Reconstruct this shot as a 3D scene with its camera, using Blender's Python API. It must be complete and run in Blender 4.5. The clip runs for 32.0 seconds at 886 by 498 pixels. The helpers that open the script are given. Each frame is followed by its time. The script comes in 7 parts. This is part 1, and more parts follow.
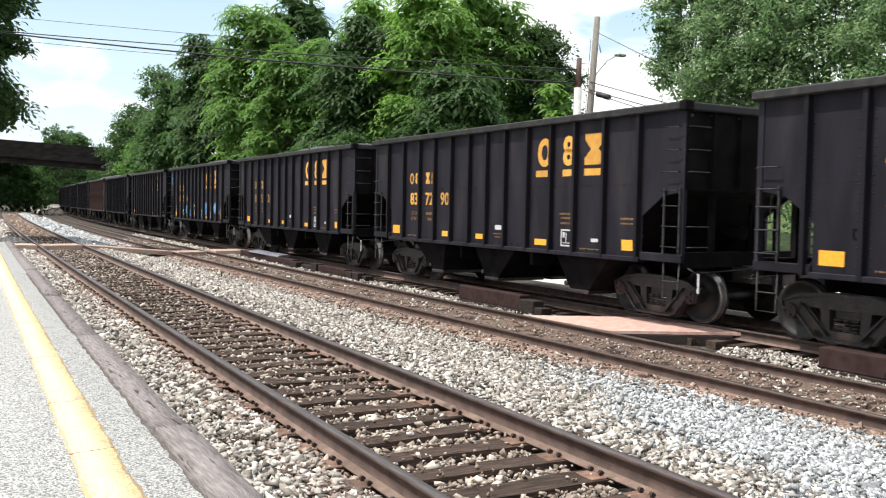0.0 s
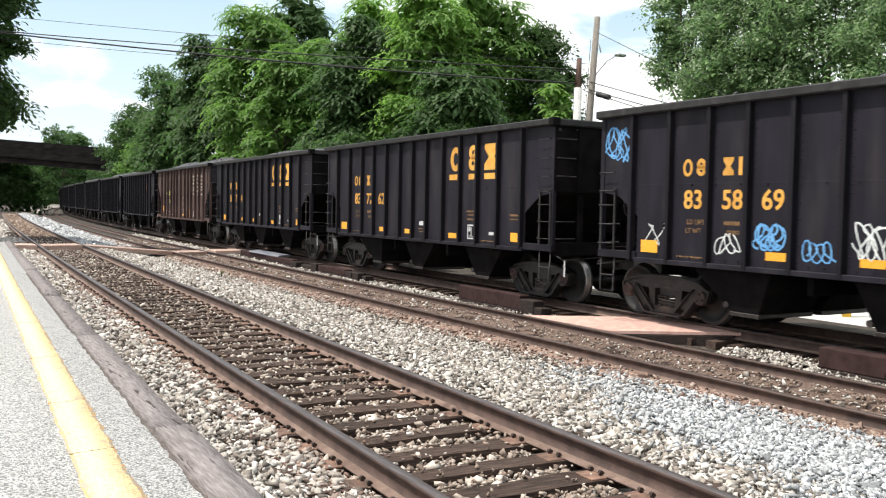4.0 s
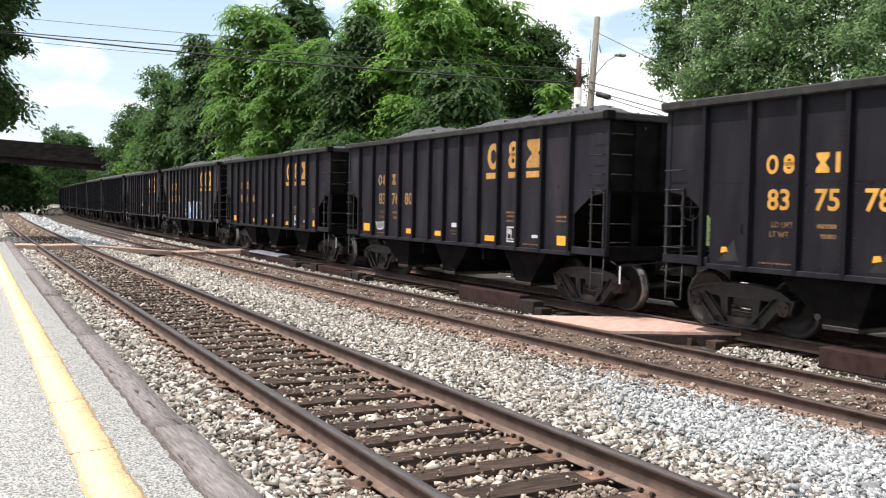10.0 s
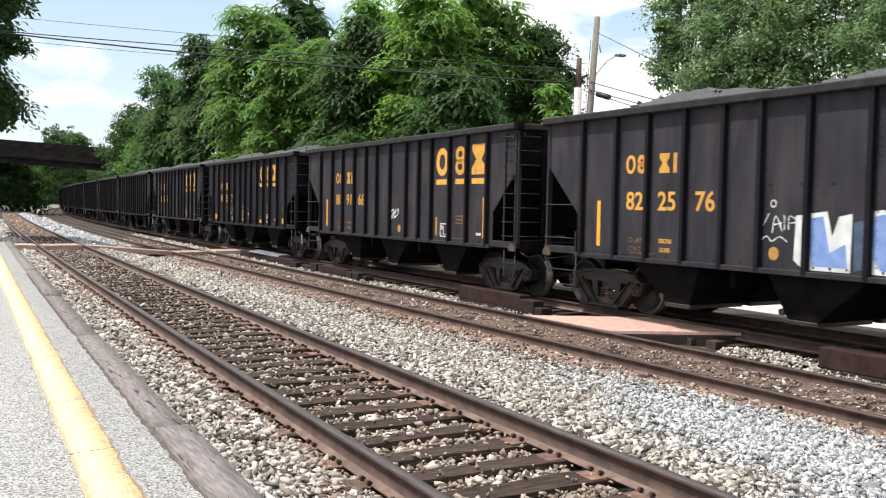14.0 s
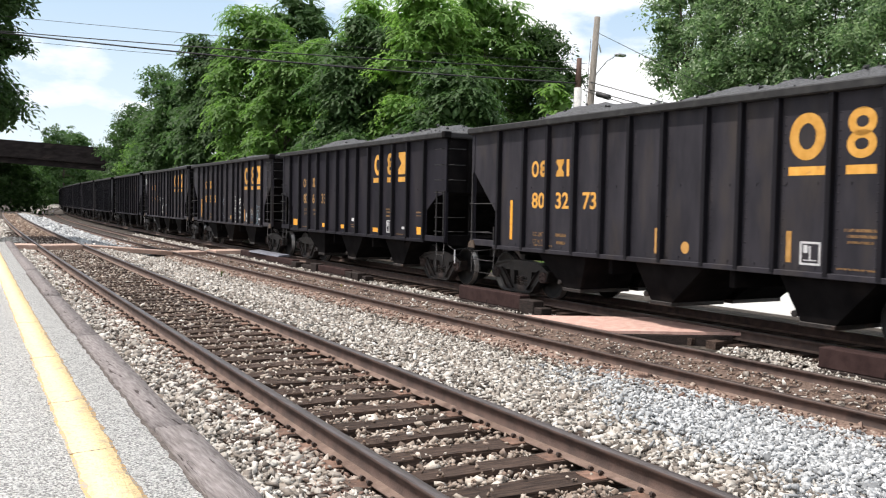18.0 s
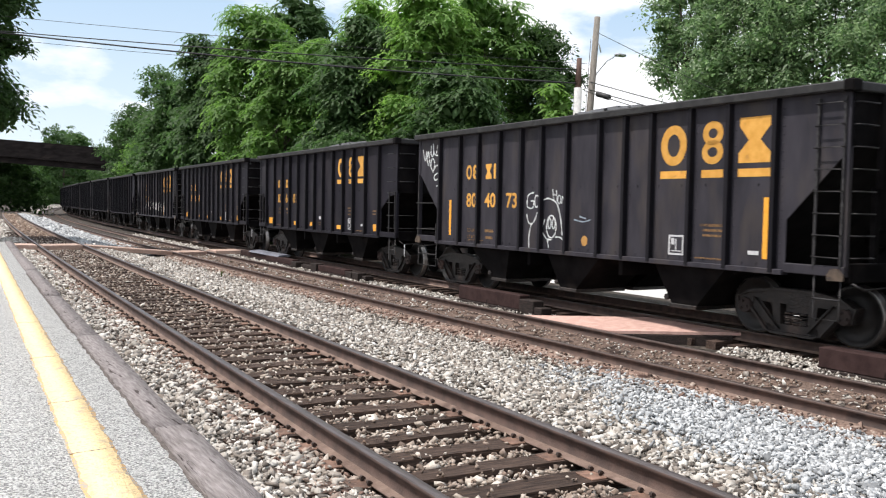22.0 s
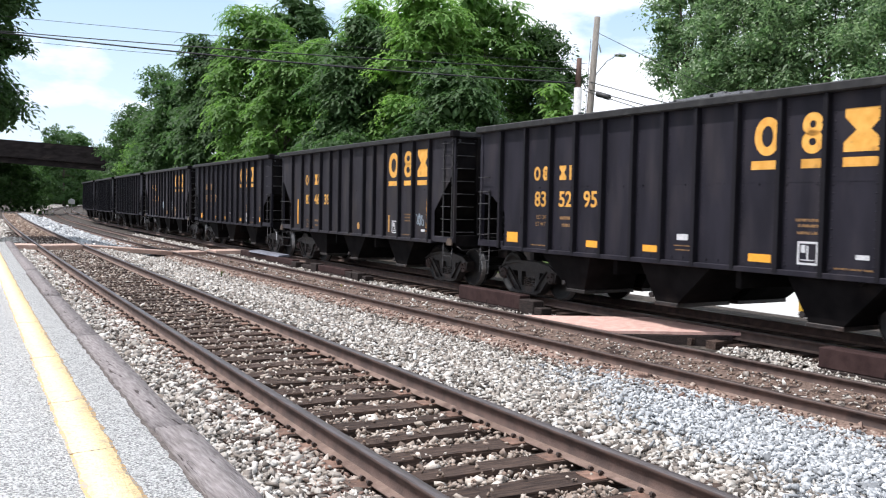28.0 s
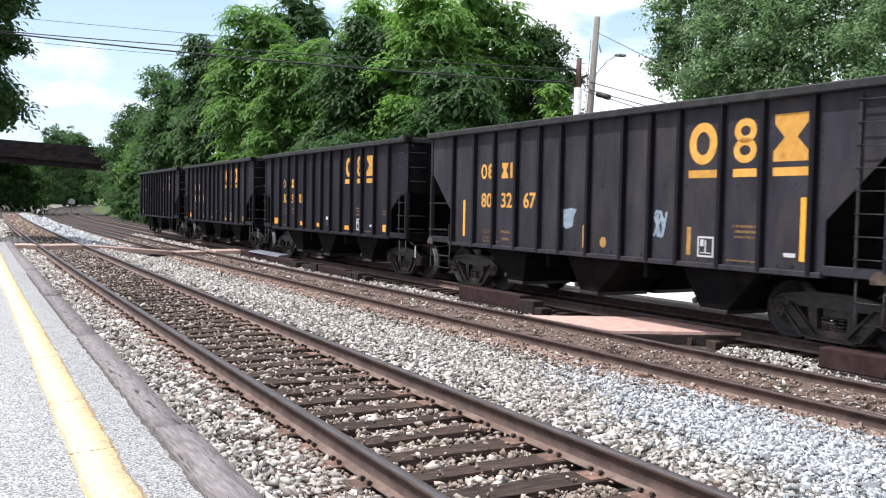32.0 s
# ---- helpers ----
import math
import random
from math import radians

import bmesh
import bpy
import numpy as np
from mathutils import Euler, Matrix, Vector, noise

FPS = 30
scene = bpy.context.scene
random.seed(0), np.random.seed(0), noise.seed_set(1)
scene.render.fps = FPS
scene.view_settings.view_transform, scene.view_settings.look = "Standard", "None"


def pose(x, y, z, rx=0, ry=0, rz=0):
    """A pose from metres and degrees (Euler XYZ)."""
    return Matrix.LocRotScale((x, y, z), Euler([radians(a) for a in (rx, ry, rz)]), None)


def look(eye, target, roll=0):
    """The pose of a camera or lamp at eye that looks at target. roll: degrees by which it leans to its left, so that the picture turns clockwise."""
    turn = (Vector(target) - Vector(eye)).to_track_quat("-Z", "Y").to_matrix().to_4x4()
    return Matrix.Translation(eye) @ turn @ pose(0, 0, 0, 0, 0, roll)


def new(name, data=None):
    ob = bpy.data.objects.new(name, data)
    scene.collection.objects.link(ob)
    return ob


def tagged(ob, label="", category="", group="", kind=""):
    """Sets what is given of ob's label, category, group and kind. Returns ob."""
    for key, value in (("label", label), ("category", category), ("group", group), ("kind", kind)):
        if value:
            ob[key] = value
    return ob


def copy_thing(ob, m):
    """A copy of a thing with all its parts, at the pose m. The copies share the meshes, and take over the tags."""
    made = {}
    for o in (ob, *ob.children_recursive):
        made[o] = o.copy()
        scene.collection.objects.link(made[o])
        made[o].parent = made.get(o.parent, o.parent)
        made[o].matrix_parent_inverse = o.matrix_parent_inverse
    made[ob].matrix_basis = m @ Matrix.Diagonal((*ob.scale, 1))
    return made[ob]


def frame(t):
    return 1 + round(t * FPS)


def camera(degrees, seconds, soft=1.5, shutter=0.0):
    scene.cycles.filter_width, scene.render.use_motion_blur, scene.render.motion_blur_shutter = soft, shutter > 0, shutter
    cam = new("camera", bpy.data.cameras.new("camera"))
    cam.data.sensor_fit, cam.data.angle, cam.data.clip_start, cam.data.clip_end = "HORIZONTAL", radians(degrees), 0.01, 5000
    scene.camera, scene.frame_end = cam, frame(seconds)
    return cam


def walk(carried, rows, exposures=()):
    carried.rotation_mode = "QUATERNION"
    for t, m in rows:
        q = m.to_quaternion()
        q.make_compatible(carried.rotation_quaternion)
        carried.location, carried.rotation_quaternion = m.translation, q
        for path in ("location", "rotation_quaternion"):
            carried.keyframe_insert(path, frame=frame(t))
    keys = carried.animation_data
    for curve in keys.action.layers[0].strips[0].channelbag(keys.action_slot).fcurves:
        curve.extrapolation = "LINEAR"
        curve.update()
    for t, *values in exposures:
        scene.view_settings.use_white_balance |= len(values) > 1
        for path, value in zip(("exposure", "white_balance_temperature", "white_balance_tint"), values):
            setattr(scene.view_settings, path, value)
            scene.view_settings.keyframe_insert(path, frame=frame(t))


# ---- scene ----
# ---------- camera: stands still on the platform ----------
cam = camera(52.70, 32.0, soft=1.15, shutter=0.12)
EYE = (0.0, 0.0, 1.6242)
AIM = (math.sin(0.54783) * math.cos(0.04684), math.cos(0.54783) * math.cos(0.04684), 1.6242 - math.sin(0.04684))
VIEW = look(EYE, AIM, 1.084)
walk(cam, [(0.0, VIEW), (32.0, VIEW)], exposures=[
    (0.0, 0.37, 6550, 9), (1.0, 0.41, 6550, 9), (2.0, 0.39, 6550, 9), (3.0, 0.37, 6600, 9), (6.0, 0.36, 6660, 11), (7.0, 0.31, 6680, 11), (9.0, 0.28, 6680, 11), (10.0, 0.29, 6650, 11),
    (11.0, 0.32, 6610, 11), (12.0, 0.28, 6610, 11), (13.0, 0.23, 6610, 11), (14.0, 0.26, 6610, 11), (17.0, 0.24, 6600, 12), (18.0, 0.21, 6580, 12), (19.0, 0.28, 6510, 12), (20.0, 0.30, 6460, 12),
    (21.0, 0.24, 6410, 12), (22.0, 0.17, 6460, 12), (23.0, 0.14, 6440, 12), (24.0, 0.17, 6390, 12), (25.0, 0.30, 6150, 12), (28.0, 0.30, 6120, 13), (32.0, 0.32, 6120, 13)])

# ---------- sky and sun ----------
SUN_AZ = radians(-62)      # from +Y towards +X
SUN_EL = radians(62.5)
world = bpy.data.worlds.new("sky")
scene.world = world
world.use_nodes = True
wn, wl = world.node_tree.nodes, world.node_tree.links
sky = wn.new("ShaderNodeTexSky")
sky.sky_type = "NISHITA"
sky.sun_disc = False
sky.sun_elevation = SUN_EL
sky.sun_rotation = SUN_AZ
sky.air_density, sky.dust_density, sky.ozone_density = 1.0, 0.45, 1.6
tc = wn.new("ShaderNodeTexCoord")
mp = wn.new("ShaderNodeMapping")
mp.inputs["Scale"].default_value = (1.0, 1.0, 2.4)
wl.new(tc.outputs["Generated"], mp.inputs["Vector"])
cl = wn.new("ShaderNodeTexNoise")
cl.inputs["Scale"].default_value, cl.inputs["Detail"].default_value, cl.inputs["Roughness"].default_value = 6.5, 9.0, 0.52
wl.new(mp.outputs["Vector"], cl.inputs["Vector"])
cr = wn.new("ShaderNodeValToRGB")
cr.color_ramp.elements[0].position, cr.color_ramp.elements[1].position = 0.37, 0.53
def opening(az, el, reach, depth, height):
    """A gap in the clouds round one direction of the sky."""
    d = wn.new("ShaderNodeVectorMath")
    d.operation = "DISTANCE"
    d.inputs[1].default_value = (math.sin(radians(az)) * math.cos(radians(el)), math.cos(radians(az)) * math.cos(radians(el)), math.sin(radians(el)))
    wl.new(tc.outputs["Generated"], d.inputs[0])
    r = wn.new("ShaderNodeMapRange")
    r.interpolation_type = "SMOOTHSTEP"
    r.inputs["From Max"].default_value, r.inputs["To Min"].default_value, r.inputs["To Max"].default_value = reach, depth, 0.0
    wl.new(d.outputs["Value"], r.inputs["Value"])
    a = wn.new("ShaderNodeMath")
    wl.new(height, a.inputs[0])
    wl.new(r.outputs["Result"], a.inputs[1])
    return a.outputs["Value"]


cover = opening(11, 11.5, 0.31, -0.205, cl.outputs["Fac"])
cover = opening(42.6, 9.0, 0.07, -0.055, cover)
wl.new(cover, cr.inputs["Fac"])
mx = wn.new("ShaderNodeMix")
mx.data_type = "RGBA"
mx.inputs["B"].default_value = (10.2, 10.3, 10.4, 1)
wl.new(cr.outputs["Color"], mx.inputs["Factor"])
hz = wn.new("ShaderNodeMix")
hz.data_type = "RGBA"
hz.inputs["Factor"].default_value = 0.82
wl.new(sky.outputs["Color"], hz.inputs["A"])
# a thin veil: blue overhead, nearly white towards the horizon
sp = wn.new("ShaderNodeSeparateXYZ")
wl.new(tc.outputs["Generated"], sp.inputs["Vector"])
veil = wn.new("ShaderNodeValToRGB")
veil.color_ramp.elements[0].position, veil.color_ramp.elements[0].color = 0.04, (0.74, 0.85, 0.93, 1)
veil.color_ramp.elements[1].position, veil.color_ramp.elements[1].color = 0.34, (0.30, 0.50, 0.72, 1)
wl.new(sp.outputs["Z"], veil.inputs["Fac"])
vs = wn.new("ShaderNodeVectorMath")
vs.operation = "SCALE"
vs.inputs["Scale"].default_value = 10.0
wl.new(veil.outputs["Color"], vs.inputs[0])
wl.new(vs.outputs["Vector"], hz.inputs["B"])
wl.new(hz.outputs["Result"], mx.inputs["A"])
bg = wn["Background"]
bg.inputs["Strength"].default_value = 0.112
wl.new(mx.outputs["Result"], bg.inputs["Color"])

sun_data = bpy.data.lights.new("sun", "SUN")
sun_data.energy, sun_data.angle, sun_data.color = 4.8, radians(0.6), (1.0, 0.95, 0.88)
sun = new("sun", sun_data)
sun.matrix_world = look((0, 0, 60), (-math.sin(SUN_AZ) * math.cos(SUN_EL), -math.cos(SUN_AZ) * math.cos(SUN_EL), 60 - math.sin(SUN_EL)))


# ---------- materials ----------
def material(name, color, color2=None, rough=0.7, metal=0.0, scale=6.0, detail=6.0, bump=0.0, bump_scale=None, mixpos=(0.35, 0.65),
             spots=None, spot_scale=3.0, spot_pos=(0.6, 0.7), vary=0.0, island=0.0, stretch=(1, 1, 1), spec=0.5, trans=0.0):
    """A procedural surface: two colours by fine noise, a second scale of stains, relief, and variation from piece to piece."""
    m = bpy.data.materials.new(name)
    m.use_nodes = True
    n, l = m.node_tree.nodes, m.node_tree.links
    b = n["Principled BSDF"]
    b.inputs["Roughness"].default_value, b.inputs["Metallic"].default_value = rough, metal
    b.inputs["Specular IOR Level"].default_value = spec
    t = n.new("ShaderNodeTexCoord")
    mp = n.new("ShaderNodeMapping")
    mp.inputs["Scale"].default_value = stretch
    l.new(t.outputs["Object"], mp.inputs["Vector"])
    no = n.new("ShaderNodeTexNoise")
    no.inputs["Scale"].default_value, no.inputs["Detail"].default_value = scale, detail
    l.new(mp.outputs["Vector"], no.inputs["Vector"])
    r = n.new("ShaderNodeValToRGB")
    r.color_ramp.elements[0].position, r.color_ramp.elements[1].position = mixpos
    r.color_ramp.elements[0].color = (*color, 1)
    r.color_ramp.elements[1].color = (*(color2 or color), 1)
    l.new(no.outputs["Fac"], r.inputs["Fac"])
    out = r.outputs["Color"]
    if spots:
        n2 = n.new("ShaderNodeTexNoise")
        n2.inputs["Scale"].default_value, n2.inputs["Detail"].default_value = spot_scale, 5.0
        l.new(mp.outputs["Vector"], n2.inputs["Vector"])
        r2 = n.new("ShaderNodeValToRGB")
        r2.color_ramp.elements[0].position, r2.color_ramp.elements[1].position = spot_pos
        l.new(n2.outputs["Fac"], r2.inputs["Fac"])
        mx = n.new("ShaderNodeMix")
        mx.data_type = "RGBA"
        mx.inputs["B"].default_value = (*spots, 1)
        l.new(r2.outputs["Color"], mx.inputs["Factor"])
        l.new(out, mx.inputs["A"])
        out = mx.outputs["Result"]
    if vary or island:
        hs = n.new("ShaderNodeHueSaturation")
        mr = n.new("ShaderNodeMapRange")
        w = vary or island
        mr.inputs["To Min"].default_value, mr.inputs["To Max"].default_value = 1 - w, 1 + w
        if vary:
            oi = n.new("ShaderNodeObjectInfo")
            l.new(oi.outputs["Random"], mr.inputs["Value"])
        else:
            ge = n.new("ShaderNodeNewGeometry")
            l.new(ge.outputs["Random Per Island"], mr.inputs["Value"])
        l.new(mr.outputs["Result"], hs.inputs["Value"])
        l.new(out, hs.inputs["Color"])
        out = hs.outputs["Color"]
    l.new(out, b.inputs["Base Color"])
    if bump:
        nb = n.new("ShaderNodeTexNoise")
        nb.inputs["Scale"].default_value, nb.inputs["Detail"].default_value = bump_scale or scale * 3, 4.0
        l.new(mp.outputs["Vector"], nb.inputs["Vector"])
        bp = n.new("ShaderNodeBump")
        bp.inputs["Strength"].default_value, bp.inputs["Distance"].default_value = bump, 0.02
        l.new(nb.outputs["Fac"], bp.inputs["Height"])
        l.new(bp.outputs["Normal"], b.inputs["Normal"])
    if trans:
        tr = n.new("ShaderNodeBsdfTranslucent")
        l.new(out, tr.inputs["Color"])
        ms = n.new("ShaderNodeMixShader")
        ms.inputs["Fac"].default_value = trans
        l.new(b.outputs["BSDF"], ms.inputs[1])
        l.new(tr.outputs["BSDF"], ms.inputs[2])
        l.new(ms.outputs["Shader"], n["Material Output"].inputs["Surface"])
    return m


def stone_material(name, ramp, rough=0.85):
    """Crushed stone: a colour for each stone, with fine grain."""
    m = bpy.data.materials.new(name)
    m.use_nodes = True
    n, l = m.node_tree.nodes, m.node_tree.links
    b = n["Principled BSDF"]
    b.inputs["Roughness"].default_value = rough
    b.inputs["Specular IOR Level"].default_value = 0.3
    g = n.new("ShaderNodeNewGeometry")
    r = n.new("ShaderNodeValToRGB")
    r.color_ramp.elements[0].position, r.color_ramp.elements[0].color = 0.0, (*ramp[0], 1)
    r.color_ramp.elements[1].position, r.color_ramp.elements[1].color = 1.0, (*ramp[-1], 1)
    for i, c in enumerate(ramp[1:-1]):
        e = r.color_ramp.elements.new((i + 1) / (len(ramp) - 1))
        e.color = (*c, 1)
    l.new(g.outputs["Random Per Island"], r.inputs["Fac"])
    t = n.new("ShaderNodeTexCoord")
    no = n.new("ShaderNodeTexNoise")
    no.inputs["Scale"].default_value, no.inputs["Detail"].default_value = 45.0, 4.0
    l.new(t.outputs["Object"], no.inputs["Vector"])
    mr = n.new("ShaderNodeMapRange")
    mr.inputs["To Min"].default_value, mr.inputs["To Max"].default_value = 0.75, 1.2
    l.new(no.outputs["Fac"], mr.inputs["Value"])
    hs = n.new("ShaderNodeHueSaturation")
    l.new(r.outputs["Color"], hs.inputs["Color"])
    l.new(mr.outputs["Result"], hs.inputs["Value"])
    l.new(hs.outputs["Color"], b.inputs["Base Color"])
    return m


M_ASPHALT = material("aged_asphalt", (0.23, 0.225, 0.22), (0.79, 0.78, 0.75), rough=0.95, scale=70, detail=3, mixpos=(0.37, 0.58), bump=1.0, bump_scale=75, spots=(0.36, 0.35, 0.34), spot_scale=1.1, spot_pos=(0.60, 0.95), spec=0.2)
M_YELLOW = material("worn_yellow_line", (0.62, 0.46, 0.27), (0.90, 0.69, 0.39), rough=0.9, scale=42, detail=6, mixpos=(0.32, 0.50), bump=0.9, bump_scale=75, spots=(0.60, 0.47, 0.34), spot_scale=9, spot_pos=(0.56, 0.70), spec=0.15)
M_LINE_EDGE = material("orange_line_edge_paint", (0.40, 0.36, 0.31), (0.66, 0.41, 0.18), rough=0.9, scale=34, detail=5, mixpos=(0.44, 0.56), bump=0.8, bump_scale=75, spec=0.15)
M_CRACK = material("dirt_in_cracks", (0.07, 0.06, 0.055), (0.14, 0.12, 0.11), rough=0.95, scale=20, spec=0.1)
M_TIMBER = material("weathered_timber", (0.150, 0.132, 0.130), (0.270, 0.245, 0.242), rough=0.95, scale=3.4, detail=9, stretch=(16, 1.6, 16), mixpos=(0.34, 0.66), bump=1.0, bump_scale=7, spots=(0.050, 0.040, 0.038), spot_scale=1.6, spot_pos=(0.64, 0.68), vary=0.16, spec=0.12)
M_TIE = material("creosoted_sleeper_wood", (0.026, 0.018, 0.015), (0.085, 0.058, 0.046), rough=0.9, scale=5, stretch=(1, 14, 14), bump=0.8, bump_scale=8, spots=(0.14, 0.085, 0.058), spot_scale=4, spot_pos=(0.58, 0.80), vary=0.3, spec=0.2)
M_RAIL_SIDE = material("rusty_rail_steel", (0.046, 0.028, 0.023), (0.090, 0.055, 0.044), rough=0.8, scale=6, bump=0.2, bump_scale=60, spots=(0.035, 0.022, 0.019), spot_scale=2.0)
M_RAIL_FOOT = material("tan_rusty_rail_foot", (0.120, 0.078, 0.061), (0.205, 0.143, 0.115), rough=0.9, scale=5, bump=0.3, bump_scale=40, spots=(0.080, 0.048, 0.038), spot_scale=3)
M_RAIL_TOP = material("worn_rail_head_steel", (0.060, 0.049, 0.047), (0.125, 0.108, 0.106), rough=0.45, metal=0.6, scale=3, stretch=(40, 0.5, 40))
M_RAIL_TOP_DULL = material("dull_rail_head_steel", (0.052, 0.037, 0.033), (0.105, 0.078, 0.070), rough=0.55, metal=0.4, scale=3, stretch=(40, 0.5, 40))
M_PLATE = material("rusty_tie_plate_steel", (0.10, 0.058, 0.042), (0.22, 0.125, 0.088), rough=0.85, scale=14, bump=0.3, vary=0.4)
M_SPIKE = material("dark_rusty_spike_iron", (0.022, 0.015, 0.013), (0.055, 0.034, 0.026), rough=0.8, scale=30)
# the noise's dark tone stands for shade in gaps between the stones
M_BALLAST_BED = material("ballast_bed", (0.105, 0.092, 0.079), (0.38, 0.36, 0.33), rough=0.95, scale=26, detail=3, mixpos=(0.40, 0.62), bump=1.0, bump_scale=26, spots=(0.20, 0.125, 0.08), spot_scale=0.5, spot_pos=(0.6, 0.8), spec=0.2)
M_STONE_OLD = stone_material("old_ballast_stone", [(0.075, 0.064, 0.056), (0.215, 0.187, 0.163), (0.42, 0.39, 0.35), (0.57, 0.545, 0.505), (0.235, 0.197, 0.165), (0.34, 0.312, 0.281), (0.72, 0.70, 0.66)])
M_STONE_NEW = stone_material("fresh_grey_ballast_stone", [(0.15, 0.156, 0.163), (0.34, 0.352, 0.363), (0.51, 0.525, 0.536), (0.29, 0.30, 0.31), (0.70, 0.715, 0.725)])
M_STONE_RUST = stone_material("rust_stained_ballast_stone", [(0.11, 0.066, 0.053), (0.23, 0.152, 0.120), (0.38, 0.315, 0.265), (0.17, 0.103, 0.079), (0.52, 0.465, 0.41)])
M_STONE_DIRT = stone_material("dirty_brown_ballast_stone", [(0.085, 0.058, 0.045), (0.18, 0.122, 0.092), (0.27, 0.20, 0.155), (0.13, 0.085, 0.064), (0.42, 0.35, 0.28)])
M_FRESH_BED = material("fresh_grey_ballast_bed", (0.20, 0.205, 0.21), (0.56, 0.57, 0.58), rough=0.95, scale=16, detail=3, mixpos=(0.38, 0.60), bump=1.0, bump_scale=16, spec=0.2)
M_BLACK = material("coal_car_black_paint", (0.0102, 0.0094, 0.0140), (0.0168, 0.0154, 0.0222), rough=0.6, spec=0.15, scale=2.0, stretch=(1, 1.5, 0.4), spots=(0.032, 0.0275, 0.0315), spot_scale=1.3, spot_pos=(0.50, 0.8), bump=0.22, bump_scale=1.7, vary=0.25)
# black stakes, darkened further so the colour carries their shade
M_STAKE_SHADE = material("shaded_black_stake_paint", (0.0062, 0.0056, 0.0080), (0.0112, 0.0102, 0.0138), rough=0.6, spec=0.15, scale=3.0, stretch=(1, 1, 0.3), spots=(0.021, 0.018, 0.020), spot_scale=2.0, spot_pos=(0.54, 0.8), vary=0.2)
M_BLACK_OLD = material("faded_coal_car_paint", (0.0205, 0.0192, 0.0248), (0.0350, 0.0325, 0.0400), rough=0.62, spec=0.17, scale=2.4, stretch=(1, 1.5, 0.45), spots=(0.050, 0.042, 0.039), spot_scale=1.5, spot_pos=(0.50, 0.76), bump=0.75, bump_scale=1.3, vary=0.2)
M_BROWN = material("oxidised_brown_paint", (0.060, 0.037, 0.033), (0.092, 0.059, 0.053), rough=0.8, scale=1.6, spots=(0.041, 0.027, 0.026), spot_scale=2.2, spot_pos=(0.52, 0.74), stretch=(1, 1.6, 0.5), bump=0.25, bump_scale=1.8, spec=0.18)
# near-black for dark fittings; on ends and underframe it carries shade in colour
M_SHADE_BLACK = material("near_black_shade_paint", (0.0048, 0.0044, 0.0048), (0.0105, 0.0094, 0.0098), rough=0.85, scale=3, spots=(0.018, 0.014, 0.0125), spot_scale=2, spot_pos=(0.58, 0.78), spec=0.05)
M_RIM = material("dusty_top_chord_paint", (0.013, 0.0128, 0.0138), (0.026, 0.0255, 0.0262), rough=0.68, scale=5, spots=(0.048, 0.047, 0.045), spot_scale=3, spot_pos=(0.55, 0.75), vary=0.2, spec=0.3)
M_TRUCK = material("grimy_bogie_cast_steel", (0.0095, 0.0076, 0.0074), (0.0245, 0.0182, 0.0165), rough=0.52, scale=7, bump=0.6, spots=(0.060, 0.039, 0.031), spot_scale=2.6, spot_pos=(0.56, 0.72), vary=0.4, spec=0.45)
M_WHEEL = material("dark_wheel_steel", (0.0065, 0.0058, 0.0060), (0.0155, 0.0135, 0.0130), rough=0.5, scale=9, spec=0.35)
M_TREAD = material("polished_wheel_tread", (0.25, 0.23, 0.22), (0.38, 0.36, 0.34), rough=0.4, metal=0.9, scale=12)
M_CAP = material("rust_brown_bearing_cap", (0.022, 0.0125, 0.0105), (0.048, 0.027, 0.023), rough=0.8, scale=14, vary=0.5)
M_IRON = material("grab_iron_steel", (0.016, 0.015, 0.017), (0.040, 0.038, 0.039), rough=0.6, scale=20, spec=0.3)
M_ORANGE = material("orange_yellow_stencil_paint", (0.56, 0.275, 0.045), (0.66, 0.345, 0.075), rough=0.65, scale=7, spots=(0.30, 0.15, 0.05), spot_scale=6, spot_pos=(0.64, 0.80), vary=0.15, spec=0.3)
M_ORANGE_DULL = material("dulled_stencil_paint", (0.38, 0.195, 0.050), (0.48, 0.265, 0.085), rough=0.7, scale=9, spots=(0.22, 0.12, 0.045), spot_scale=6, spot_pos=(0.58, 0.76), vary=0.15, spec=0.3)
M_ORANGE_DIM = material("faded_stencil_paint", (0.25, 0.135, 0.045), (0.36, 0.20, 0.075), rough=0.7, scale=12, spots=(0.13, 0.072, 0.036), spot_scale=9, vary=0.2, spec=0.3)
M_ORANGE_FAINT = material("nearly_worn_off_stencil_paint", (0.135, 0.077, 0.034), (0.225, 0.126, 0.050), rough=0.7, scale=16, spots=(0.060, 0.037, 0.025), spot_scale=22, spot_pos=(0.48, 0.62), vary=0.2, spec=0.3)
M_REFLECT = material("yellow_reflective_sheeting", (0.79, 0.335, 0.022), (0.87, 0.405, 0.035), rough=0.4, scale=20, spots=(0.45, 0.22, 0.05), spot_scale=5, spot_pos=(0.68, 0.8), vary=0.1)
M_WHITE = material("white_stencil_paint", (0.44, 0.44, 0.45), (0.60, 0.60, 0.61), rough=0.6, scale=18)
M_FADED = material("weathered_pale_lettering", (0.34, 0.30, 0.24), (0.46, 0.42, 0.34), rough=0.8, scale=6, spots=(0.14, 0.09, 0.07), spot_scale=8, spot_pos=(0.52, 0.62))
M_LUG = material("worn_tan_cast_lug", (0.045, 0.030, 0.022), (0.095, 0.067, 0.047), rough=0.6, scale=9, spots=(0.03, 0.020, 0.016), spot_scale=8)
M_PINKTAG = material("pale_pink_tag", (0.75, 0.45, 0.47), (0.80, 0.52, 0.53), rough=0.6, scale=9)
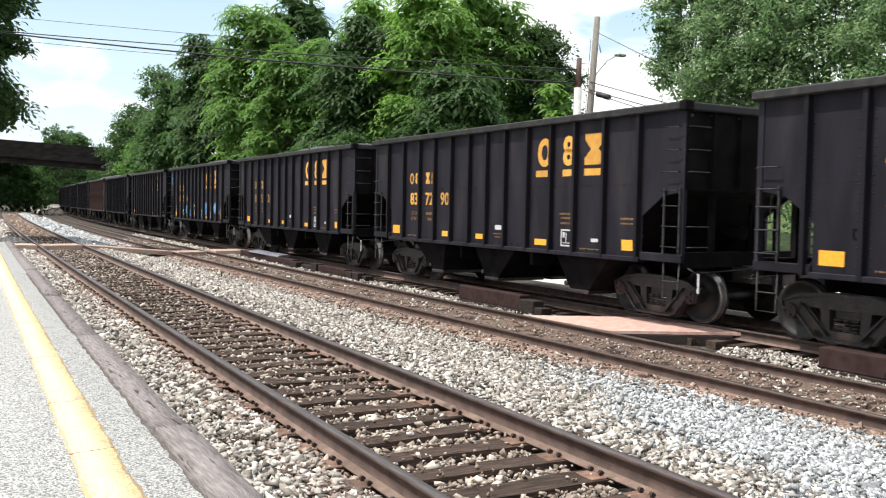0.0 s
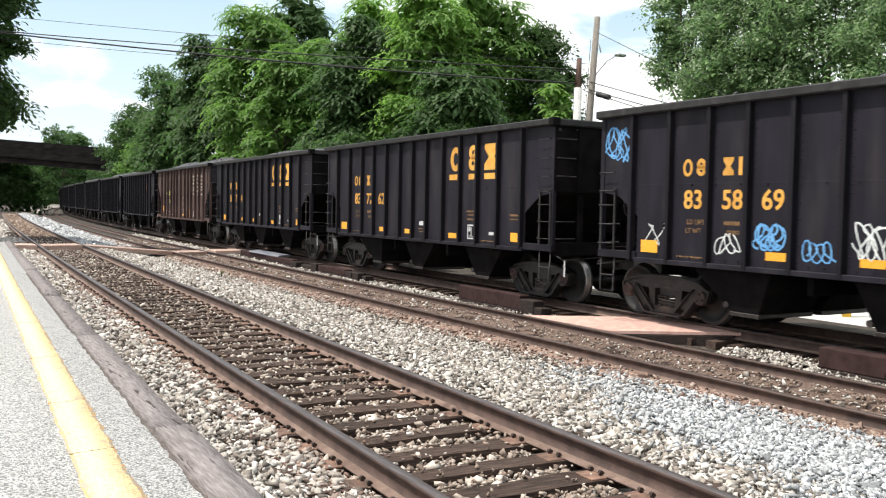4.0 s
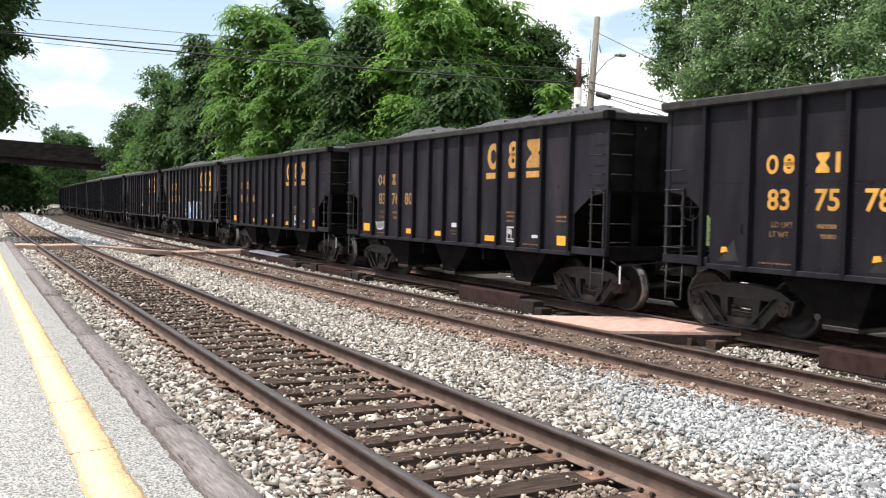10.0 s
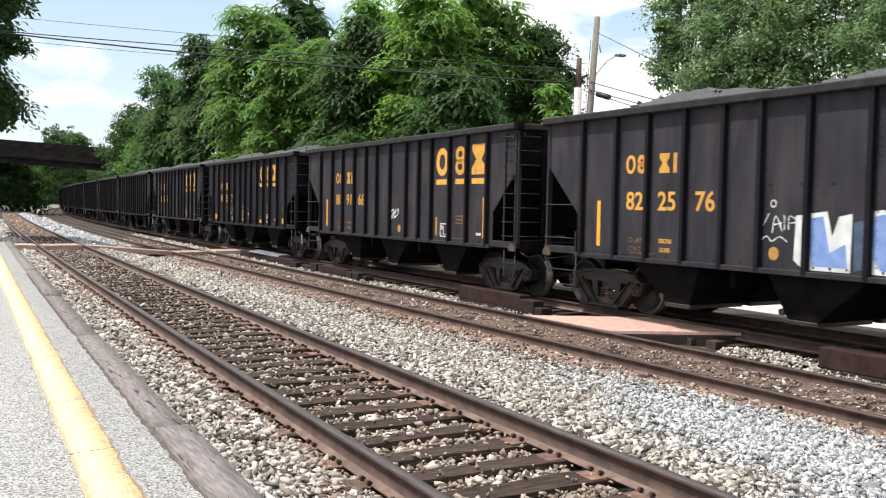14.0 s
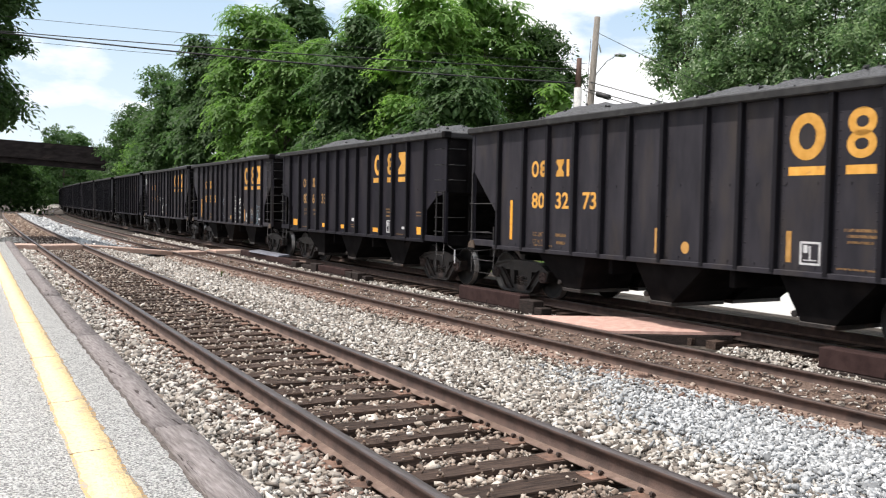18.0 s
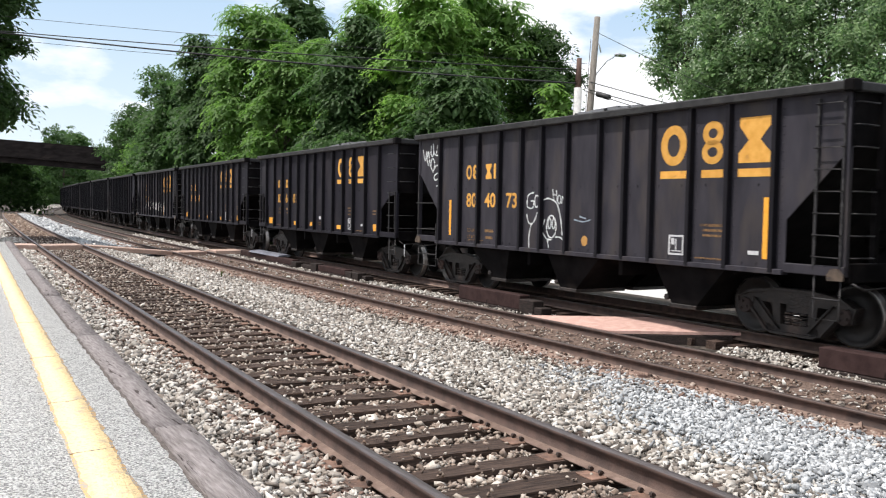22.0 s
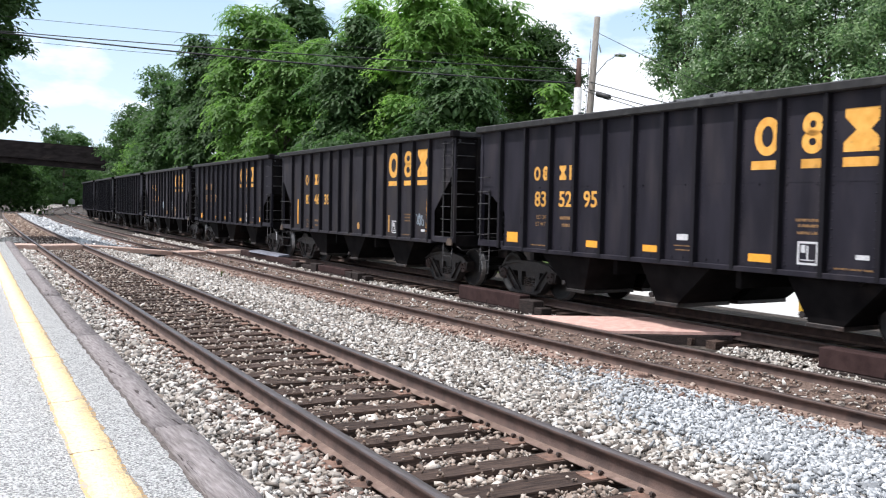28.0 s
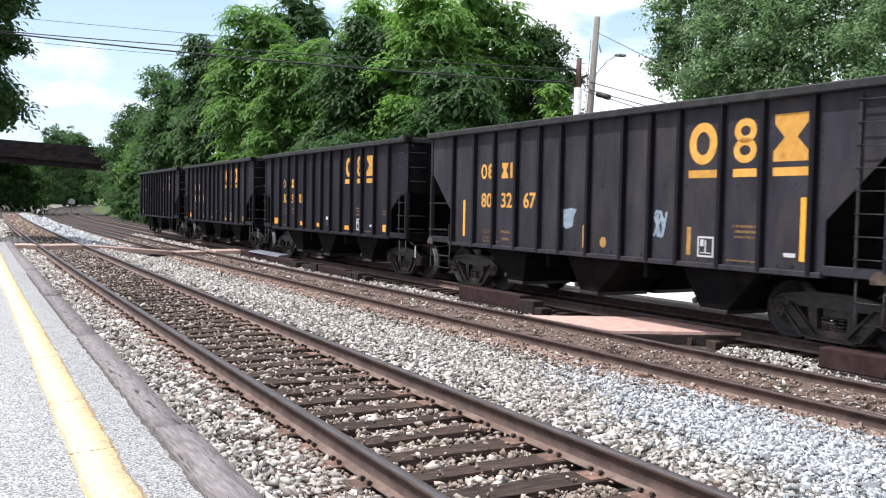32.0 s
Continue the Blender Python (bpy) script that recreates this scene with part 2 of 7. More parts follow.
M_STONE_WARM = stone_material("dusty_tan_ballast_stone", [(0.085, 0.063, 0.052), (0.25, 0.193, 0.155), (0.46, 0.405, 0.35), (0.20, 0.140, 0.108), (0.35, 0.295, 0.245), (0.66, 0.615, 0.56)])
M_SPRAY_CYAN = material("pale_cyan_spray_paint", (0.16, 0.27, 0.33), (0.26, 0.38, 0.44), rough=0.65, scale=6)
M_LIME = material("lime_yellow_stencil_paint", (0.55, 0.58, 0.07), (0.66, 0.66, 0.12), rough=0.7, scale=10)
M_SPRAY_BLUE = material("blue_spray_paint", (0.15, 0.24, 0.52), (0.22, 0.33, 0.62), rough=0.65, scale=5, spots=(0.36, 0.44, 0.62), spot_scale=6, spot_pos=(0.60, 0.78))
M_SPRAY_SKY = material("sky_blue_spray_paint", (0.085, 0.27, 0.55), (0.14, 0.37, 0.66), rough=0.65, scale=9, spots=(0.04, 0.10, 0.20), spot_scale=11, spot_pos=(0.58, 0.70))
M_SPRAY_NAVY = material("thin_dark_blue_overspray", (0.035, 0.060, 0.105), (0.060, 0.095, 0.160), rough=0.7, scale=6)
M_SPRAY_WHITE = material("white_spray_paint", (0.50, 0.53, 0.53), (0.70, 0.73, 0.72), rough=0.6, scale=4, spots=(0.36, 0.42, 0.45), spot_scale=5, spot_pos=(0.62, 0.75))
M_SPRAY_GREY = material("grey_blue_spray_paint", (0.20, 0.25, 0.30), (0.30, 0.36, 0.42), rough=0.6, scale=6)
M_COAL = material("dusty_black_coal", (0.016, 0.016, 0.018), (0.085, 0.087, 0.092), rough=0.6, scale=34, detail=3, mixpos=(0.40, 0.64), bump=1.0, bump_scale=30, spots=(0.05, 0.05, 0.053), spot_scale=1.2, island=0.5, spec=0.3)
M_PINK = material("faded_red_crossing_deck", (0.42, 0.258, 0.217), (0.53, 0.345, 0.293), rough=0.85, scale=8, bump=0.15, bump_scale=60, spots=(0.35, 0.21, 0.17), spot_scale=2, spot_pos=(0.55, 0.75))
M_DARKWOOD = material("tarry_dark_timber", (0.016, 0.012, 0.011), (0.036, 0.026, 0.023), rough=0.8, scale=6, stretch=(8, 1, 8), bump=0.3, spec=0.2)
M_REDWOOD = material("rust_brown_beam_paint", (0.028, 0.0155, 0.015), (0.048, 0.028, 0.026), rough=0.85, scale=5, bump=0.3, spots=(0.018, 0.011, 0.011), spot_scale=3, spec=0.12)
M_SHEET = material("dull_bluish_sheet_steel", (0.115, 0.120, 0.150), (0.20, 0.205, 0.24), rough=0.6, metal=0.2, scale=4, spots=(0.06, 0.055, 0.06), spot_scale=3, spec=0.3)
M_PLANK = material("pinkish_weathered_plank", (0.33, 0.225, 0.18), (0.46, 0.33, 0.27), rough=0.9, scale=4, stretch=(1, 12, 12), bump=0.4, vary=0.15)
M_ROAD = material("pale_street_concrete", (0.43, 0.425, 0.41), (0.55, 0.54, 0.525), rough=0.9, scale=5, spots=(0.40, 0.39, 0.37), spot_scale=0.5, bump=0.2, bump_scale=60)
M_TRACK_DIRT = material("rusty_track_dirt", (0.080, 0.055, 0.045), (0.20, 0.146, 0.120), rough=0.95, scale=17, detail=5, bump=1.0, bump_scale=30, spots=(0.036, 0.025, 0.022), spot_scale=2.6, spot_pos=(0.52, 0.62), spec=0.12)
M_RUST_DIRT = material("rust_stained_dirt", (0.110, 0.069, 0.055), (0.30, 0.213, 0.173), rough=0.95, scale=13, detail=6, mixpos=(0.34, 0.62), bump=1.0, bump_scale=26, spots=(0.055, 0.034, 0.028), spot_scale=2.2, spot_pos=(0.56, 0.64), spec=0.12)
# dark dirt; its colour also carries shade under and behind the train
M_DIRT_SHADE = material("dark_shaded_dirt", (0.028, 0.024, 0.021), (0.070, 0.059, 0.050), rough=0.95, scale=14, bump=0.8, bump_scale=24, spots=(0.11, 0.092, 0.077), spot_scale=3, spot_pos=(0.6, 0.75), spec=0.2)
M_GRASS_SOIL = material("grassy_soil", (0.035, 0.06, 0.016), (0.075, 0.11, 0.03), rough=0.95, scale=2.5, spots=(0.10, 0.085, 0.05), spot_scale=0.7, bump=0.8, bump_scale=8, spec=0.2)
M_BARK = material("grey_brown_bark", (0.06, 0.048, 0.038), (0.14, 0.115, 0.09), rough=0.95, scale=5, stretch=(4, 4, 0.8), bump=0.8, bump_scale=8)
M_POLE = material("weathered_grey_pole_wood", (0.12, 0.105, 0.09), (0.23, 0.21, 0.185), rough=0.9, scale=5, stretch=(10, 10, 0.6), bump=0.4)
M_POLE_BROWN = material("brown_pole_wood", (0.075, 0.042, 0.034), (0.12, 0.072, 0.056), rough=0.9, scale=5, stretch=(10, 10, 0.6), bump=0.4)
M_POLE_WHITE = material("white_pole_paint", (0.38, 0.38, 0.37), (0.52, 0.515, 0.50), rough=0.8, scale=8)
M_WIRE = material("black_cable_sheath", (0.012, 0.012, 0.013), (0.02, 0.02, 0.022), rough=0.6, scale=10)
M_GALV = material("galvanised_metal", (0.40, 0.41, 0.42), (0.52, 0.53, 0.54), rough=0.45, metal=0.7, scale=14)
M_BRIDGE = material("stained_bridge_steel", (0.011, 0.009, 0.009), (0.025, 0.0205, 0.020), rough=0.9, scale=0.8, stretch=(1, 1, 3), bump=0.2, spots=(0.036, 0.028, 0.026), spot_scale=0.5, spec=0.1)
M_BOLLARD = material("yellow_bollard_paint", (0.70, 0.42, 0.03), (0.80, 0.50, 0.06), rough=0.6, scale=8)


def leaf_material(name, c1, c2, c3, gloss=0.22):
    lo, hi = ([0.5 * (a + b) for a, b in zip(c1, c2)], [0.5 * (a + b) for a, b in zip(c3, c2)]) if gloss < 0.3 else (c1, c3)
    m = stone_material(name, [lo, c2, hi, c2, lo], rough=0.55 if gloss < 0.3 else 0.42)
    n, l = m.node_tree.nodes, m.node_tree.links
    b = n["Principled BSDF"]
    b.inputs["Specular IOR Level"].default_value = gloss
    tr = n.new("ShaderNodeBsdfTranslucent")
    src = b.inputs["Base Color"].links[0].from_socket
    g = n.new("ShaderNodeHueSaturation")
    g.inputs["Saturation"].default_value, g.inputs["Value"].default_value = 1.10, 1.75
    l.new(src, g.inputs["Color"])
    l.new(g.outputs["Color"], tr.inputs["Color"])
    ms = n.new("ShaderNodeMixShader")
    ms.inputs["Fac"].default_value = 0.48
    l.new(b.outputs["BSDF"], ms.inputs[1])
    l.new(tr.outputs["BSDF"], ms.inputs[2])
    l.new(ms.outputs["Shader"], n["Material Output"].inputs["Surface"])
    return m


M_LEAF = leaf_material("mid_green_leaves", (0.070, 0.139, 0.038), (0.115, 0.208, 0.056), (0.173, 0.284, 0.086))
M_LEAF_LIGHT = leaf_material("light_green_leaves", (0.094, 0.182, 0.044), (0.154, 0.270, 0.068), (0.226, 0.358, 0.107))
# naturally dark trees, plus shade put into leaf colour: low foliage, cloud shadow, bridge
M_LEAF_DARK_SHADE = leaf_material("dark_shade_green_leaves", (0.040, 0.080, 0.029), (0.061, 0.114, 0.041), (0.094, 0.157, 0.057))
M_LEAF_DEEP_SHADE = leaf_material("deep_shade_green_leaves", (0.026, 0.056, 0.018), (0.042, 0.082, 0.026), (0.066, 0.112, 0.038))
M_LEAF_GREY = leaf_material("grey_green_leaves", (0.055, 0.106, 0.043), (0.116, 0.190, 0.080), (0.225, 0.308, 0.166), gloss=0.5)


# ---------- mesh helpers ----------
def mesh_of(bm, name, mats):
    me = bpy.data.meshes.new(name)
    bm.to_mesh(me)
    bm.free()
    for m in (mats if isinstance(mats, (list, tuple)) else [mats]):
        me.materials.append(m)
    return me


def part(name, bm, mat, parent, label=""):
    """One mesh object under a thing or a part."""
    me = bm if isinstance(bm, bpy.types.Mesh) else mesh_of(bm, name, mat)
    ob = new(name, me)
    ob.parent = parent
    return tagged(ob, label)


def thing(name, label, category, m=None, group="", kind=""):
    ob = new(name)
    if m is not None:
        ob.matrix_basis = m
    return tagged(ob, label, category, group, kind)


def box(bm, x0, x1, y0, y1, z0, z1, mat=0, bevel=0.0):
    vs = [bm.verts.new(p) for p in ((x0, y0, z0), (x1, y0, z0), (x1, y1, z0), (x0, y1, z0), (x0, y0, z1), (x1, y0, z1), (x1, y1, z1), (x0, y1, z1))]
    fs = [bm.faces.new([vs[i] for i in q]) for q in ((3, 2, 1, 0), (4, 5, 6, 7), (0, 1, 5, 4), (1, 2, 6, 5), (2, 3, 7, 6), (3, 0, 4, 7))]
    for f in fs:
        f.material_index = mat
    if bevel:
        es = list({e for f in fs for e in f.edges})
        bmesh.ops.bevel(bm, geom=es, offset=bevel, segments=1, affect="EDGES")
    return vs


def boxes(*items, bevel=0.0):
    bm = bmesh.new()
    for it in items:
        box(bm, *it, bevel=bevel)
    return bm


def prism(bm, pts, x0, x1, axis="x", mat=0):
    """A flat outline (two coordinates) pushed from x0 to x1 along an axis."""
    def P(a, b, c):
        return {"x": (c, a, b), "y": (a, c, b), "z": (a, b, c)}[axis]
    lo = [bm.verts.new(P(a, b, x0)) for a, b in pts]
    hi = [bm.verts.new(P(a, b, x1)) for a, b in pts]
    n = len(pts)
    fs = [bm.faces.new(lo[::-1]), bm.faces.new(hi)]
    for i in range(n):
        fs.append(bm.faces.new((lo[i], lo[(i + 1) % n], hi[(i + 1) % n], hi[i])))
    for f in fs:
        f.material_index = mat
    bmesh.ops.recalc_face_normals(bm, faces=fs)
    return fs


def rod(bm, a, b, r, seg=8, r2=None, mat=0):
    a, b = Vector(a), Vector(b)
    q = (b - a).to_track_quat("Z", "Y")
    r2 = r if r2 is None else r2
    lo = [bm.verts.new(a + q @ Vector((r * math.cos(2 * math.pi * i / seg), r * math.sin(2 * math.pi * i / seg), 0))) for i in range(seg)]
    hi = [bm.verts.new(b + q @ Vector((r2 * math.cos(2 * math.pi * i / seg), r2 * math.sin(2 * math.pi * i / seg), 0))) for i in range(seg)]
    fs = [bm.faces.new(lo[::-1]), bm.faces.new(hi)]
    for i in range(seg):
        f = bm.faces.new((lo[i], lo[(i + 1) % seg], hi[(i + 1) % seg], hi[i]))
        f.smooth = seg > 6
        fs.append(f)
    for f in fs:
        f.material_index = mat


def chain(pts, r, seg=6):
    """A bent rod through the points, one skin."""
    bm = bmesh.new()
    pts = [Vector(p) for p in pts]
    rings = []
    for i, p in enumerate(pts):
        d = (pts[min(i + 1, len(pts) - 1)] - pts[max(i - 1, 0)]).normalized()
        q = d.to_track_quat("Z", "Y")
        rings.append([bm.verts.new(p + q @ Vector((r * math.cos(2 * math.pi * k / seg), r * math.sin(2 * math.pi * k / seg), 0))) for k in range(seg)])
    for a, b in zip(rings, rings[1:]):
        o = min(range(seg), key=lambda k: (a[0].co - b[k].co).length)
        for k in range(seg):
            f = bm.faces.new((a[k], a[(k + 1) % seg], b[(k + 1 + o) % seg], b[(k + o) % seg]))
            f.smooth = True
    bm.faces.new(rings[0][::-1])
    bm.faces.new(rings[-1])
    bmesh.ops.recalc_face_normals(bm, faces=bm.faces[:])
    return bm


def lathe(bm, profile, seg=32, axis="x", mat=0, mats=None):
    """A profile of (along, radius) turned round an axis."""
    rings = []
    for a, r in profile:
        ring = []
        for i in range(seg):
            c, s = r * math.cos(2 * math.pi * i / seg), r * math.sin(2 * math.pi * i / seg)
            ring.append(bm.verts.new((a, c, s) if axis == "x" else (c, s, a)))
        rings.append(ring)
    for k, (p, q) in enumerate(zip(rings, rings[1:])):
        for i in range(seg):
            f = bm.faces.new((p[i], p[(i + 1) % seg], q[(i + 1) % seg], q[i]))
            f.smooth = True
            f.material_index = mats[k] if mats else mat
    bm.faces.new(rings[0][::-1])
    bm.faces.new(rings[-1])
    bmesh.ops.recalc_face_normals(bm, faces=bm.faces[:])


def raw_mesh(name, verts, faces, mats, smooth=False):
    """A mesh straight from arrays of corners and of equal-sided faces."""
    me = bpy.data.meshes.new(name)
    verts, faces = np.asarray(verts, np.float32), np.asarray(faces, np.int32)
    k = faces.shape[1]
    me.vertices.add(len(verts))
    me.vertices.foreach_set("co", verts.ravel())
    me.loops.add(faces.size)
    me.loops.foreach_set("vertex_index", faces.ravel())
    me.polygons.add(len(faces))
    me.polygons.foreach_set("loop_start", np.arange(0, faces.size, k, dtype=np.int32))
    me.update(calc_edges=True)
    for m in (mats if isinstance(mats, (list, tuple)) else [mats]):
        me.materials.append(m)
    if smooth:
        me.polygons.foreach_set("use_smooth", np.ones(len(faces), bool))
    return me


# ---------- the plan: three tracks in a gentle right-hand curve ----------
TRACKS = {"A": (3.1493, 0.04838, 0.00018379, 0.0), "B": (9.3369, 0.01939, 0.00034271, -0.4526), "C": (12.2652, 0.02197, 0.00034271, -0.2836)}
HALF_GAUGE = 0.7525


def xt(k, y):
    a, b, c, _ = TRACKS[k]
    return a + b * y + c * y * y


def on_track(k, y, off=0.0, z=0.0):
    """A point beside a track: off to its right, z over its rail heads."""
    s = TRACKS[k][1] + 2 * TRACKS[k][2] * y
    n = math.hypot(1, s)
    return Vector((xt(k, y) + off / n, y - off * s / n, TRACKS[k][3] + z))


def along(k, y, off=0.0, z=0.0):
    """A pose beside a track, turned along it."""
    p = on_track(k, y, off, z)
    return pose(p.x, p.y, p.z, 0, 0, -math.degrees(math.atan(TRACKS[k][1] + 2 * TRACKS[k][2] * y)))


def platform_edge(y):
    return 1.155 + 0.0532 * y + 0.0002 * y * y


# ---------- ground: one sheet to the horizon ----------
def ground_row(y):
    yc = min(max(y, -360), 480)
    a, b, c, p = xt("A", yc), xt("B", yc), xt("C", yc), platform_edge(max(min(yc, 60), -40))
    hill = 0.0 if yc < 24 else min((yc - 24) / 30, 1.0)
    return [(-900, -0.4), (-60, -0.35), (p - 8, -0.30), (p + 0.1, -0.30), (a - 1.5, -0.26), (a + 1.5, -0.25), (a + 2.2, -0.30), (b - 1.6, -0.66), (b + 1.4, -0.70), (c - 1.6, -0.60),
            (c + 1.6, -0.56), (c + 4.1, -0.62), (c + 4.6, -0.60), (c + 5.8, -0.58 + 0.7 * hill), (c + 9, -0.55 + 1.8 * hill), (c + 16, -0.5 + 3.2 * hill), (c + 40, 0.2 + 4 * hill), (c + 160, 2 + 4 * hill), (c + 900, 4)]


def ground_z(x, y):
    r = ground_row(y)
    return float(np.interp(x, [p[0] for p in r], [p[1] for p in r]))


ys = [-600, -360, -240, -160, -100, -60, -30, -10, -4] + [i * 1.0 for i in range(0, 40)] + [40 + i * 4 for i in range(0, 40)] + [220, 260, 300, 350, 400, 480, 700, 1500]
rows = [ground_row(y) for y in ys]
gv = [(x, y, z) for y, r in zip(ys, rows) for x, z in r]
nr = len(rows[0])
gf = [(i * nr + j, i * nr + j + 1, (i + 1) * nr + j + 1, (i + 1) * nr + j) for i in range(len(ys) - 1) for j in range(nr - 1)]
gm = raw_mesh("ground", gv, gf, [M_GRASS_SOIL, M_BALLAST_BED, M_ROAD, M_DIRT_SHADE])
for i, pl in enumerate(gm.polygons):
    j, y = i % (nr - 1), ys[i // (nr - 1)]
    pl.material_index = 1 if 2 <= j <= 8 and not (y > 38 and j in (2, 3)) and not (y > 30 and j in (7, 8)) and not (y > 45 and j == 4) else (3 if j in (9, 10) or (j == 11 and y >= 24) or (y > 38 and j in (1, 2, 3)) or (y > 30 and j in (7, 8)) or (y > 45 and j == 4) else (2 if 11 <= j <= 14 and y < 24 else (1 if j == 1 and y > -30 and y < 60 else 0)))
ground = tagged(new("ground", gm), "stony railway ground with ballast, pale street and grassy bank", "ground", kind="structure")

# ---------- platform ----------
PLAT_END = 36.5
pys = [-12 + i * 1.5 for i in range(33)]
pys = [y for y in pys if y < PLAT_END] + [PLAT_END]


def strip(name, ys, left, right, z0, z1, mat, parent, label=""):
    """A slab whose long edges follow the platform's edge."""
    v, f = [], []
    for y in ys:
        for x, z in ((left(y), z0), (left(y), z1), (right(y), z1), (right(y), z0)):
            v.append((x, y, z))
    for i in range(len(ys) - 1):
        o = 4 * i
        for j in range(4):
            f.append((o + j, o + (j + 1) % 4, o + 4 + (j + 1) % 4, o + 4 + j))
    f += [(3, 2, 1, 0), (4 * len(ys) - 4, 4 * len(ys) - 3, 4 * len(ys) - 2, 4 * len(ys) - 1)]
    me = raw_mesh(name, v, f, mat)
    bm = bmesh.new()
    bm.from_mesh(me)
    bmesh.ops.recalc_face_normals(bm, faces=bm.faces[:])
    bm.to_mesh(me)
    bm.free()
    return part(name, me, mat, parent, label)


def slab_strip(pts, w, z, lengthwise=False):
    """A thin flat ribbon through points in plan, its ends pinched."""
    bm = bmesh.new()
    n = len(pts)
    rows = []
    for i, (x, y) in enumerate(pts):
        h = w * (0.25 if i in (0, n - 1) else 0.6 + 0.4 * math.sin(i * 2.3))
        a, b = ((x - h, y), (x + h, y)) if lengthwise else ((x, y - h), (x, y + h))
        rows.append([bm.verts.new((*a, z)), bm.verts.new((*b, z)), bm.verts.new((*b, z - 0.01)), bm.verts.new((*a, z - 0.01))])
    for p, q in zip(rows, rows[1:]):
        for k in range(4):
            bm.faces.new((p[k], p[(k + 1) % 4], q[(k + 1) % 4], q[k]))
    bmesh.ops.recalc_face_normals(bm, faces=bm.faces[:])
    return bm


platform = thing("platform", "low station platform of aged grey asphalt with timber edge", "platform", kind="structure")
strip("asphalt_slab", pys, lambda y: platform_edge(y) - 9, lambda y: platform_edge(y) - 0.016 - 0.012 * abs(noise.noise((3, y * 1.9, 1))), -0.4, 0.05, M_ASPHALT, platform)
line_ys = [-6 + 0.5 * i for i in range(14)] + [1.0 + 0.045 * i for i in range(290)] + [14.1 + 0.4 * i for i in range(57)]


def ragged(y, s, wide):
    """A worn paint edge: slow drift, bites and crumbs."""
    return wide * (0.5 * noise.noise((s, y * 1.3, 0)) + 0.7 * noise.noise((s, y * 6.1, 3)) + 0.6 * noise.noise((s, y * 17.0, 7)))


# an orange strip, a little wider than the pale line on top of it
strip("old_line_coat", line_ys, lambda y: platform_edge(y) - 0.578 + ragged(y, 0.3, 0.022), lambda y: platform_edge(y) - 0.304 + ragged(y, 5.3, 0.022), 0.02, 0.053, M_LINE_EDGE, platform, "ragged orange margin under the pale safety line")
strip("yellow_line", line_ys, lambda y: platform_edge(y) - 0.560 + ragged(y, 9.3, 0.020), lambda y: platform_edge(y) - 0.320 + ragged(y, 15.3, 0.022), 0.02, 0.0565, M_YELLOW, platform, "worn pale yellow safety line")
for i, y in enumerate((2.62, 3.35, 4.4, 5.85, 7.4, 9.6, 12.4)):
    rnd = random.Random(70 + i)
    pts = [(platform_edge(y) - 0.58 + 0.045 * k, y + 0.03 * rnd.uniform(-1, 1) * (1 if k % 2 else 0.4) + 0.006 * k) for k in range(7)]
    w = 0.004 + 0.0006 * y
    part("crack", slab_strip(pts, w, 0.0575), M_CRACK, platform, "thin crack across the painted line")
for i, (y0, y1, o) in enumerate(((2.2, 5.4, -0.022), (5.4, 11.0, -0.02), (11.2, 21.0, -0.022))):
    n = int((y1 - y0) / 0.12)
    pts = [(platform_edge(y0 + k * 0.12) + o + ragged(y0 + k * 0.12, 30 + i, 0.018), y0 + k * 0.12) for k in range(n)]
    part("crack", slab_strip(pts, 0.016 + 0.0008 * y0, 0.0525, True), M_CRACK, platform, "open joint along the edge timber")
joints = [-6.0, -1.5, 1.6, 6.27, 11.02, 15.9, 21.75, 26.5, 31.6, PLAT_END]
for i, (a, b) in enumerate(zip(joints, joints[1:])):
    rnd = random.Random(i)
    dx, dz = rnd.uniform(-0.012, 0.012), rnd.uniform(-0.012, 0.008)
    n = 8
    yy = [a + 0.012 + (b - a - 0.024) * k / n for k in range(n + 1)]
    strip("edge_timber", yy, lambda y: platform_edge(y) + 0.006 + dx, lambda y: platform_edge(y) + 0.245 + dx + 0.010 * noise.noise((9, y * 2.1, i)), -0.30, 0.055 + dz, M_TIMBER, platform, "cracked weathered edge timber")

# ---------- tracks ----------
RAIL_PROFILE = [(-0.070, -0.172), (0.070, -0.172), (0.070, -0.160), (0.012, -0.142), (0.009, -0.045), (0.034, -0.034), (0.036, -0.008), (0.026, 0.0), (-0.026, 0.0), (-0.036, -0.008), (-0.034, -0.034), (-0.009, -0.045), (-0.012, -0.142), (-0.070, -0.160)]


def rail_mesh(k, off, top):
    ys = [-350 + i * 24 for i in range(14)] + [-14 + i * 2.0 for i in range(40)] + [66 + i * 5 for i in range(26 if k != "A" else 15)] + ([200 + 12 * i for i in range(24)] if k != "A" else [])
    v = []
    for y in ys:
        s = TRACKS[k][1] + 2 * TRACKS[k][2] * y
        n = math.hypot(1, s)
        p = on_track(k, y, off)
        for a, z in RAIL_PROFILE:
            v.append((p.x + a / n, p.y - a * s / n, p.z + z))
    m = len(RAIL_PROFILE)
    f = [(i * m + j, i * m + (j + 1) % m, (i + 1) * m + (j + 1) % m, (i + 1) * m + j) for i in range(len(ys) - 1) for j in range(m)]
    me = raw_mesh("rail", v, f, [M_RAIL_SIDE, top, M_RAIL_FOOT])
    for i, pl in enumerate(me.polygons):
        pl.material_index = 1 if i % m in (6, 7, 8) else (2 if i % m in (1, 2, 12, 13) else 0)
    return me


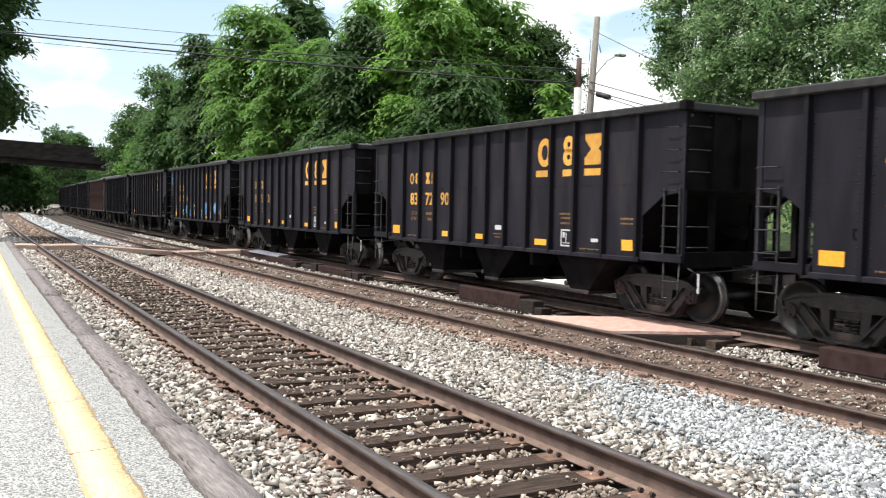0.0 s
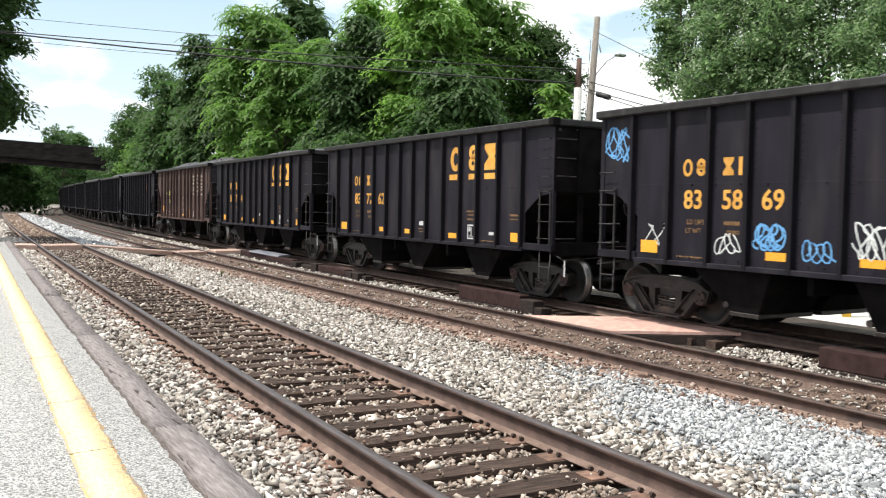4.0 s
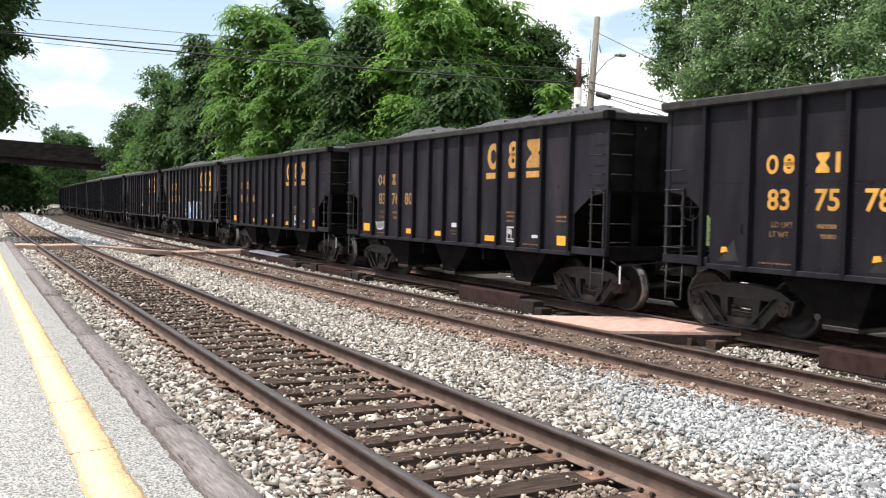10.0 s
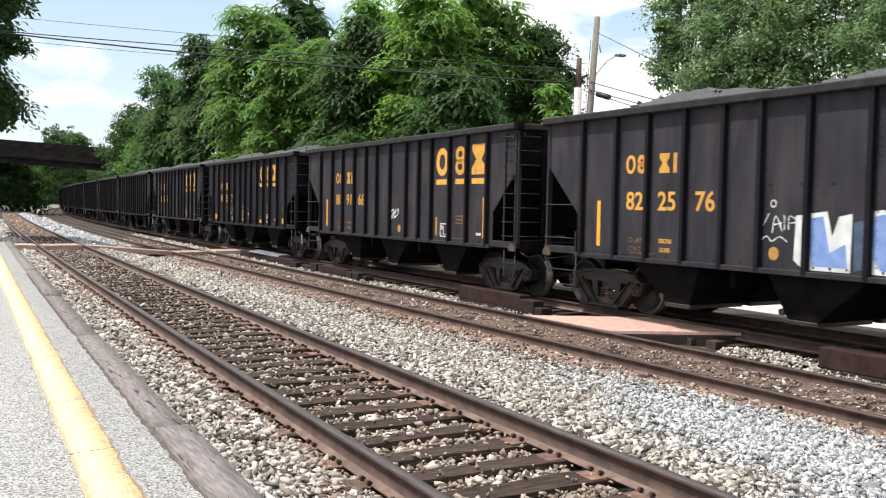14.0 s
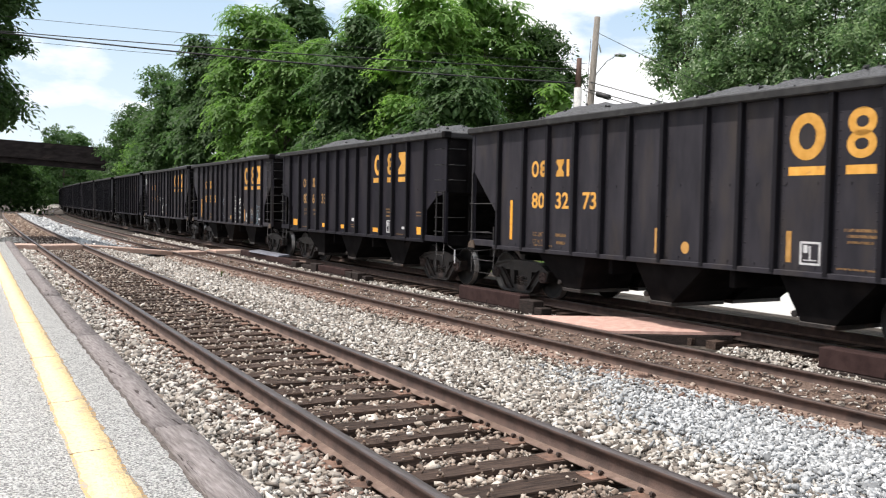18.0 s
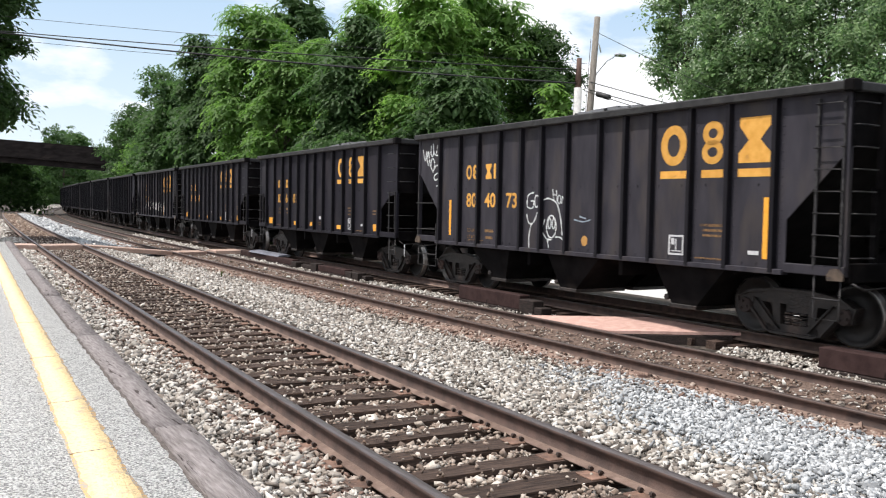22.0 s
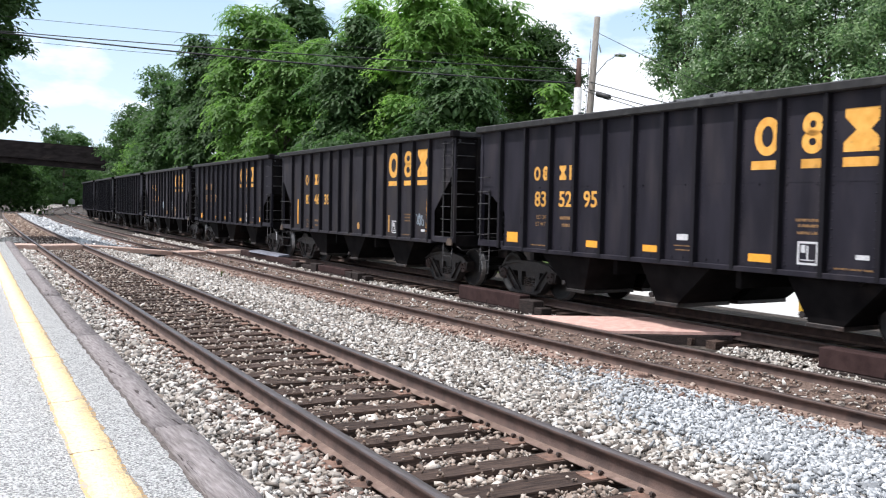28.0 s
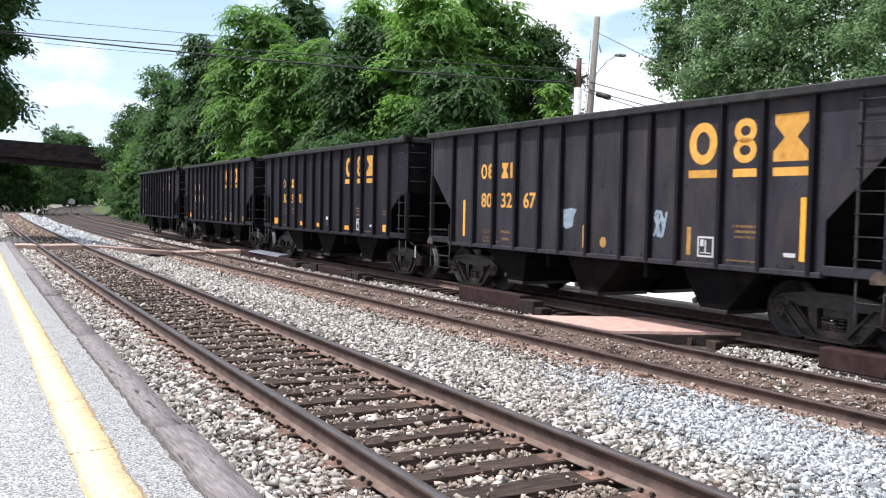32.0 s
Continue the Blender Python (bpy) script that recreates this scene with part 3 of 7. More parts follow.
def tie_mesh(rnd):
    bm = bmesh.new()
    L, W = 1.30 + rnd.uniform(-0.05, 0.05), 0.116 + rnd.uniform(-0.012, 0.012)
    n = 7
    top = [[], []]
    bot = [[], []]
    for i in range(n):
        x = -L + 2 * L * i / (n - 1)
        for s in (0, 1):
            w = (W + rnd.uniform(-0.012, 0.012)) * (1 if s else -1)
            top[s].append(bm.verts.new((x, w, -0.178 + rnd.uniform(-0.010, 0.006))))
            bot[s].append(bm.verts.new((x, w, -0.34)))
    for i in range(n - 1):
        bm.faces.new((top[0][i], top[0][i + 1], top[1][i + 1], top[1][i]))
        bm.faces.new((bot[0][i], bot[0][i + 1], top[0][i + 1], top[0][i]))
        bm.faces.new((bot[1][i + 1], bot[1][i], top[1][i], top[1][i + 1]))
    for i in (0, n - 1):
        bm.faces.new((bot[0][i], top[0][i], top[1][i], bot[1][i]))
    bmesh.ops.recalc_face_normals(bm, faces=bm.faces[:])
    return mesh_of(bm, "sleeper", M_TIE)


rnd = random.Random(7)
TIES = [tie_mesh(rnd) for _ in range(7)]
bm = bmesh.new()
box(bm, -0.19, 0.19, -0.095, 0.095, -0.182, -0.168, bevel=0.004)
PLATE = mesh_of(bm, "tie_plate", M_PLATE)
bm = bmesh.new()
for x, y in ((-0.083, 0.052), (-0.083, -0.058), (0.083, 0.055), (0.083, -0.05)):
    box(bm, x - 0.008, x + 0.008, y - 0.008, y + 0.008, -0.17, -0.148)
    s = 1 if x < 0 else -1
    prism(bm, [(x - s * 0.014, -0.152), (x - s * 0.010, -0.136), (x + s * 0.006, -0.132), (x + s * 0.024, -0.146), (x + s * 0.022, -0.154)], y - 0.012, y + 0.012, "y")
SPIKES = mesh_of(bm, "spikes", M_SPIKE)


def build_track(k, tops, spacing, first, count, plates_to, label):
    tr = thing("railway_track", label, "railway track", group="parallel railway tracks", kind="structure")
    for s, t in ((-1, tops[0]), (1, tops[1])):
        part("rail", rail_mesh(k, s * HALF_GAUGE, t), None, tr)
    rnd = random.Random(ord(k))
    for i in range(count):
        y = first + i * spacing
        m = along(k, y + rnd.uniform(-0.03, 0.03), rnd.uniform(-0.04, 0.04)) @ pose(0, 0, 0, 0, 0, rnd.uniform(-1.5, 1.5))
        ob = part("sleeper", TIES[rnd.randrange(len(TIES))], None, tr)
        ob.matrix_basis = m
        if y < plates_to:
            for s in (-1, 1):
                pl = part("tie_plate", PLATE, None, tr)
                pl.matrix_basis = along(k, y, s * HALF_GAUGE)
                sp = part("spike_set", SPIKES, None, tr)
                sp.matrix_basis = along(k, y + rnd.uniform(-0.02, 0.02), s * HALF_GAUGE)
    return tr


build_track("A", (M_RAIL_TOP, M_RAIL_TOP), 0.4912, 7.058 - 34 * 0.4912, 130, 21, "worn railway track with rusty rails on dark wooden sleepers")
build_track("B", (M_RAIL_TOP_DULL, M_RAIL_TOP_DULL), 0.50, -7.8, 114, 22, "railway track with rust-brown rails sunk in ballast")
build_track("C", (M_RAIL_TOP, M_RAIL_TOP), 0.50, -8.0, 120, 0, "railway track under the passing coal train")

# ---------- ballast stones ----------
CUBE = np.array([(-1, -1, -1), (1, -1, -1), (1, 1, -1), (-1, 1, -1), (-1, -1, 1), (1, -1, 1), (1, 1, 1), (-1, 1, 1)], np.float32) * 0.66
CUBE_F = np.array([(0, 2, 1), (0, 3, 2), (4, 5, 6), (4, 6, 7), (0, 1, 5), (0, 5, 4), (1, 2, 6), (1, 6, 5), (2, 3, 7), (2, 7, 6), (3, 0, 4), (3, 4, 7)], np.int32)


CHIP = 1.25 * np.array([(1, 0, 0), (-1, 0, 0), (0, 1, 0), (0, -1, 0), (0, 0, 1), (0, 0, -1)], np.float32)
CHIP_F = np.array([(0, 2, 4), (2, 1, 4), (1, 3, 4), (3, 0, 4), (2, 0, 5), (1, 2, 5), (3, 1, 5), (0, 3, 5)], np.int32)


# a wedge-shaped splinter on the same six corners and eight faces
WEDGE = np.array([(1.0, -0.9, -0.7), (-1.0, 0.9, -0.7), (1.0, 0.9, -0.7), (-1.0, -0.9, -0.7), (0.55, 0.1, 1.0), (-0.6, -0.1, 1.0)], np.float32)
WEDGE_F = np.array([(0, 2, 4), (2, 1, 5), (2, 5, 4), (1, 3, 5), (3, 0, 4), (3, 4, 5), (0, 3, 1), (0, 1, 2)], np.int32)


def random_turns(rng, n):
    """Turns about the upright axis, with a smaller random tilt."""
    q = rng.normal(size=(n, 4)) * np.array([1.0, 0.42, 0.42, 1.0])
    q /= np.linalg.norm(q, axis=1, keepdims=True)
    w, x, y, z = q.T
    return np.stack([np.stack([1 - 2 * (y * y + z * z), 2 * (x * y - z * w), 2 * (x * z + y * w)], -1),
                     np.stack([2 * (x * y + z * w), 1 - 2 * (x * x + z * z), 2 * (y * z - x * w)], -1),
                     np.stack([2 * (x * z - y * w), 2 * (y * z + x * w), 1 - 2 * (x * x + y * y)], -1)], 1)


def stones_mesh(name, centres, sizes, rng, mat, flat=0.62):
    """Crushed stones: each one an angular chip of six corners, squeezed and turned at random."""
    n = len(centres)
    wedge = rng.random(n) < 0.75
    v = np.where(wedge[:, None, None], WEDGE[None], CHIP[None]) * (1 + rng.uniform(-0.32, 0.32, (n, 6, 3))) + rng.uniform(-0.16, 0.16, (n, 6, 3))
    v = v * np.stack([rng.uniform(0.8, 1.45, n), rng.uniform(0.55, 1.0, n), rng.uniform(flat * 0.6, flat * 1.25, n)], -1)[:, None]
    tilt = random_turns(rng, n)
    v = np.einsum("nij,nkj->nki", tilt, v)
    v[:, :, 2] *= 0.85
    v = v * sizes[:, None, None] + centres[:, None]
    f = np.where(wedge[:, None, None], WEDGE_F[None], CHIP_F[None]) + (6 * np.arange(n))[:, None, None]
    return raw_mesh(name, v.reshape(-1, 3), f.reshape(-1, 3), mat)


def ballast(name, label, mat, k, off0, off1, y0, y1, count, z, size, seed, lift=None, skip_ties=None, keep=None, power=1.0):
    """Stones strewn over a lane beside a track, thinner far off."""
    rng = np.random.default_rng(seed)
    u = rng.random(count) ** power
    y = y0 * (y1 / y0) ** u if y0 > 0 else y0 + (y1 - y0) * u
    a, b, c, zt = TRACKS[k]
    off = rng.uniform(0, 1, count)
    o0 = off0(y) if callable(off0) else off0
    o1 = off1(y) if callable(off1) else off1
    off = o0 + (o1 - o0) * off
    zz = np.full(count, z + zt) if not callable(z) else z(off, y)
    x = a + b * y + c * y * y + off
    zz = zz + rng.normal(0, 0.012, count)
    s = 0.84 * size * rng.lognormal(0, 0.34, count) * (1 + 0.02 * np.maximum(y - 12, 0))
    ok = np.ones(count, bool)
    if skip_ties:
        first, step, half = skip_ties
        ph = (y - first) / step
        ok &= np.abs(ph - np.round(ph)) * step > half
    if keep is not None:
        ok &= keep(x, y, off, rng)
    me = stones_mesh(name, np.stack([x, y, zz], -1)[ok], s[ok], rng, mat)
    return tagged(new(name, me), label, "ballast", kind="stuff")


def not_on_rail(x, y, off, rng):
    return (np.abs(np.abs(off) - HALF_GAUGE) > 0.10)


ballast("ballast_stones", "dusty tan and grey ballast between dark sleepers", M_STONE_WARM, "A", -0.68, 0.68, 1.4, 50, 22000, -0.224, 0.025, 11, skip_ties=(7.058 - 14 * 0.4912, 0.4912, 0.106), keep=not_on_rail)
ballast("ballast_stones", "stray stones lying on the sleepers", M_STONE_WARM, "A", -0.66, 0.66, 2.2, 42, 3000, -0.168, 0.019, 31, power=0.42)
ballast("ballast_stones", "rust-stained ballast beside the near rail", M_STONE_RUST, "A", -1.18, -0.83, 2.2, 36, 6000, -0.200, 0.024, 12)
ballast("ballast_stones", "loose grey and beige ballast by the platform timber", M_STONE_OLD, "A", lambda y: platform_edge(y) + 0.26 - xt("A", y), -0.90, 1.4, 46, 15500, -0.190, 0.028, 13)
ballast("ballast_stones", "rust-stained ballast beside the rail", M_STONE_RUST, "A", 0.83, 1.15, 2.5, 36, 3500, -0.200, 0.026, 32)


def fresh(y, rng):
    """How far right of the near track the fresh stone begins."""
    return 1.65 + 0.34 * np.maximum(y - 2.5, 0) + 0.25 * np.sin(y * 1.9) + rng.normal(0, 0.40, len(y))


def bed(o, y):
    return -0.19 - 0.44 * np.clip((o - 1.5) / np.maximum(xt("B", y) - 1.7 - xt("A", y) - 1.5, 0.5), 0, 1)


ballast("ballast_stones", "loose beige ballast between the two nearer tracks", M_STONE_OLD, "A", 0.86, lambda y: xt("B", y) - 1.22 - xt("A", y), 2.5, 40, 46000, bed, 0.0275, 14, keep=lambda x, y, o, r: (o < fresh(y, r)) | (y > 8.2 + r.normal(0, 1.2, len(y))))
ballast("ballast_stones", "fresh pale grey ballast heaped between the tracks", M_STONE_NEW, "A", 1.0, lambda y: xt("B", y) - 1.10 - xt("A", y), 2.5, 12.5, 48000,
        lambda o, y: bed(o, y) + 0.03, 0.0245, 15, keep=lambda x, y, o, r: (o > fresh(y, r)) & (y < 8.2 + r.normal(0, 1.2, len(y))))
ballast("ballast_stones", "fresh pale grey ballast spread between the curving tracks", M_STONE_NEW, "A", lambda y: 1.0 + 0 * y, lambda y: xt("B", y) - 1.0 - xt("A", y), 37, 120, 15000, bed, 0.036, 19)
ballast("ballast_stones", "rust-stained ballast at the middle track", M_STONE_RUST, "B", -1.50, -0.84, 3.0, 55, 3600, -0.150, 0.026, 16)
ballast("ballast_stones", "dirty brown ballast inside the middle track", M_STONE_DIRT, "B", -0.66, 0.66, 3.0, 55, 2600, -0.122, 0.018, 17)
ballast("ballast_stones", "pale stones strewn inside the middle track", M_STONE_OLD, "B", -0.60, 0.60, 3.0, 55, 1500, -0.112, 0.022, 27)
ballast("ballast_stones", "grey ballast between middle and far track", M_STONE_OLD, "B", 0.86, 1.75, 3.0, 60, 15000, lambda o, y: -0.60 + (0.06 + 0.07 * np.exp(-((y - 8.6) / 0.9) ** 2)) * np.clip((o - 0.9) / 0.45, 0, 1), 0.029, 18, keep=lambda x, y, o, r: (y < 9.55 + 0.25 * (x - 10.9)) | (y > 14.2))

ballast("ballast_stones", "old ballast left of the near track past the platform", M_STONE_OLD, "A", -3.2, -0.9, 37, 90, 6000, -0.24, 0.034, 41)
ballast("ballast_stones", "dusty ballast inside the near track far along", M_STONE_DIRT, "A", -0.66, 0.66, 48, 115, 6000, -0.215, 0.034, 42)
for off0, off1, n, m, z, lb in ((-0.68, 0.68, 3200, M_STONE_WARM, -0.224, "dusty tan ballast between dark sleepers under the platform's edge"), (-1.75, -0.84, 2600, M_STONE_OLD, -0.195, "loose grey ballast by the platform timber"), (0.84, 3.6, 6000, M_STONE_OLD, -0.20, "loose beige ballast between the two nearer tracks")):
    ballast("ballast_stones", lb, m, "A", off0, off1, -3.2, 2.4, n, z, 0.027, 60 + n, skip_ties=(7.058 - 14 * 0.4912, 0.4912, 0.106) if abs(off0) < 0.7 else None)
fill_ys = [-10 + 0.16 * i for i in range(400)]
fill_v, fill_f = [], []
for y in fill_ys:
    for k in range(9):
        o = -0.71 + 1.42 * k / 8
        z = -0.135 + 0.022 * noise.noise((o * 3, y * 2.2, 4)) + 0.014 * noise.noise((o * 9, y * 7, 2)) - (0.022 if k in (0, 8) else 0)
        fill_v.append(on_track("B", y, o, z))
for i in range(len(fill_ys) - 1):
    for k in range(8):
        fill_f.append((9 * i + k, 9 * i + k + 1, 9 * i + k + 10, 9 * i + k + 9))
tagged(new("dirt_bed", raw_mesh("dirt_bed", fill_v, fill_f, M_TRACK_DIRT)), "trodden rusty brown dirt filling the middle track", "dirt", kind="structure")
verge_ys = [-6 + 0.12 * i for i in range(520)]
verge_v, verge_f = [], []
for y in verge_ys:
    out = 1.30 + 0.16 * noise.noise((3, y * 1.3, 8)) + 0.07 * noise.noise((5, y * 4.1, 8))
    for k in range(8):
        o = 0.80 + (out - 0.80) * k / 7
        z = -0.158 + 0.024 * noise.noise((o * 4, y * 2.6, 14)) + 0.016 * noise.noise((o * 11, y * 8, 12)) - (0.05 if k == 7 else 0)
        verge_v.append(on_track("B", y, -o, z))
for i in range(len(verge_ys) - 1):
    for k in range(7):
        verge_f.append((8 * i + k, 8 * i + k + 8, 8 * i + k + 9, 8 * i + k + 1))
tagged(new("dirt_verge", raw_mesh("dirt_verge", verge_v, verge_f, M_RUST_DIRT)), "rust-stained dirt along the middle track's rail", "dirt", kind="structure")
lane_ys = [36.2 + 1.5 * i for i in range(56)]
lane_v, lane_f = [], []
for y in lane_ys:
    o0, o1 = 1.0 + 0.10 * noise.noise((2, y * 0.4, 0)), xt("B", y) - 1.0 - xt("A", y) + 0.10 * noise.noise((7, y * 0.4, 0))
    for k in range(5):
        o = o0 + (o1 - o0) * k / 4
        lane_v.append((xt("A", y) + o, y, float(bed(o, y)) + (0.0 if 0 < k < 4 else -0.05)))
for i in range(len(lane_ys) - 1):
    for k in range(4):
        lane_f.append((5 * i + k, 5 * i + k + 1, 5 * i + k + 6, 5 * i + k + 5))
tagged(new("ballast_bed", raw_mesh("ballast_bed", lane_v, lane_f, M_FRESH_BED)), "bed of fresh pale grey ballast between the tracks", "ballast", kind="structure")

# ---------- crossing deck, planks and beams between the tracks ----------
deck = thing("crossing_deck", "faded red crossing deck panel between two tracks", "crossing panel")


def slab(corners, thick):
    bm = bmesh.new()
    hi = [bm.verts.new(c) for c in corners]
    lo = [bm.verts.new((c[0], c[1], c[2] - thick)) for c in corners]
    n = len(corners)
    bm.faces.new(hi)
    bm.faces.new(lo[::-1])
    for i in range(n):
        bm.faces.new((lo[i], lo[(i + 1) % n], hi[(i + 1) % n], hi[i]))
    bmesh.ops.recalc_face_normals(bm, faces=bm.faces[:])
    return bm


part("deck_sheet", slab([(10.43, 14.0, -0.452), (10.45, 11.62, -0.452), (11.83, 9.76, -0.325), (11.77, 12.06, -0.330)], 0.05), M_PINK, deck)
part("support_timber", slab([(10.44, 13.9, -0.506), (10.46, 11.70, -0.506), (11.80, 9.90, -0.379), (11.74, 11.98, -0.384)], 0.22), M_DARKWOOD, deck, "dark tarred support timber")
part("support_timber", slab([(10.55, 11.52, -0.506), (10.49, 11.48, -0.506), (11.62, 9.92, -0.40), (11.70, 9.98, -0.40)], 0.24), M_DARKWOOD, deck, "dark tarred support timber")

walkway = thing("plank_crossing", "pedestrian crossing of pinkish weathered planks over the tracks", "crossing")
for x0, x1, z0, z1, ya, yb in ((3.35, xt("A", 35) - 0.84, 0.0, 0.0, 34.9, 34.7), (xt("A", 35) - 0.66, xt("A", 35) + 0.66, 0.0, 0.0, 34.3, 34.5), (xt("A", 35) + 0.84, xt("B", 37) - 0.85, -0.02, -0.42, 34.7, 37.3),
                               (xt("B", 37) - 0.62, xt("B", 37) + 0.62, -0.45, -0.45, 37.2, 37.4), (xt("B", 37) + 0.85, xt("C", 36) - 0.85, -0.40, -0.33, 36.9, 36.2)):
    for j in range(4):
        d0, d1 = j * 0.36, j * 0.36 + 0.33
        part("plank", slab([(x0, ya + d0, z0 - 0.005), (x1, yb + d0, z1 - 0.005), (x1, yb + d1, z1 - 0.005), (x0, ya + d1, z0 - 0.005)], 0.16), M_PLANK, walkway)

for y0, y1, o, top, blocks, lb in (
        (5.6, 7.72, -1.50, 0.08, ((5.42, 0.0, 0.26, -0.09),), "rust-brown beam lying beside the rail"),
        (14.95, 17.45, -1.50, 0.10, ((14.68, 0.0, 0.51, 0.03), (14.27, 0.0, 0.26, -0.09)), "rust-brown beam lying beside the rail"),
        (24.2, 26.9, -1.50, -0.02, ((23.93, 0.02, 0.46, -0.06), (23.32, -0.02, 0.44, -0.04), (22.82, 0.03, 0.24, -0.10)), "rust-brown beam with dark blocks at its end"),
        (28.85, 31.7, -1.48, -0.01, ((28.55, -0.04, 0.48, -0.05), (26.62, -0.06, 0.5, 0.02)), "rust-brown beam lying beside the rail"),
        (31.9, 35.4, -1.40, 0.0, (), "rust-brown beam lying beside the rail")):
    ym = (y0 + y1) / 2
    beam = thing("timber_beam", lb, "beam", along("C", ym, o), group="beams beside the far track")
    bm = bmesh.new()
    box(bm, -0.12, 0.14, y0 - ym, y1 - ym, -0.20, top, bevel=0.012)
    part("beam_top", bm, M_REDWOOD, beam)
    bm = bmesh.new()
    box(bm, -0.15, 0.16, y0 - ym + 0.03, y1 - ym - 0.02, -0.40, -0.204, bevel=0.01)
    part("beam_foot", bm, M_DARKWOOD, beam)
    for yb, dx, w, zt in blocks:
        bm = bmesh.new()
        box(bm, -0.15 + dx, 0.12 + dx, yb - ym - w / 2, yb - ym + w / 2, -0.40, zt, bevel=0.015)
        part("end_block", bm, M_DARKWOOD, beam)
tie = thing("timber_beam", "dark tarred timber lying low between two beams", "beam", along("C", 27.75, -1.36), group="beams beside the far track")
bm = bmesh.new()
box(bm, -0.13, 0.13, -0.9, 0.9, -0.40, -0.12, bevel=0.015)
part("beam_top", bm, M_DARKWOOD, tie)
plate = thing("steel_sheet", "bluish-grey steel sheet lying across the beams", "metal sheet", along("C", 32.3, -1.36))
bm = bmesh.new()
prism(bm, [(-0.22, 0.0), (-0.16, 0.055), (0.20, 0.085), (0.26, 0.045), (0.24, 0.0)], -1.85, 1.75, "y")
part("sheet", bm, M_SHEET, plate)

# ---------- overhead: poles and cables ----------
pole = thing("utility_pole", "leaning weathered grey wooden utility pole with lamp arm", "utility pole", pose(24.72, 29.53, 1.0))
bm = bmesh.new()
rod(bm, (0, 0, -2.0), (0.75, -0.03, 8.82), 0.19, 12, 0.125)
part("shaft", bm, M_POLE, pole)
bm = chain([(0.52, 0, 5.9), (0.75, -0.1, 6.45), (1.1, -0.3, 6.95), (1.45, -0.5, 7.2)], 0.025)
part("lamp_arm", bm, M_GALV, pole)
bm = bmesh.new()
box(bm, 1.35, 1.85, -0.72, -0.45, 7.16, 7.28, bevel=0.04)
part("lamp_head", bm, M_GALV, pole, "grey lamp head on the arm")
bm = chain([(0.62, 0.1, 8.0), (0.75, -0.2, 7.6), (0.8, -0.25, 7.3)], 0.03)
part("insulator", bm, M_GALV, pole)
bm = chain([(0.05, 0.25, -1.5), (0.62, 0.2, 7.9)], 0.012)
part("guy_wire", bm, M_WIRE, pole)

pole2 = thing("utility_pole", "short utility pole, brown wood over a white painted lower part", "utility pole", pose(23.40, 28.2, 0.5))
bm = bmesh.new()
rod(bm, (0, 0, -1.4), (0.02, 0, 6.02), 0.17, 12, 0.165)
part("painted_shaft", bm, M_POLE_WHITE, pole2)
bm = bmesh.new()
rod(bm, (0.02, 0, 6.02), (0.06, 0, 7.2), 0.13, 12, 0.10)
part("upper_shaft", bm, M_POLE_BROWN, pole2)


def cable(name, label, a, b, sag, r, n=26):
    a, b = Vector(a), Vector(b)
    pts = [a.lerp(b, i / n) - Vector((0, 0, 4 * sag * (i / n) * (1 - i / n))) for i in range(n + 1)]
    me = mesh_of(chain(pts, r, 5), name, M_WIRE)
    return tagged(new(name, me), label, "cable", group="overhead cables")


cable("overhead_cable", "thick black overhead cable across the tracks", (0.67, 41.99, 8.62), (23.33, 28.2, 6.70), 0.22, 0.032)
cable("overhead_cable", "black overhead cable beside a thicker one", (0.67, 41.99, 8.58), (23.33, 28.2, 7.25), 0.16, 0.022)
cable("overhead_cable", "thin overhead wire above the cables", (0.67, 41.99, 9.20), (25.10, 29.50, 7.80), 0.12, 0.010)
cable("overhead_cable", "thin overhead wire below the cables", (0.67, 41.99, 8.38), (23.33, 28.2, 7.20), 0.42, 0.009)
cable("overhead_cable", "thin wire from the leaning pole", (25.38, 29.50, 9.20), (31.0, 19.3, 3.2), 0.1, 0.014)
cable("overhead_cable", "black cable from the leaning pole", (25.15, 29.50, 7.05), (26.2, 15.0, 3.0), 0.08, 0.020)
cable("overhead_cable", "black cable from the leaning pole", (25.12, 29.50, 6.72), (26.2, 15.0, 2.7), 0.08, 0.020)
cable("overhead_cable", "black cable carrying the splice case", (24.85, 29.5, 6.66), (26.1, 15.0, 2.25), 0.08, 0.018)
cable("overhead_cable", "short cable between the two poles", (23.42, 28.2, 7.2), (24.95, 29.5, 6.75), 0.05, 0.022)
cs = thing("splice_case", "black cable splice case hanging on the cables", "splice case")
bm = bmesh.new()
lathe(bm, [(-0.38, 0.03), (-0.34, 0.115), (0.34, 0.115), (0.38, 0.03)], 14)
part("case_body", bm, M_WIRE, cs)
q = Vector((0.09, -1.0, -0.30)).to_track_quat("X", "Z").to_matrix().to_4x4()
cs.matrix_basis = Matrix.Translation((24.99, 28.45, 6.36)) @ q

# ---------- road bridge over the tracks ----------
bridge = thing("road_bridge", "dark stained concrete road bridge across the tracks", "bridge")
d = Vector((26.43 - 12.77, 136.6 - 144.94, 0)).normalized()
org = Vector((12.77, 144.94, 0))


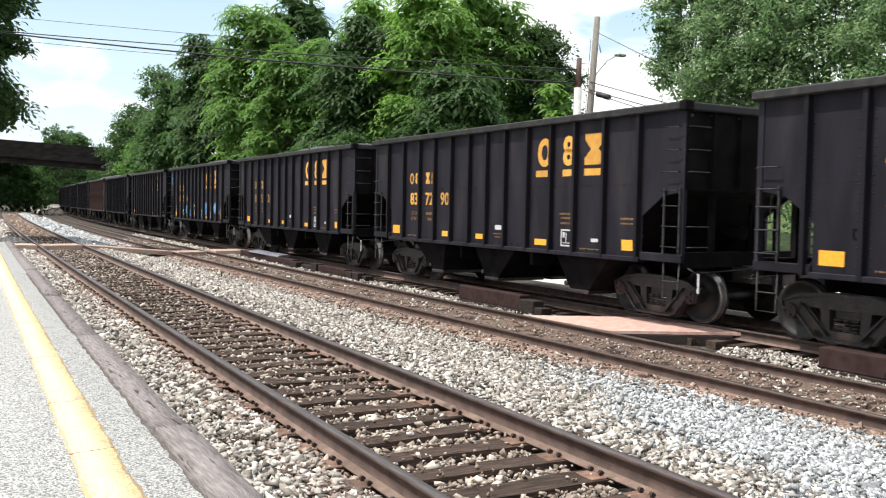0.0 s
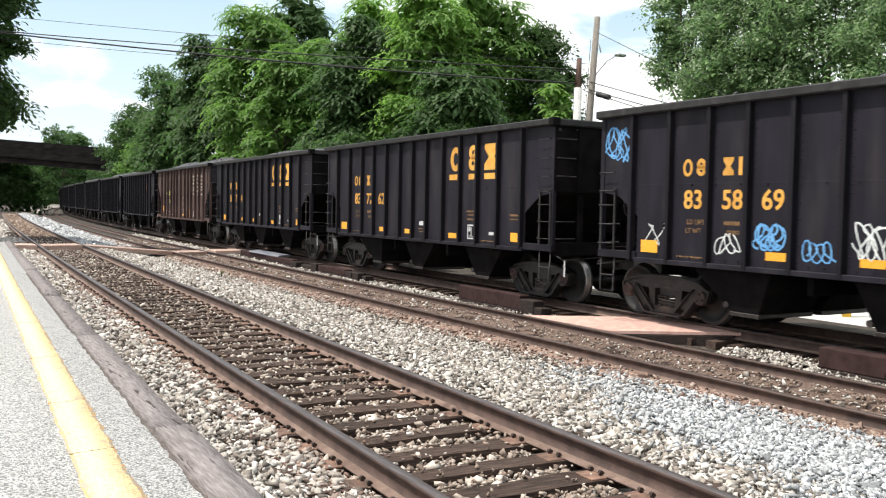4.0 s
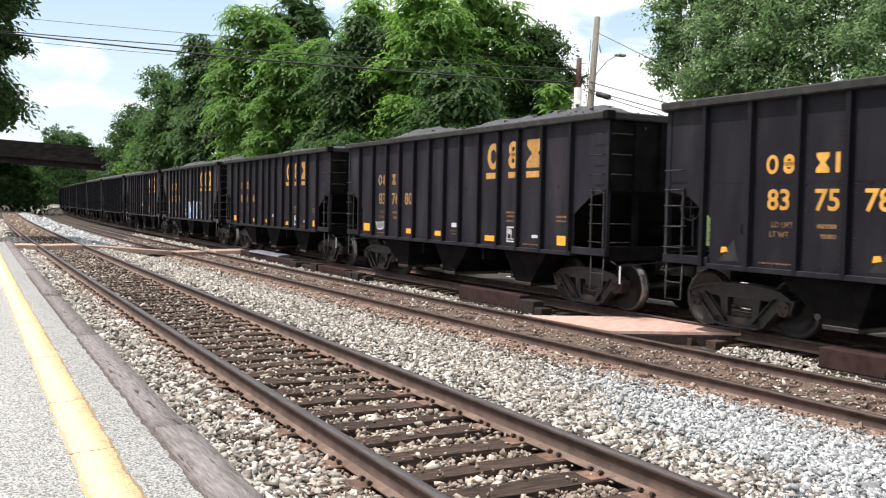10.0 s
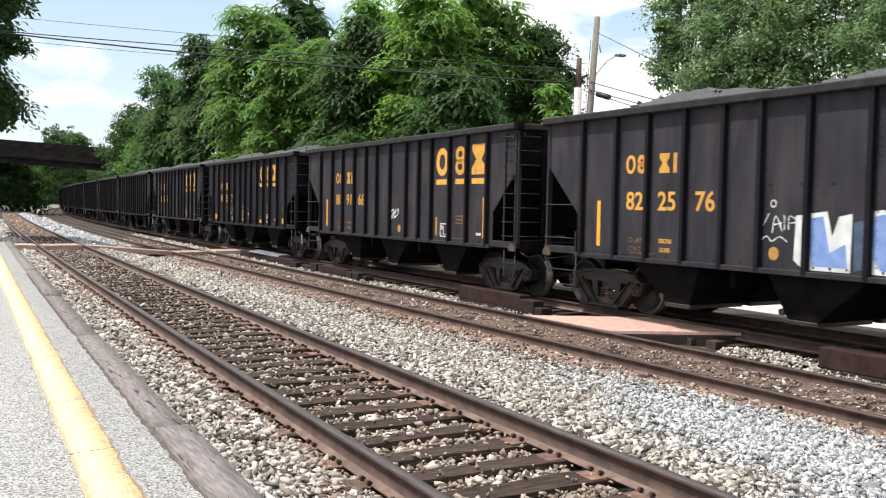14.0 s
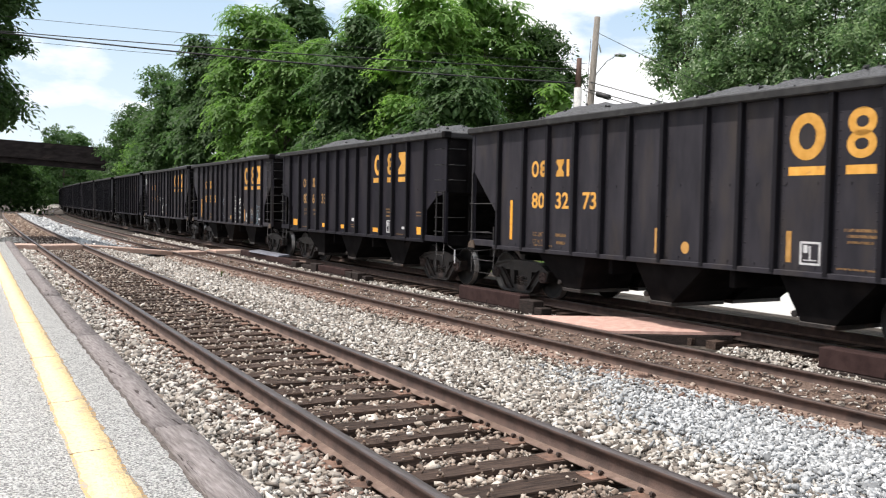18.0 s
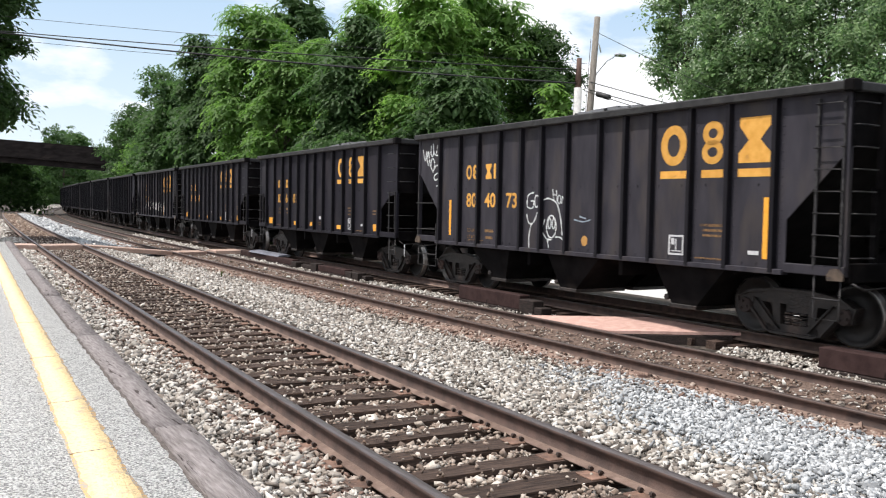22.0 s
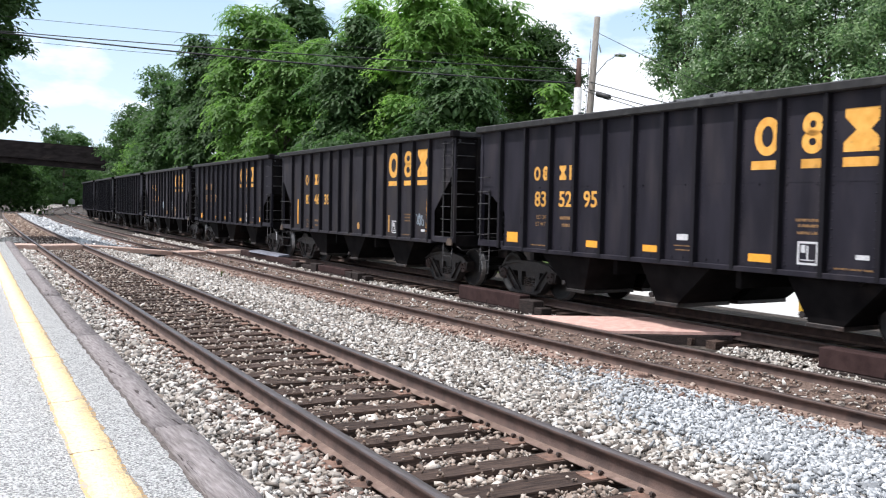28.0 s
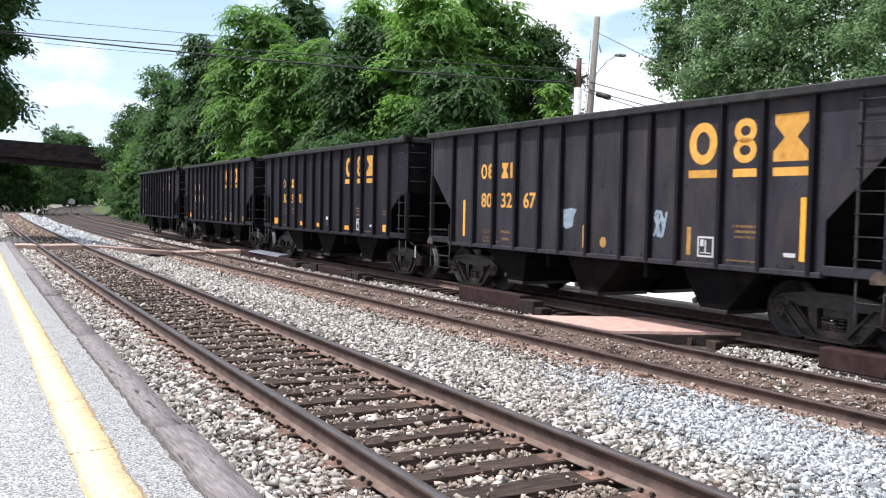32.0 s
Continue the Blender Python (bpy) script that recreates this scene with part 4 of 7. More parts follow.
def bridge_piece(name, t0, t1, s0, s1, z0, z1, z0b, z1b, mat, label=""):
    bm = bmesh.new()
    n = Vector((-d.y, d.x, 0))
    lo, hi = org + d * t0, org + d * t1
    v = [bm.verts.new((p + n * s + Vector((0, 0, z)))) for p, za, zb in ((lo, z0, z1), (hi, z0b, z1b)) for s, z in ((s0, za), (s1, za), (s1, zb), (s0, zb))]
    for q in ((3, 2, 1, 0), (4, 5, 6, 7), (0, 1, 5, 4), (1, 2, 6, 5), (2, 3, 7, 6), (3, 0, 4, 7)):
        bm.faces.new([v[i] for i in q])
    bmesh.ops.recalc_face_normals(bm, faces=bm.faces[:])
    part(name, bm, mat, bridge, label)


bridge_piece("girder", -45, 45, 0, 1.0, 9.8, 10.7, 4.0, 4.9, M_BRIDGE, "long dark girder")
bridge_piece("deck", -45, 45, -0.5, 9.0, 10.7, 11.2, 4.9, 5.4, M_BRIDGE)
bridge_piece("parapet", -45, 45, -0.45, 0.0, 11.2, 13.15, 5.4, 7.35, M_BRIDGE)
bridge_piece("abutment", 24, 45, 0.5, 9.0, -2, 5.35, -2, 4.0, M_BRIDGE)
bridge_piece("abutment", -45, -26, 0.5, 9.0, -2, 9.8, -2, 8.5, M_BRIDGE)

# ---------- street furniture beyond the train ----------
for y in (11.95, 13.05):
    bo = thing("bollard", "yellow steel bollard at the street edge", "bollard", pose(17.6, y, -0.62), group="yellow bollards")
    bm = bmesh.new()
    lathe(bm, [(0.0, 0.095), (0.92, 0.095), (0.97, 0.08), (1.0, 0.04)], 14, "z")
    part("post", bm, M_BOLLARD, bo)

# ---------- trees ----------
def fronds_mesh(name, clumps, count, size, rng, mat):
    """Whorls of drooping compound leaves, leaflet by leaflet, over the clumps (x, y, z, rx, ry, rz) of a crown."""
    cl = np.array(clumps, np.float32)
    wgt = (cl[:, 3] * cl[:, 4] + cl[:, 4] * cl[:, 5] + cl[:, 3] * cl[:, 5])
    inner = count // 8
    per, n_fr = 6, 6
    tufts = max(8, (count - inner) // (per * n_fr))
    ci = rng.choice(len(cl), tufts, p=wgt / wgt.sum())
    dirn = rng.normal(size=(tufts, 3))
    dirn /= np.linalg.norm(dirn, axis=1, keepdims=True)
    dirn[:, 2] = np.where(dirn[:, 2] < -0.35, -dirn[:, 2] * 0.6, dirn[:, 2])
    tc = cl[ci, :3] + dirn * cl[ci, 3:] * rng.uniform(0.66, 1.04, tufts)[:, None]
    axis = dirn * 0.55 + np.array([0, 0, 0.75]) + rng.normal(size=(tufts, 3)) * 0.16
    axis /= np.linalg.norm(axis, axis=1, keepdims=True)
    e1 = np.cross(axis, rng.normal(size=(tufts, 3)))
    e1 /= np.linalg.norm(e1, axis=1, keepdims=True)
    e2 = np.cross(axis, e1)
    reach = (0.60 + 0.50 * rng.random(tufts)) * np.sqrt(cl[ci, 3:].mean(1)) * 0.72
    k = np.arange(tufts * n_fr * per)
    ti, fi, li = k // (n_fr * per), (k // per) % n_fr, k % per
    a = fi * (2 * np.pi / n_fr) + rng.uniform(-0.35, 0.35, tufts * n_fr)[k // per]
    out = e1[ti] * np.cos(a)[:, None] + e2[ti] * np.sin(a)[:, None]
    t = (li + 0.9) / per + rng.uniform(-0.06, 0.06, len(k))
    R = (reach[ti] * rng.uniform(0.7, 1.15, tufts * n_fr)[k // per])[:, None]
    c = tc[ti] + out * R * t[:, None] + axis[ti] * R * (0.30 * t)[:, None]
    c[:, 2] -= R[:, 0] * 0.46 * t * t
    tan = out + axis[ti] * 0.30
    tan[:, 2] -= 0.92 * t
    tan /= np.linalg.norm(tan, axis=1, keepdims=True)
    nrm = axis[ti] * 0.75 + out * (0.45 * t)[:, None] + np.array([0, 0, 0.25]) + rng.normal(size=c.shape) * 0.14
    side = np.cross(tan, nrm)
    side /= np.linalg.norm(side, axis=1, keepdims=True) + 1e-6
    ax = tan * 0.75 + side * np.where(li % 2, 0.62, -0.62)[:, None] + rng.normal(size=c.shape) * 0.14
    ax[:, 2] -= 0.18
    ii = rng.choice(len(cl), inner, p=wgt / wgt.sum())
    dc = rng.normal(size=(inner, 3))
    dc /= np.linalg.norm(dc, axis=1, keepdims=True)
    c = np.concatenate([c, cl[ii, :3] + dc * cl[ii, 3:] * rng.uniform(0.2, 0.72, inner)[:, None]])
    nrm = np.concatenate([nrm, dc + np.array([0, 0, 0.5])])
    ax = np.concatenate([ax, rng.normal(size=(inner, 3))])
    nrm /= np.linalg.norm(nrm, axis=1, keepdims=True)
    ax /= np.linalg.norm(ax, axis=1, keepdims=True)
    sd = np.cross(nrm, ax)
    sd /= np.linalg.norm(sd, axis=1, keepdims=True) + 1e-6
    L = size * rng.uniform(0.75, 1.4, len(c))[:, None]
    L[-inner:] *= 2.4
    v = np.stack([c - ax * L * 0.5, c + sd * L * 0.26 + nrm * L * 0.07, c + ax * L * 0.5, c - sd * L * 0.26 + nrm * L * 0.07], 1)
    b = 4 * np.arange(len(c))[:, None]
    f = np.concatenate([b + np.array([[0, 1, 2]]), b + np.array([[0, 2, 3]])])
    return raw_mesh(name, v.reshape(-1, 3), f, mat)


def leaves_mesh(name, clumps, count, size, rng, mat, droop=0.35):
    """Leaves on twig tufts spread over the clumps (x, y, z, rx, ry, rz) of a crown."""
    cl = np.array(clumps, np.float32)
    wgt = (cl[:, 3] * cl[:, 4] + cl[:, 4] * cl[:, 5] + cl[:, 3] * cl[:, 5])
    tufts = max(12, count // 26)
    ci = rng.choice(len(cl), tufts, p=wgt / wgt.sum())
    dirn = rng.normal(size=(tufts, 3))
    dirn /= np.linalg.norm(dirn, axis=1, keepdims=True)
    dirn[:, 2] = np.where(dirn[:, 2] < -0.35, -dirn[:, 2] * 0.6, dirn[:, 2])
    rad = rng.uniform(0.70, 1.03, tufts)
    tc = cl[ci, :3] + dirn * cl[ci, 3:] * rad[:, None]
    ti = rng.integers(0, tufts, count)
    spread = (0.30 + 0.35 * rng.random(tufts)) * (cl[ci, 3:].mean(1) ** 0.5) * 0.55
    off = np.clip(rng.normal(size=(count, 3)), -1.7, 1.7) * spread[ti][:, None] * np.array([1, 1, 0.55])
    c = tc[ti] + off
    c[:, 2] -= droop * np.linalg.norm(off[:, :2], axis=1)
    nrm = dirn[ti] * 0.65 + (rng.normal(size=(tufts, 3)) * 0.42)[ti] + rng.normal(size=(count, 3)) * 0.16 + np.array([0, 0, 0.66])
    nrm /= np.linalg.norm(nrm, axis=1, keepdims=True)
    ax = off * np.array([1, 1, 0.5]) / (np.linalg.norm(off, axis=1, keepdims=True) + 1e-6) + rng.normal(size=(count, 3)) * 0.34
    ax[:, 2] -= 0.50
    ax /= np.linalg.norm(ax, axis=1, keepdims=True)
    sd = np.cross(nrm, ax)
    sd /= np.linalg.norm(sd, axis=1, keepdims=True) + 1e-6
    L = size * rng.uniform(0.6, 1.35, count)[:, None]
    inner = count // 8
    dc = rng.normal(size=(inner, 3))
    dc /= np.linalg.norm(dc, axis=1, keepdims=True)
    ii = rng.choice(len(cl), inner, p=wgt / wgt.sum())
    c[:inner] = cl[ii, :3] + dc * cl[ii, 3:] * rng.uniform(0.2, 0.72, inner)[:, None]
    L[:inner] *= 2.4
    v = np.stack([c - ax * L * 0.5, c + sd * L * 0.24 + nrm * L * 0.08, c + ax * L * 0.5, c - sd * L * 0.24 + nrm * L * 0.08], 1)
    b = 4 * np.arange(count)[:, None]
    f = np.concatenate([b + np.array([[0, 1, 2]]), b + np.array([[0, 2, 3]])])
    return raw_mesh(name, v.reshape(-1, 3), f, mat)


def tree(x, y, top_z, width, leaves, size, mat, seed, label, crown_from=0.12, lean=(0, 0), clump_n=26, name="tree", category="tree", shape=1.0, group="trees along the railway"):
    rng = np.random.default_rng(seed)
    z = ground_z(x, y)
    height = top_z - z
    ob = thing(name, label, category, pose(x, y, z), group=group)
    bm = bmesh.new()
    top = Vector((lean[0], lean[1], height * 0.72))
    r0 = 0.014 * height + 0.04
    mid = Vector((lean[0] * 0.3, lean[1] * 0.3, height * 0.34))
    rod(bm, (0, 0, -1.0), mid, r0, 9, r0 * 0.72)
    rod(bm, mid, top, r0 * 0.72, 8, r0 * 0.18)
    clumps = []
    for i in range(clump_n):
        t = (i + 0.5) / clump_n
        h = crown_from + (0.93 - crown_from) * t
        prof = math.sin(math.pi * min(1, (0.22 + 0.76 * (h - crown_from) / (1 - crown_from)))) ** 0.7 * shape
        ang = i * 2.39996 + rng.uniform(-0.4, 0.4)
        rr = width * prof * math.sqrt(rng.uniform(0.25, 1.0)) * 0.72
        p = Vector((rr * math.cos(ang) + lean[0] * t, rr * math.sin(ang) + lean[1] * t, height * h))
        s = width * rng.uniform(0.32, 0.50)
        clumps.append((p.x, p.y, p.z, s, s, s * rng.uniform(0.65, 0.95)))
        if i % 2 == 0:
            st = mid.lerp(top, rng.uniform(0.0, 0.8)) if h > 0.3 else Vector((0, 0, height * h * 0.5))
            rod(bm, st, p, r0 * 0.30, 6, r0 * 0.07)
    part("trunk", bm, M_BARK, ob)
    make = fronds_mesh if y < 85 and mat in (M_LEAF, M_LEAF_LIGHT, M_LEAF_DARK_SHADE) and group == "trees along the railway" else leaves_mesh
    part("crown", make("crown", clumps, int(leaves * (1.62 if y < 85 else 1.0)), size * 0.80, rng, mat), None, ob)
    return ob


def weed(x, y, z, h, mat, seed, label):
    """A tuft of blades on the ballast."""
    r = random.Random(seed)
    ob = thing("weed", label, "weed", pose(x, y, z), group="weeds in the ballast")
    for k in range(16):
        a, t, w = r.uniform(0, 6.28), r.uniform(0.1, 0.55), r.uniform(0.008, 0.016)
        hh = h * r.uniform(0.5, 1.0)
        d = Vector((math.cos(a), math.sin(a), 0))
        s = Vector((-d.y, d.x, 0)) * w
        bm = bmesh.new()
        p = [Vector((0, 0, 0)), d * t * hh * 0.35 + Vector((0, 0, hh * 0.6)), d * t * hh + Vector((0, 0, hh))]
        v = [bm.verts.new(q) for q in (p[0] - s, p[0] + s, p[1] + s, p[1] - s, p[2])]
        bm.faces.new(v[:4])
        bm.faces.new((v[3], v[2], v[4]))
        part("blade", bm, mat, ob)
    return ob


M_WEED = material("weed_green", (0.07, 0.10, 0.03), (0.13, 0.16, 0.05), rough=0.7, scale=8)
M_WEED_DRY = material("dry_weed_yellow", (0.22, 0.19, 0.06), (0.34, 0.29, 0.10), rough=0.8, scale=8)
for x, y, z, h, m, s, lb in ((xt("B", 26.5) - 1.75, 26.5, -0.62, 0.28, M_WEED, 1, "small green weed growing in the ballast"), (xt("A", 19.2) - 1.25, 19.2, -0.24, 0.14, M_WEED_DRY, 2, "dry yellowish weed beside the rail"),
                             (xt("A", 20.3) - 1.35, 20.3, -0.24, 0.12, M_WEED_DRY, 3, "dry yellowish weed beside the rail"), (xt("B", 22.0) + 0.3, 22.0, -0.62, 0.12, M_WEED_DRY, 4, "dry weed between the rails")):
    weed(x, y, z, h, m, s, lb)

# the wood along the train's far side, then the trees of the street and the far end
for i, (x, y, top, w, n, s, m, lb, cf) in enumerate((
    (24.6, 109.6, 13.0, 4.0, 12000, 0.40, M_LEAF_DEEP_SHADE, "dark green tree on the railway bank", 0.1),
    (25.6, 122.6, 12.0, 3.6, 9000, 0.42, M_LEAF_DARK_SHADE, "leafy green tree near the bridge", 0.1),
    (22.6, 89.3, 14.7, 3.7, 14000, 0.36, M_LEAF_DARK_SHADE, "tall green tree on the railway bank", 0.1),
    (20.6, 69.2, 14.8, 3.5, 17000, 0.32, M_LEAF_DARK_SHADE, "tall green tree on the railway bank", 0.1),
    (19.6, 54.8, 14.2, 3.8, 22000, 0.28, M_LEAF, "tall leafy green tree on the railway bank", 0.08),
    (24.1, 59.3, 16.6, 2.9, 9000, 0.30, M_LEAF_DARK_SHADE, "tall dark tree with an open top", 0.4),
    (18.9, 48.5, 10.3, 2.8, 16000, 0.26, M_LEAF, "leafy green tree with compound leaves", 0.08),
    (20.4, 66.0, 10.8, 3.0, 13000, 0.30, M_LEAF_DARK_SHADE, "leafy green tree on the bank", 0.08),
    (20.2, 79.0, 9.8, 3.0, 11000, 0.34, M_LEAF_DARK_SHADE, "leafy green tree on the bank", 0.05),
    (22.4, 99.0, 8.2, 2.7, 9000, 0.36, M_LEAF, "leafy green tree on the bank", 0.05),
    (20.0, 39.9, 11.2, 2.7, 16000, 0.25, M_LEAF_DARK_SHADE, "leafy green tree behind the train", 0.08),
    (21.5, 36.6, 11.8, 3.1, 22000, 0.25, M_LEAF_LIGHT, "broad green tree with drooping compound leaves", 0.1),
    (24.8, 36.8, 12.5, 3.0, 17000, 0.25, M_LEAF, "leafy green tree behind the train", 0.1),
    (28.0, 36.5, 11.2, 2.3, 12000, 0.25, M_LEAF_DEEP_SHADE, "dark green tree near the utility poles", 0.1),
    (20.2, 32.2, 7.7, 2.7, 15000, 0.24, M_LEAF_DARK_SHADE, "low spreading green tree behind the train", 0.06),
    (18.6, 39.4, 8.6, 2.5, 14000, 0.25, M_LEAF_DARK_SHADE, "leafy green tree behind the train", 0.06),
    (24.8, 31.4, 7.3, 1.3, 5000, 0.24, M_LEAF_LIGHT, "small bright green tree beside the poles", 0.05),
    (23.0, 57.5, 12.6, 3.8, 14000, 0.28, M_LEAF, "broad green tree on the railway bank", 0.08),
    (22.3, 43.5, 13.0, 3.4, 17000, 0.25, M_LEAF_LIGHT, "tall bright green tree with drooping leaves", 0.08),
    (21.7, 48.3, 11.2, 3.0, 12000, 0.26, M_LEAF, "broad green tree on the railway bank", 0.08),
    (20.4, 76.6, 12.0, 3.6, 9000, 0.32, M_LEAF_DARK_SHADE, "broad green tree on the railway bank", 0.08),
    # two trees added as shade-dark backing for gaps between the crowns
    (31.0, 47.0, 11.8, 4.6, 9000, 0.36, M_LEAF_DEEP_SHADE, "backing tree deep in the wood, coloured in shade", 0.05),
    (28.5, 50.5, 12.5, 4.0, 8000, 0.36, M_LEAF_DEEP_SHADE, "backing tree deep in the wood, coloured in shade", 0.05),
    (26.5, 34.0, 8.6, 1.9, 7000, 0.24, M_LEAF_DEEP_SHADE, "dark green tree near the utility poles", 0.05),
)):
    tree(x, y, top, w, n, s, m, 100 + i, lb, crown_from=cf)
# shrubs in the darkest greens: the shade at the bank's foot as leaf colour
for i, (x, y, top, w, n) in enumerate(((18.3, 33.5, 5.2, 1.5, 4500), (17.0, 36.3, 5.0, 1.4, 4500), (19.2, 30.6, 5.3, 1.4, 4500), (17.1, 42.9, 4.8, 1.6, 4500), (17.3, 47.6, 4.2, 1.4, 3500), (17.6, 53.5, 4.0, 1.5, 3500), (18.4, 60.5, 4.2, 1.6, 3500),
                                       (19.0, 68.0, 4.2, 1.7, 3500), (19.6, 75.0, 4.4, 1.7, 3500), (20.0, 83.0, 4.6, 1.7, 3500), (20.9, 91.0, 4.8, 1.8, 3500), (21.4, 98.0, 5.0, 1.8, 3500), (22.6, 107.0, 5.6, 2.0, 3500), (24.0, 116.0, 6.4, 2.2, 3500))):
    tree(x, y, top, w, n, 0.22 + 0.0015 * y, (M_LEAF_DEEP_SHADE, M_LEAF_DARK_SHADE)[i % 2], 300 + i, "bushy green shrub at the foot of the bank, coloured in shade", crown_from=0.02, clump_n=14, name="shrub", category="shrub", group="shrubs along the railway")
for i, (x, y, top, w, n, s, cf, lb) in enumerate((
    (33.5, 32.0, 14.5, 2.3, 8000, 0.24, 0.52, "tall grey-green tree with loose foliage"),
    (32.5, 27.3, 14.5, 3.2, 22000, 0.22, 0.38, "large dense grey-green tree behind the street"),
    (32.6, 23.4, 13.5, 3.6, 24000, 0.22, 0.1, "large dense grey-green tree behind the street"),
    (32.3, 19.6, 12.5, 3.2, 18000, 0.22, 0.1, "large dense grey-green tree behind the street"),
)):
    tree(x, y, top, w, n, s, M_LEAF_GREY, 400 + i, lb, crown_from=cf, group="trees behind the street", clump_n=34)
tree(1.15, 45.0, 16.5, 4.0, 38000, 0.34, M_LEAF_DEEP_SHADE, 420, "dark tree overhanging the end of the platform", crown_from=0.34)
for i, (x, y, top, w, n, s, m) in enumerate(((14.9, 152.0, 7.2, 6.0, 9000, 0.5, M_LEAF_DEEP_SHADE), (6.2, 151.0, 8.0, 7.0, 9000, 0.5, M_LEAF_DEEP_SHADE), (58.0, 415.0, 24.0, 14.0, 9000, 1.9, M_LEAF_DEEP_SHADE), (40.0, 397.0, 20.0, 14.0, 8000, 1.8, M_LEAF_DEEP_SHADE),
                                             (48.0, 326.0, 25.6, 12.0, 12000, 1.1, M_LEAF_DARK_SHADE), (45.5, 226.0, 12.5, 7.0, 9000, 0.8, M_LEAF_DEEP_SHADE), (20.0, 298.0, 15.0, 12.0, 8000, 1.2, M_LEAF_DEEP_SHADE), (70.0, 445.0, 26.0, 13.0, 9000, 1.9, M_LEAF_DEEP_SHADE), (35.0, 165.0, 9.5, 5.0, 8000, 0.6, M_LEAF_DEEP_SHADE), (29.5, 138.0, 8.0, 3.6, 6000, 0.5, M_LEAF_DARK_SHADE))):
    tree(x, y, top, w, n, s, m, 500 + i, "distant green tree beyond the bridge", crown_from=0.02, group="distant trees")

sign = thing("trackside_sign", "small white board on a post beyond the bridge", "sign", pose(24.9, 160.6, ground_z(24.9, 160.6), 0, 0, -20))
bm = bmesh.new()
top = 1.9 - ground_z(24.9, 160.6)
prism(bm, [(-0.5, top - 0.85), (0.5, top - 0.95), (0.5, top - 0.25), (0.0, top), (-0.5, top - 0.3)], -0.03, 0.03, "y")
part("board", bm, M_POLE_WHITE, sign)
bm = bmesh.new()
rod(bm, (0, 0.06, -0.3), (0, 0.06, top - 0.2), 0.05, 8)
part("post", bm, M_POLE, sign)


# ---------- coal hopper cars ----------
SHEET = 1.555              # half width over the side sheets
STAKES = [1.08, 2.0, 2.86, 3.62, 4.43, 5.26, 6.01, 6.75, 7.57, 8.38, 9.16, 10.03, 10.94]
STAKES_OLD = [1.2, 2.08, 2.88, 3.78, 4.46, 5.16, 6.12, 6.96, 7.68, 8.5, 9.36, 10.18, 11.12]
STAKES_BROWN = [1.2, 2.08, 2.88, 3.78, 4.46, 5.16, 6.12, 7.05, 7.74, 8.46, 9.35, 10.11, 11.0]
MID = 5.91                 # the markings are set out from the front end of the shorter type


def side_outline(half, old):
    e = half
    lo, f = 1.06, half - 1.0
    if old:
        cut = [(f, lo), (f, 1.82), (e - 0.02, 2.78), (e, 2.80)]
    else:
        cut = [(f, lo), (f, 1.82), (e - 0.50, 2.16), (e - 0.14, 2.22), (e, 2.22)]
    right = cut + [(e, 3.60)]
    return right + [(-y, z) for y, z in right[::-1]]


def wheelset_mesh():
    bm = bmesh.new()
    prof = [(0.675, 0.09), (0.675, 0.478), (0.695, 0.485), (0.712, 0.462), (0.722, 0.457), (0.812, 0.451), (0.822, 0.440), (0.822, 0.40), (0.79, 0.375), (0.772, 0.25), (0.785, 0.14), (0.81, 0.12), (0.81, 0.075)]
    mt = [0, 0, 0, 1, 1, 1, 0, 0, 0, 0, 0, 0]
    lathe(bm, prof, 28, "x", mats=mt)
    lathe(bm, [(-a, r) for a, r in prof[::-1]], 28, "x", mats=mt[::-1])
    rod(bm, (-0.98, 0, 0), (0.98, 0, 0), 0.085, 12)
    for s in (-1, 1):
        rod(bm, (s * 0.95, 0, 0), (s * 1.10, 0, 0), 0.125, 14, 0.115, mat=2)
        for k in range(3):
            a = k * 2.094
            rod(bm, (s * 1.10, 0.065 * math.cos(a), 0.065 * math.sin(a)), (s * 1.125, 0.065 * math.cos(a), 0.065 * math.sin(a)), 0.02, 6, mat=2)
    return mesh_of(bm, "wheelset", [M_WHEEL, M_TREAD, M_CAP])


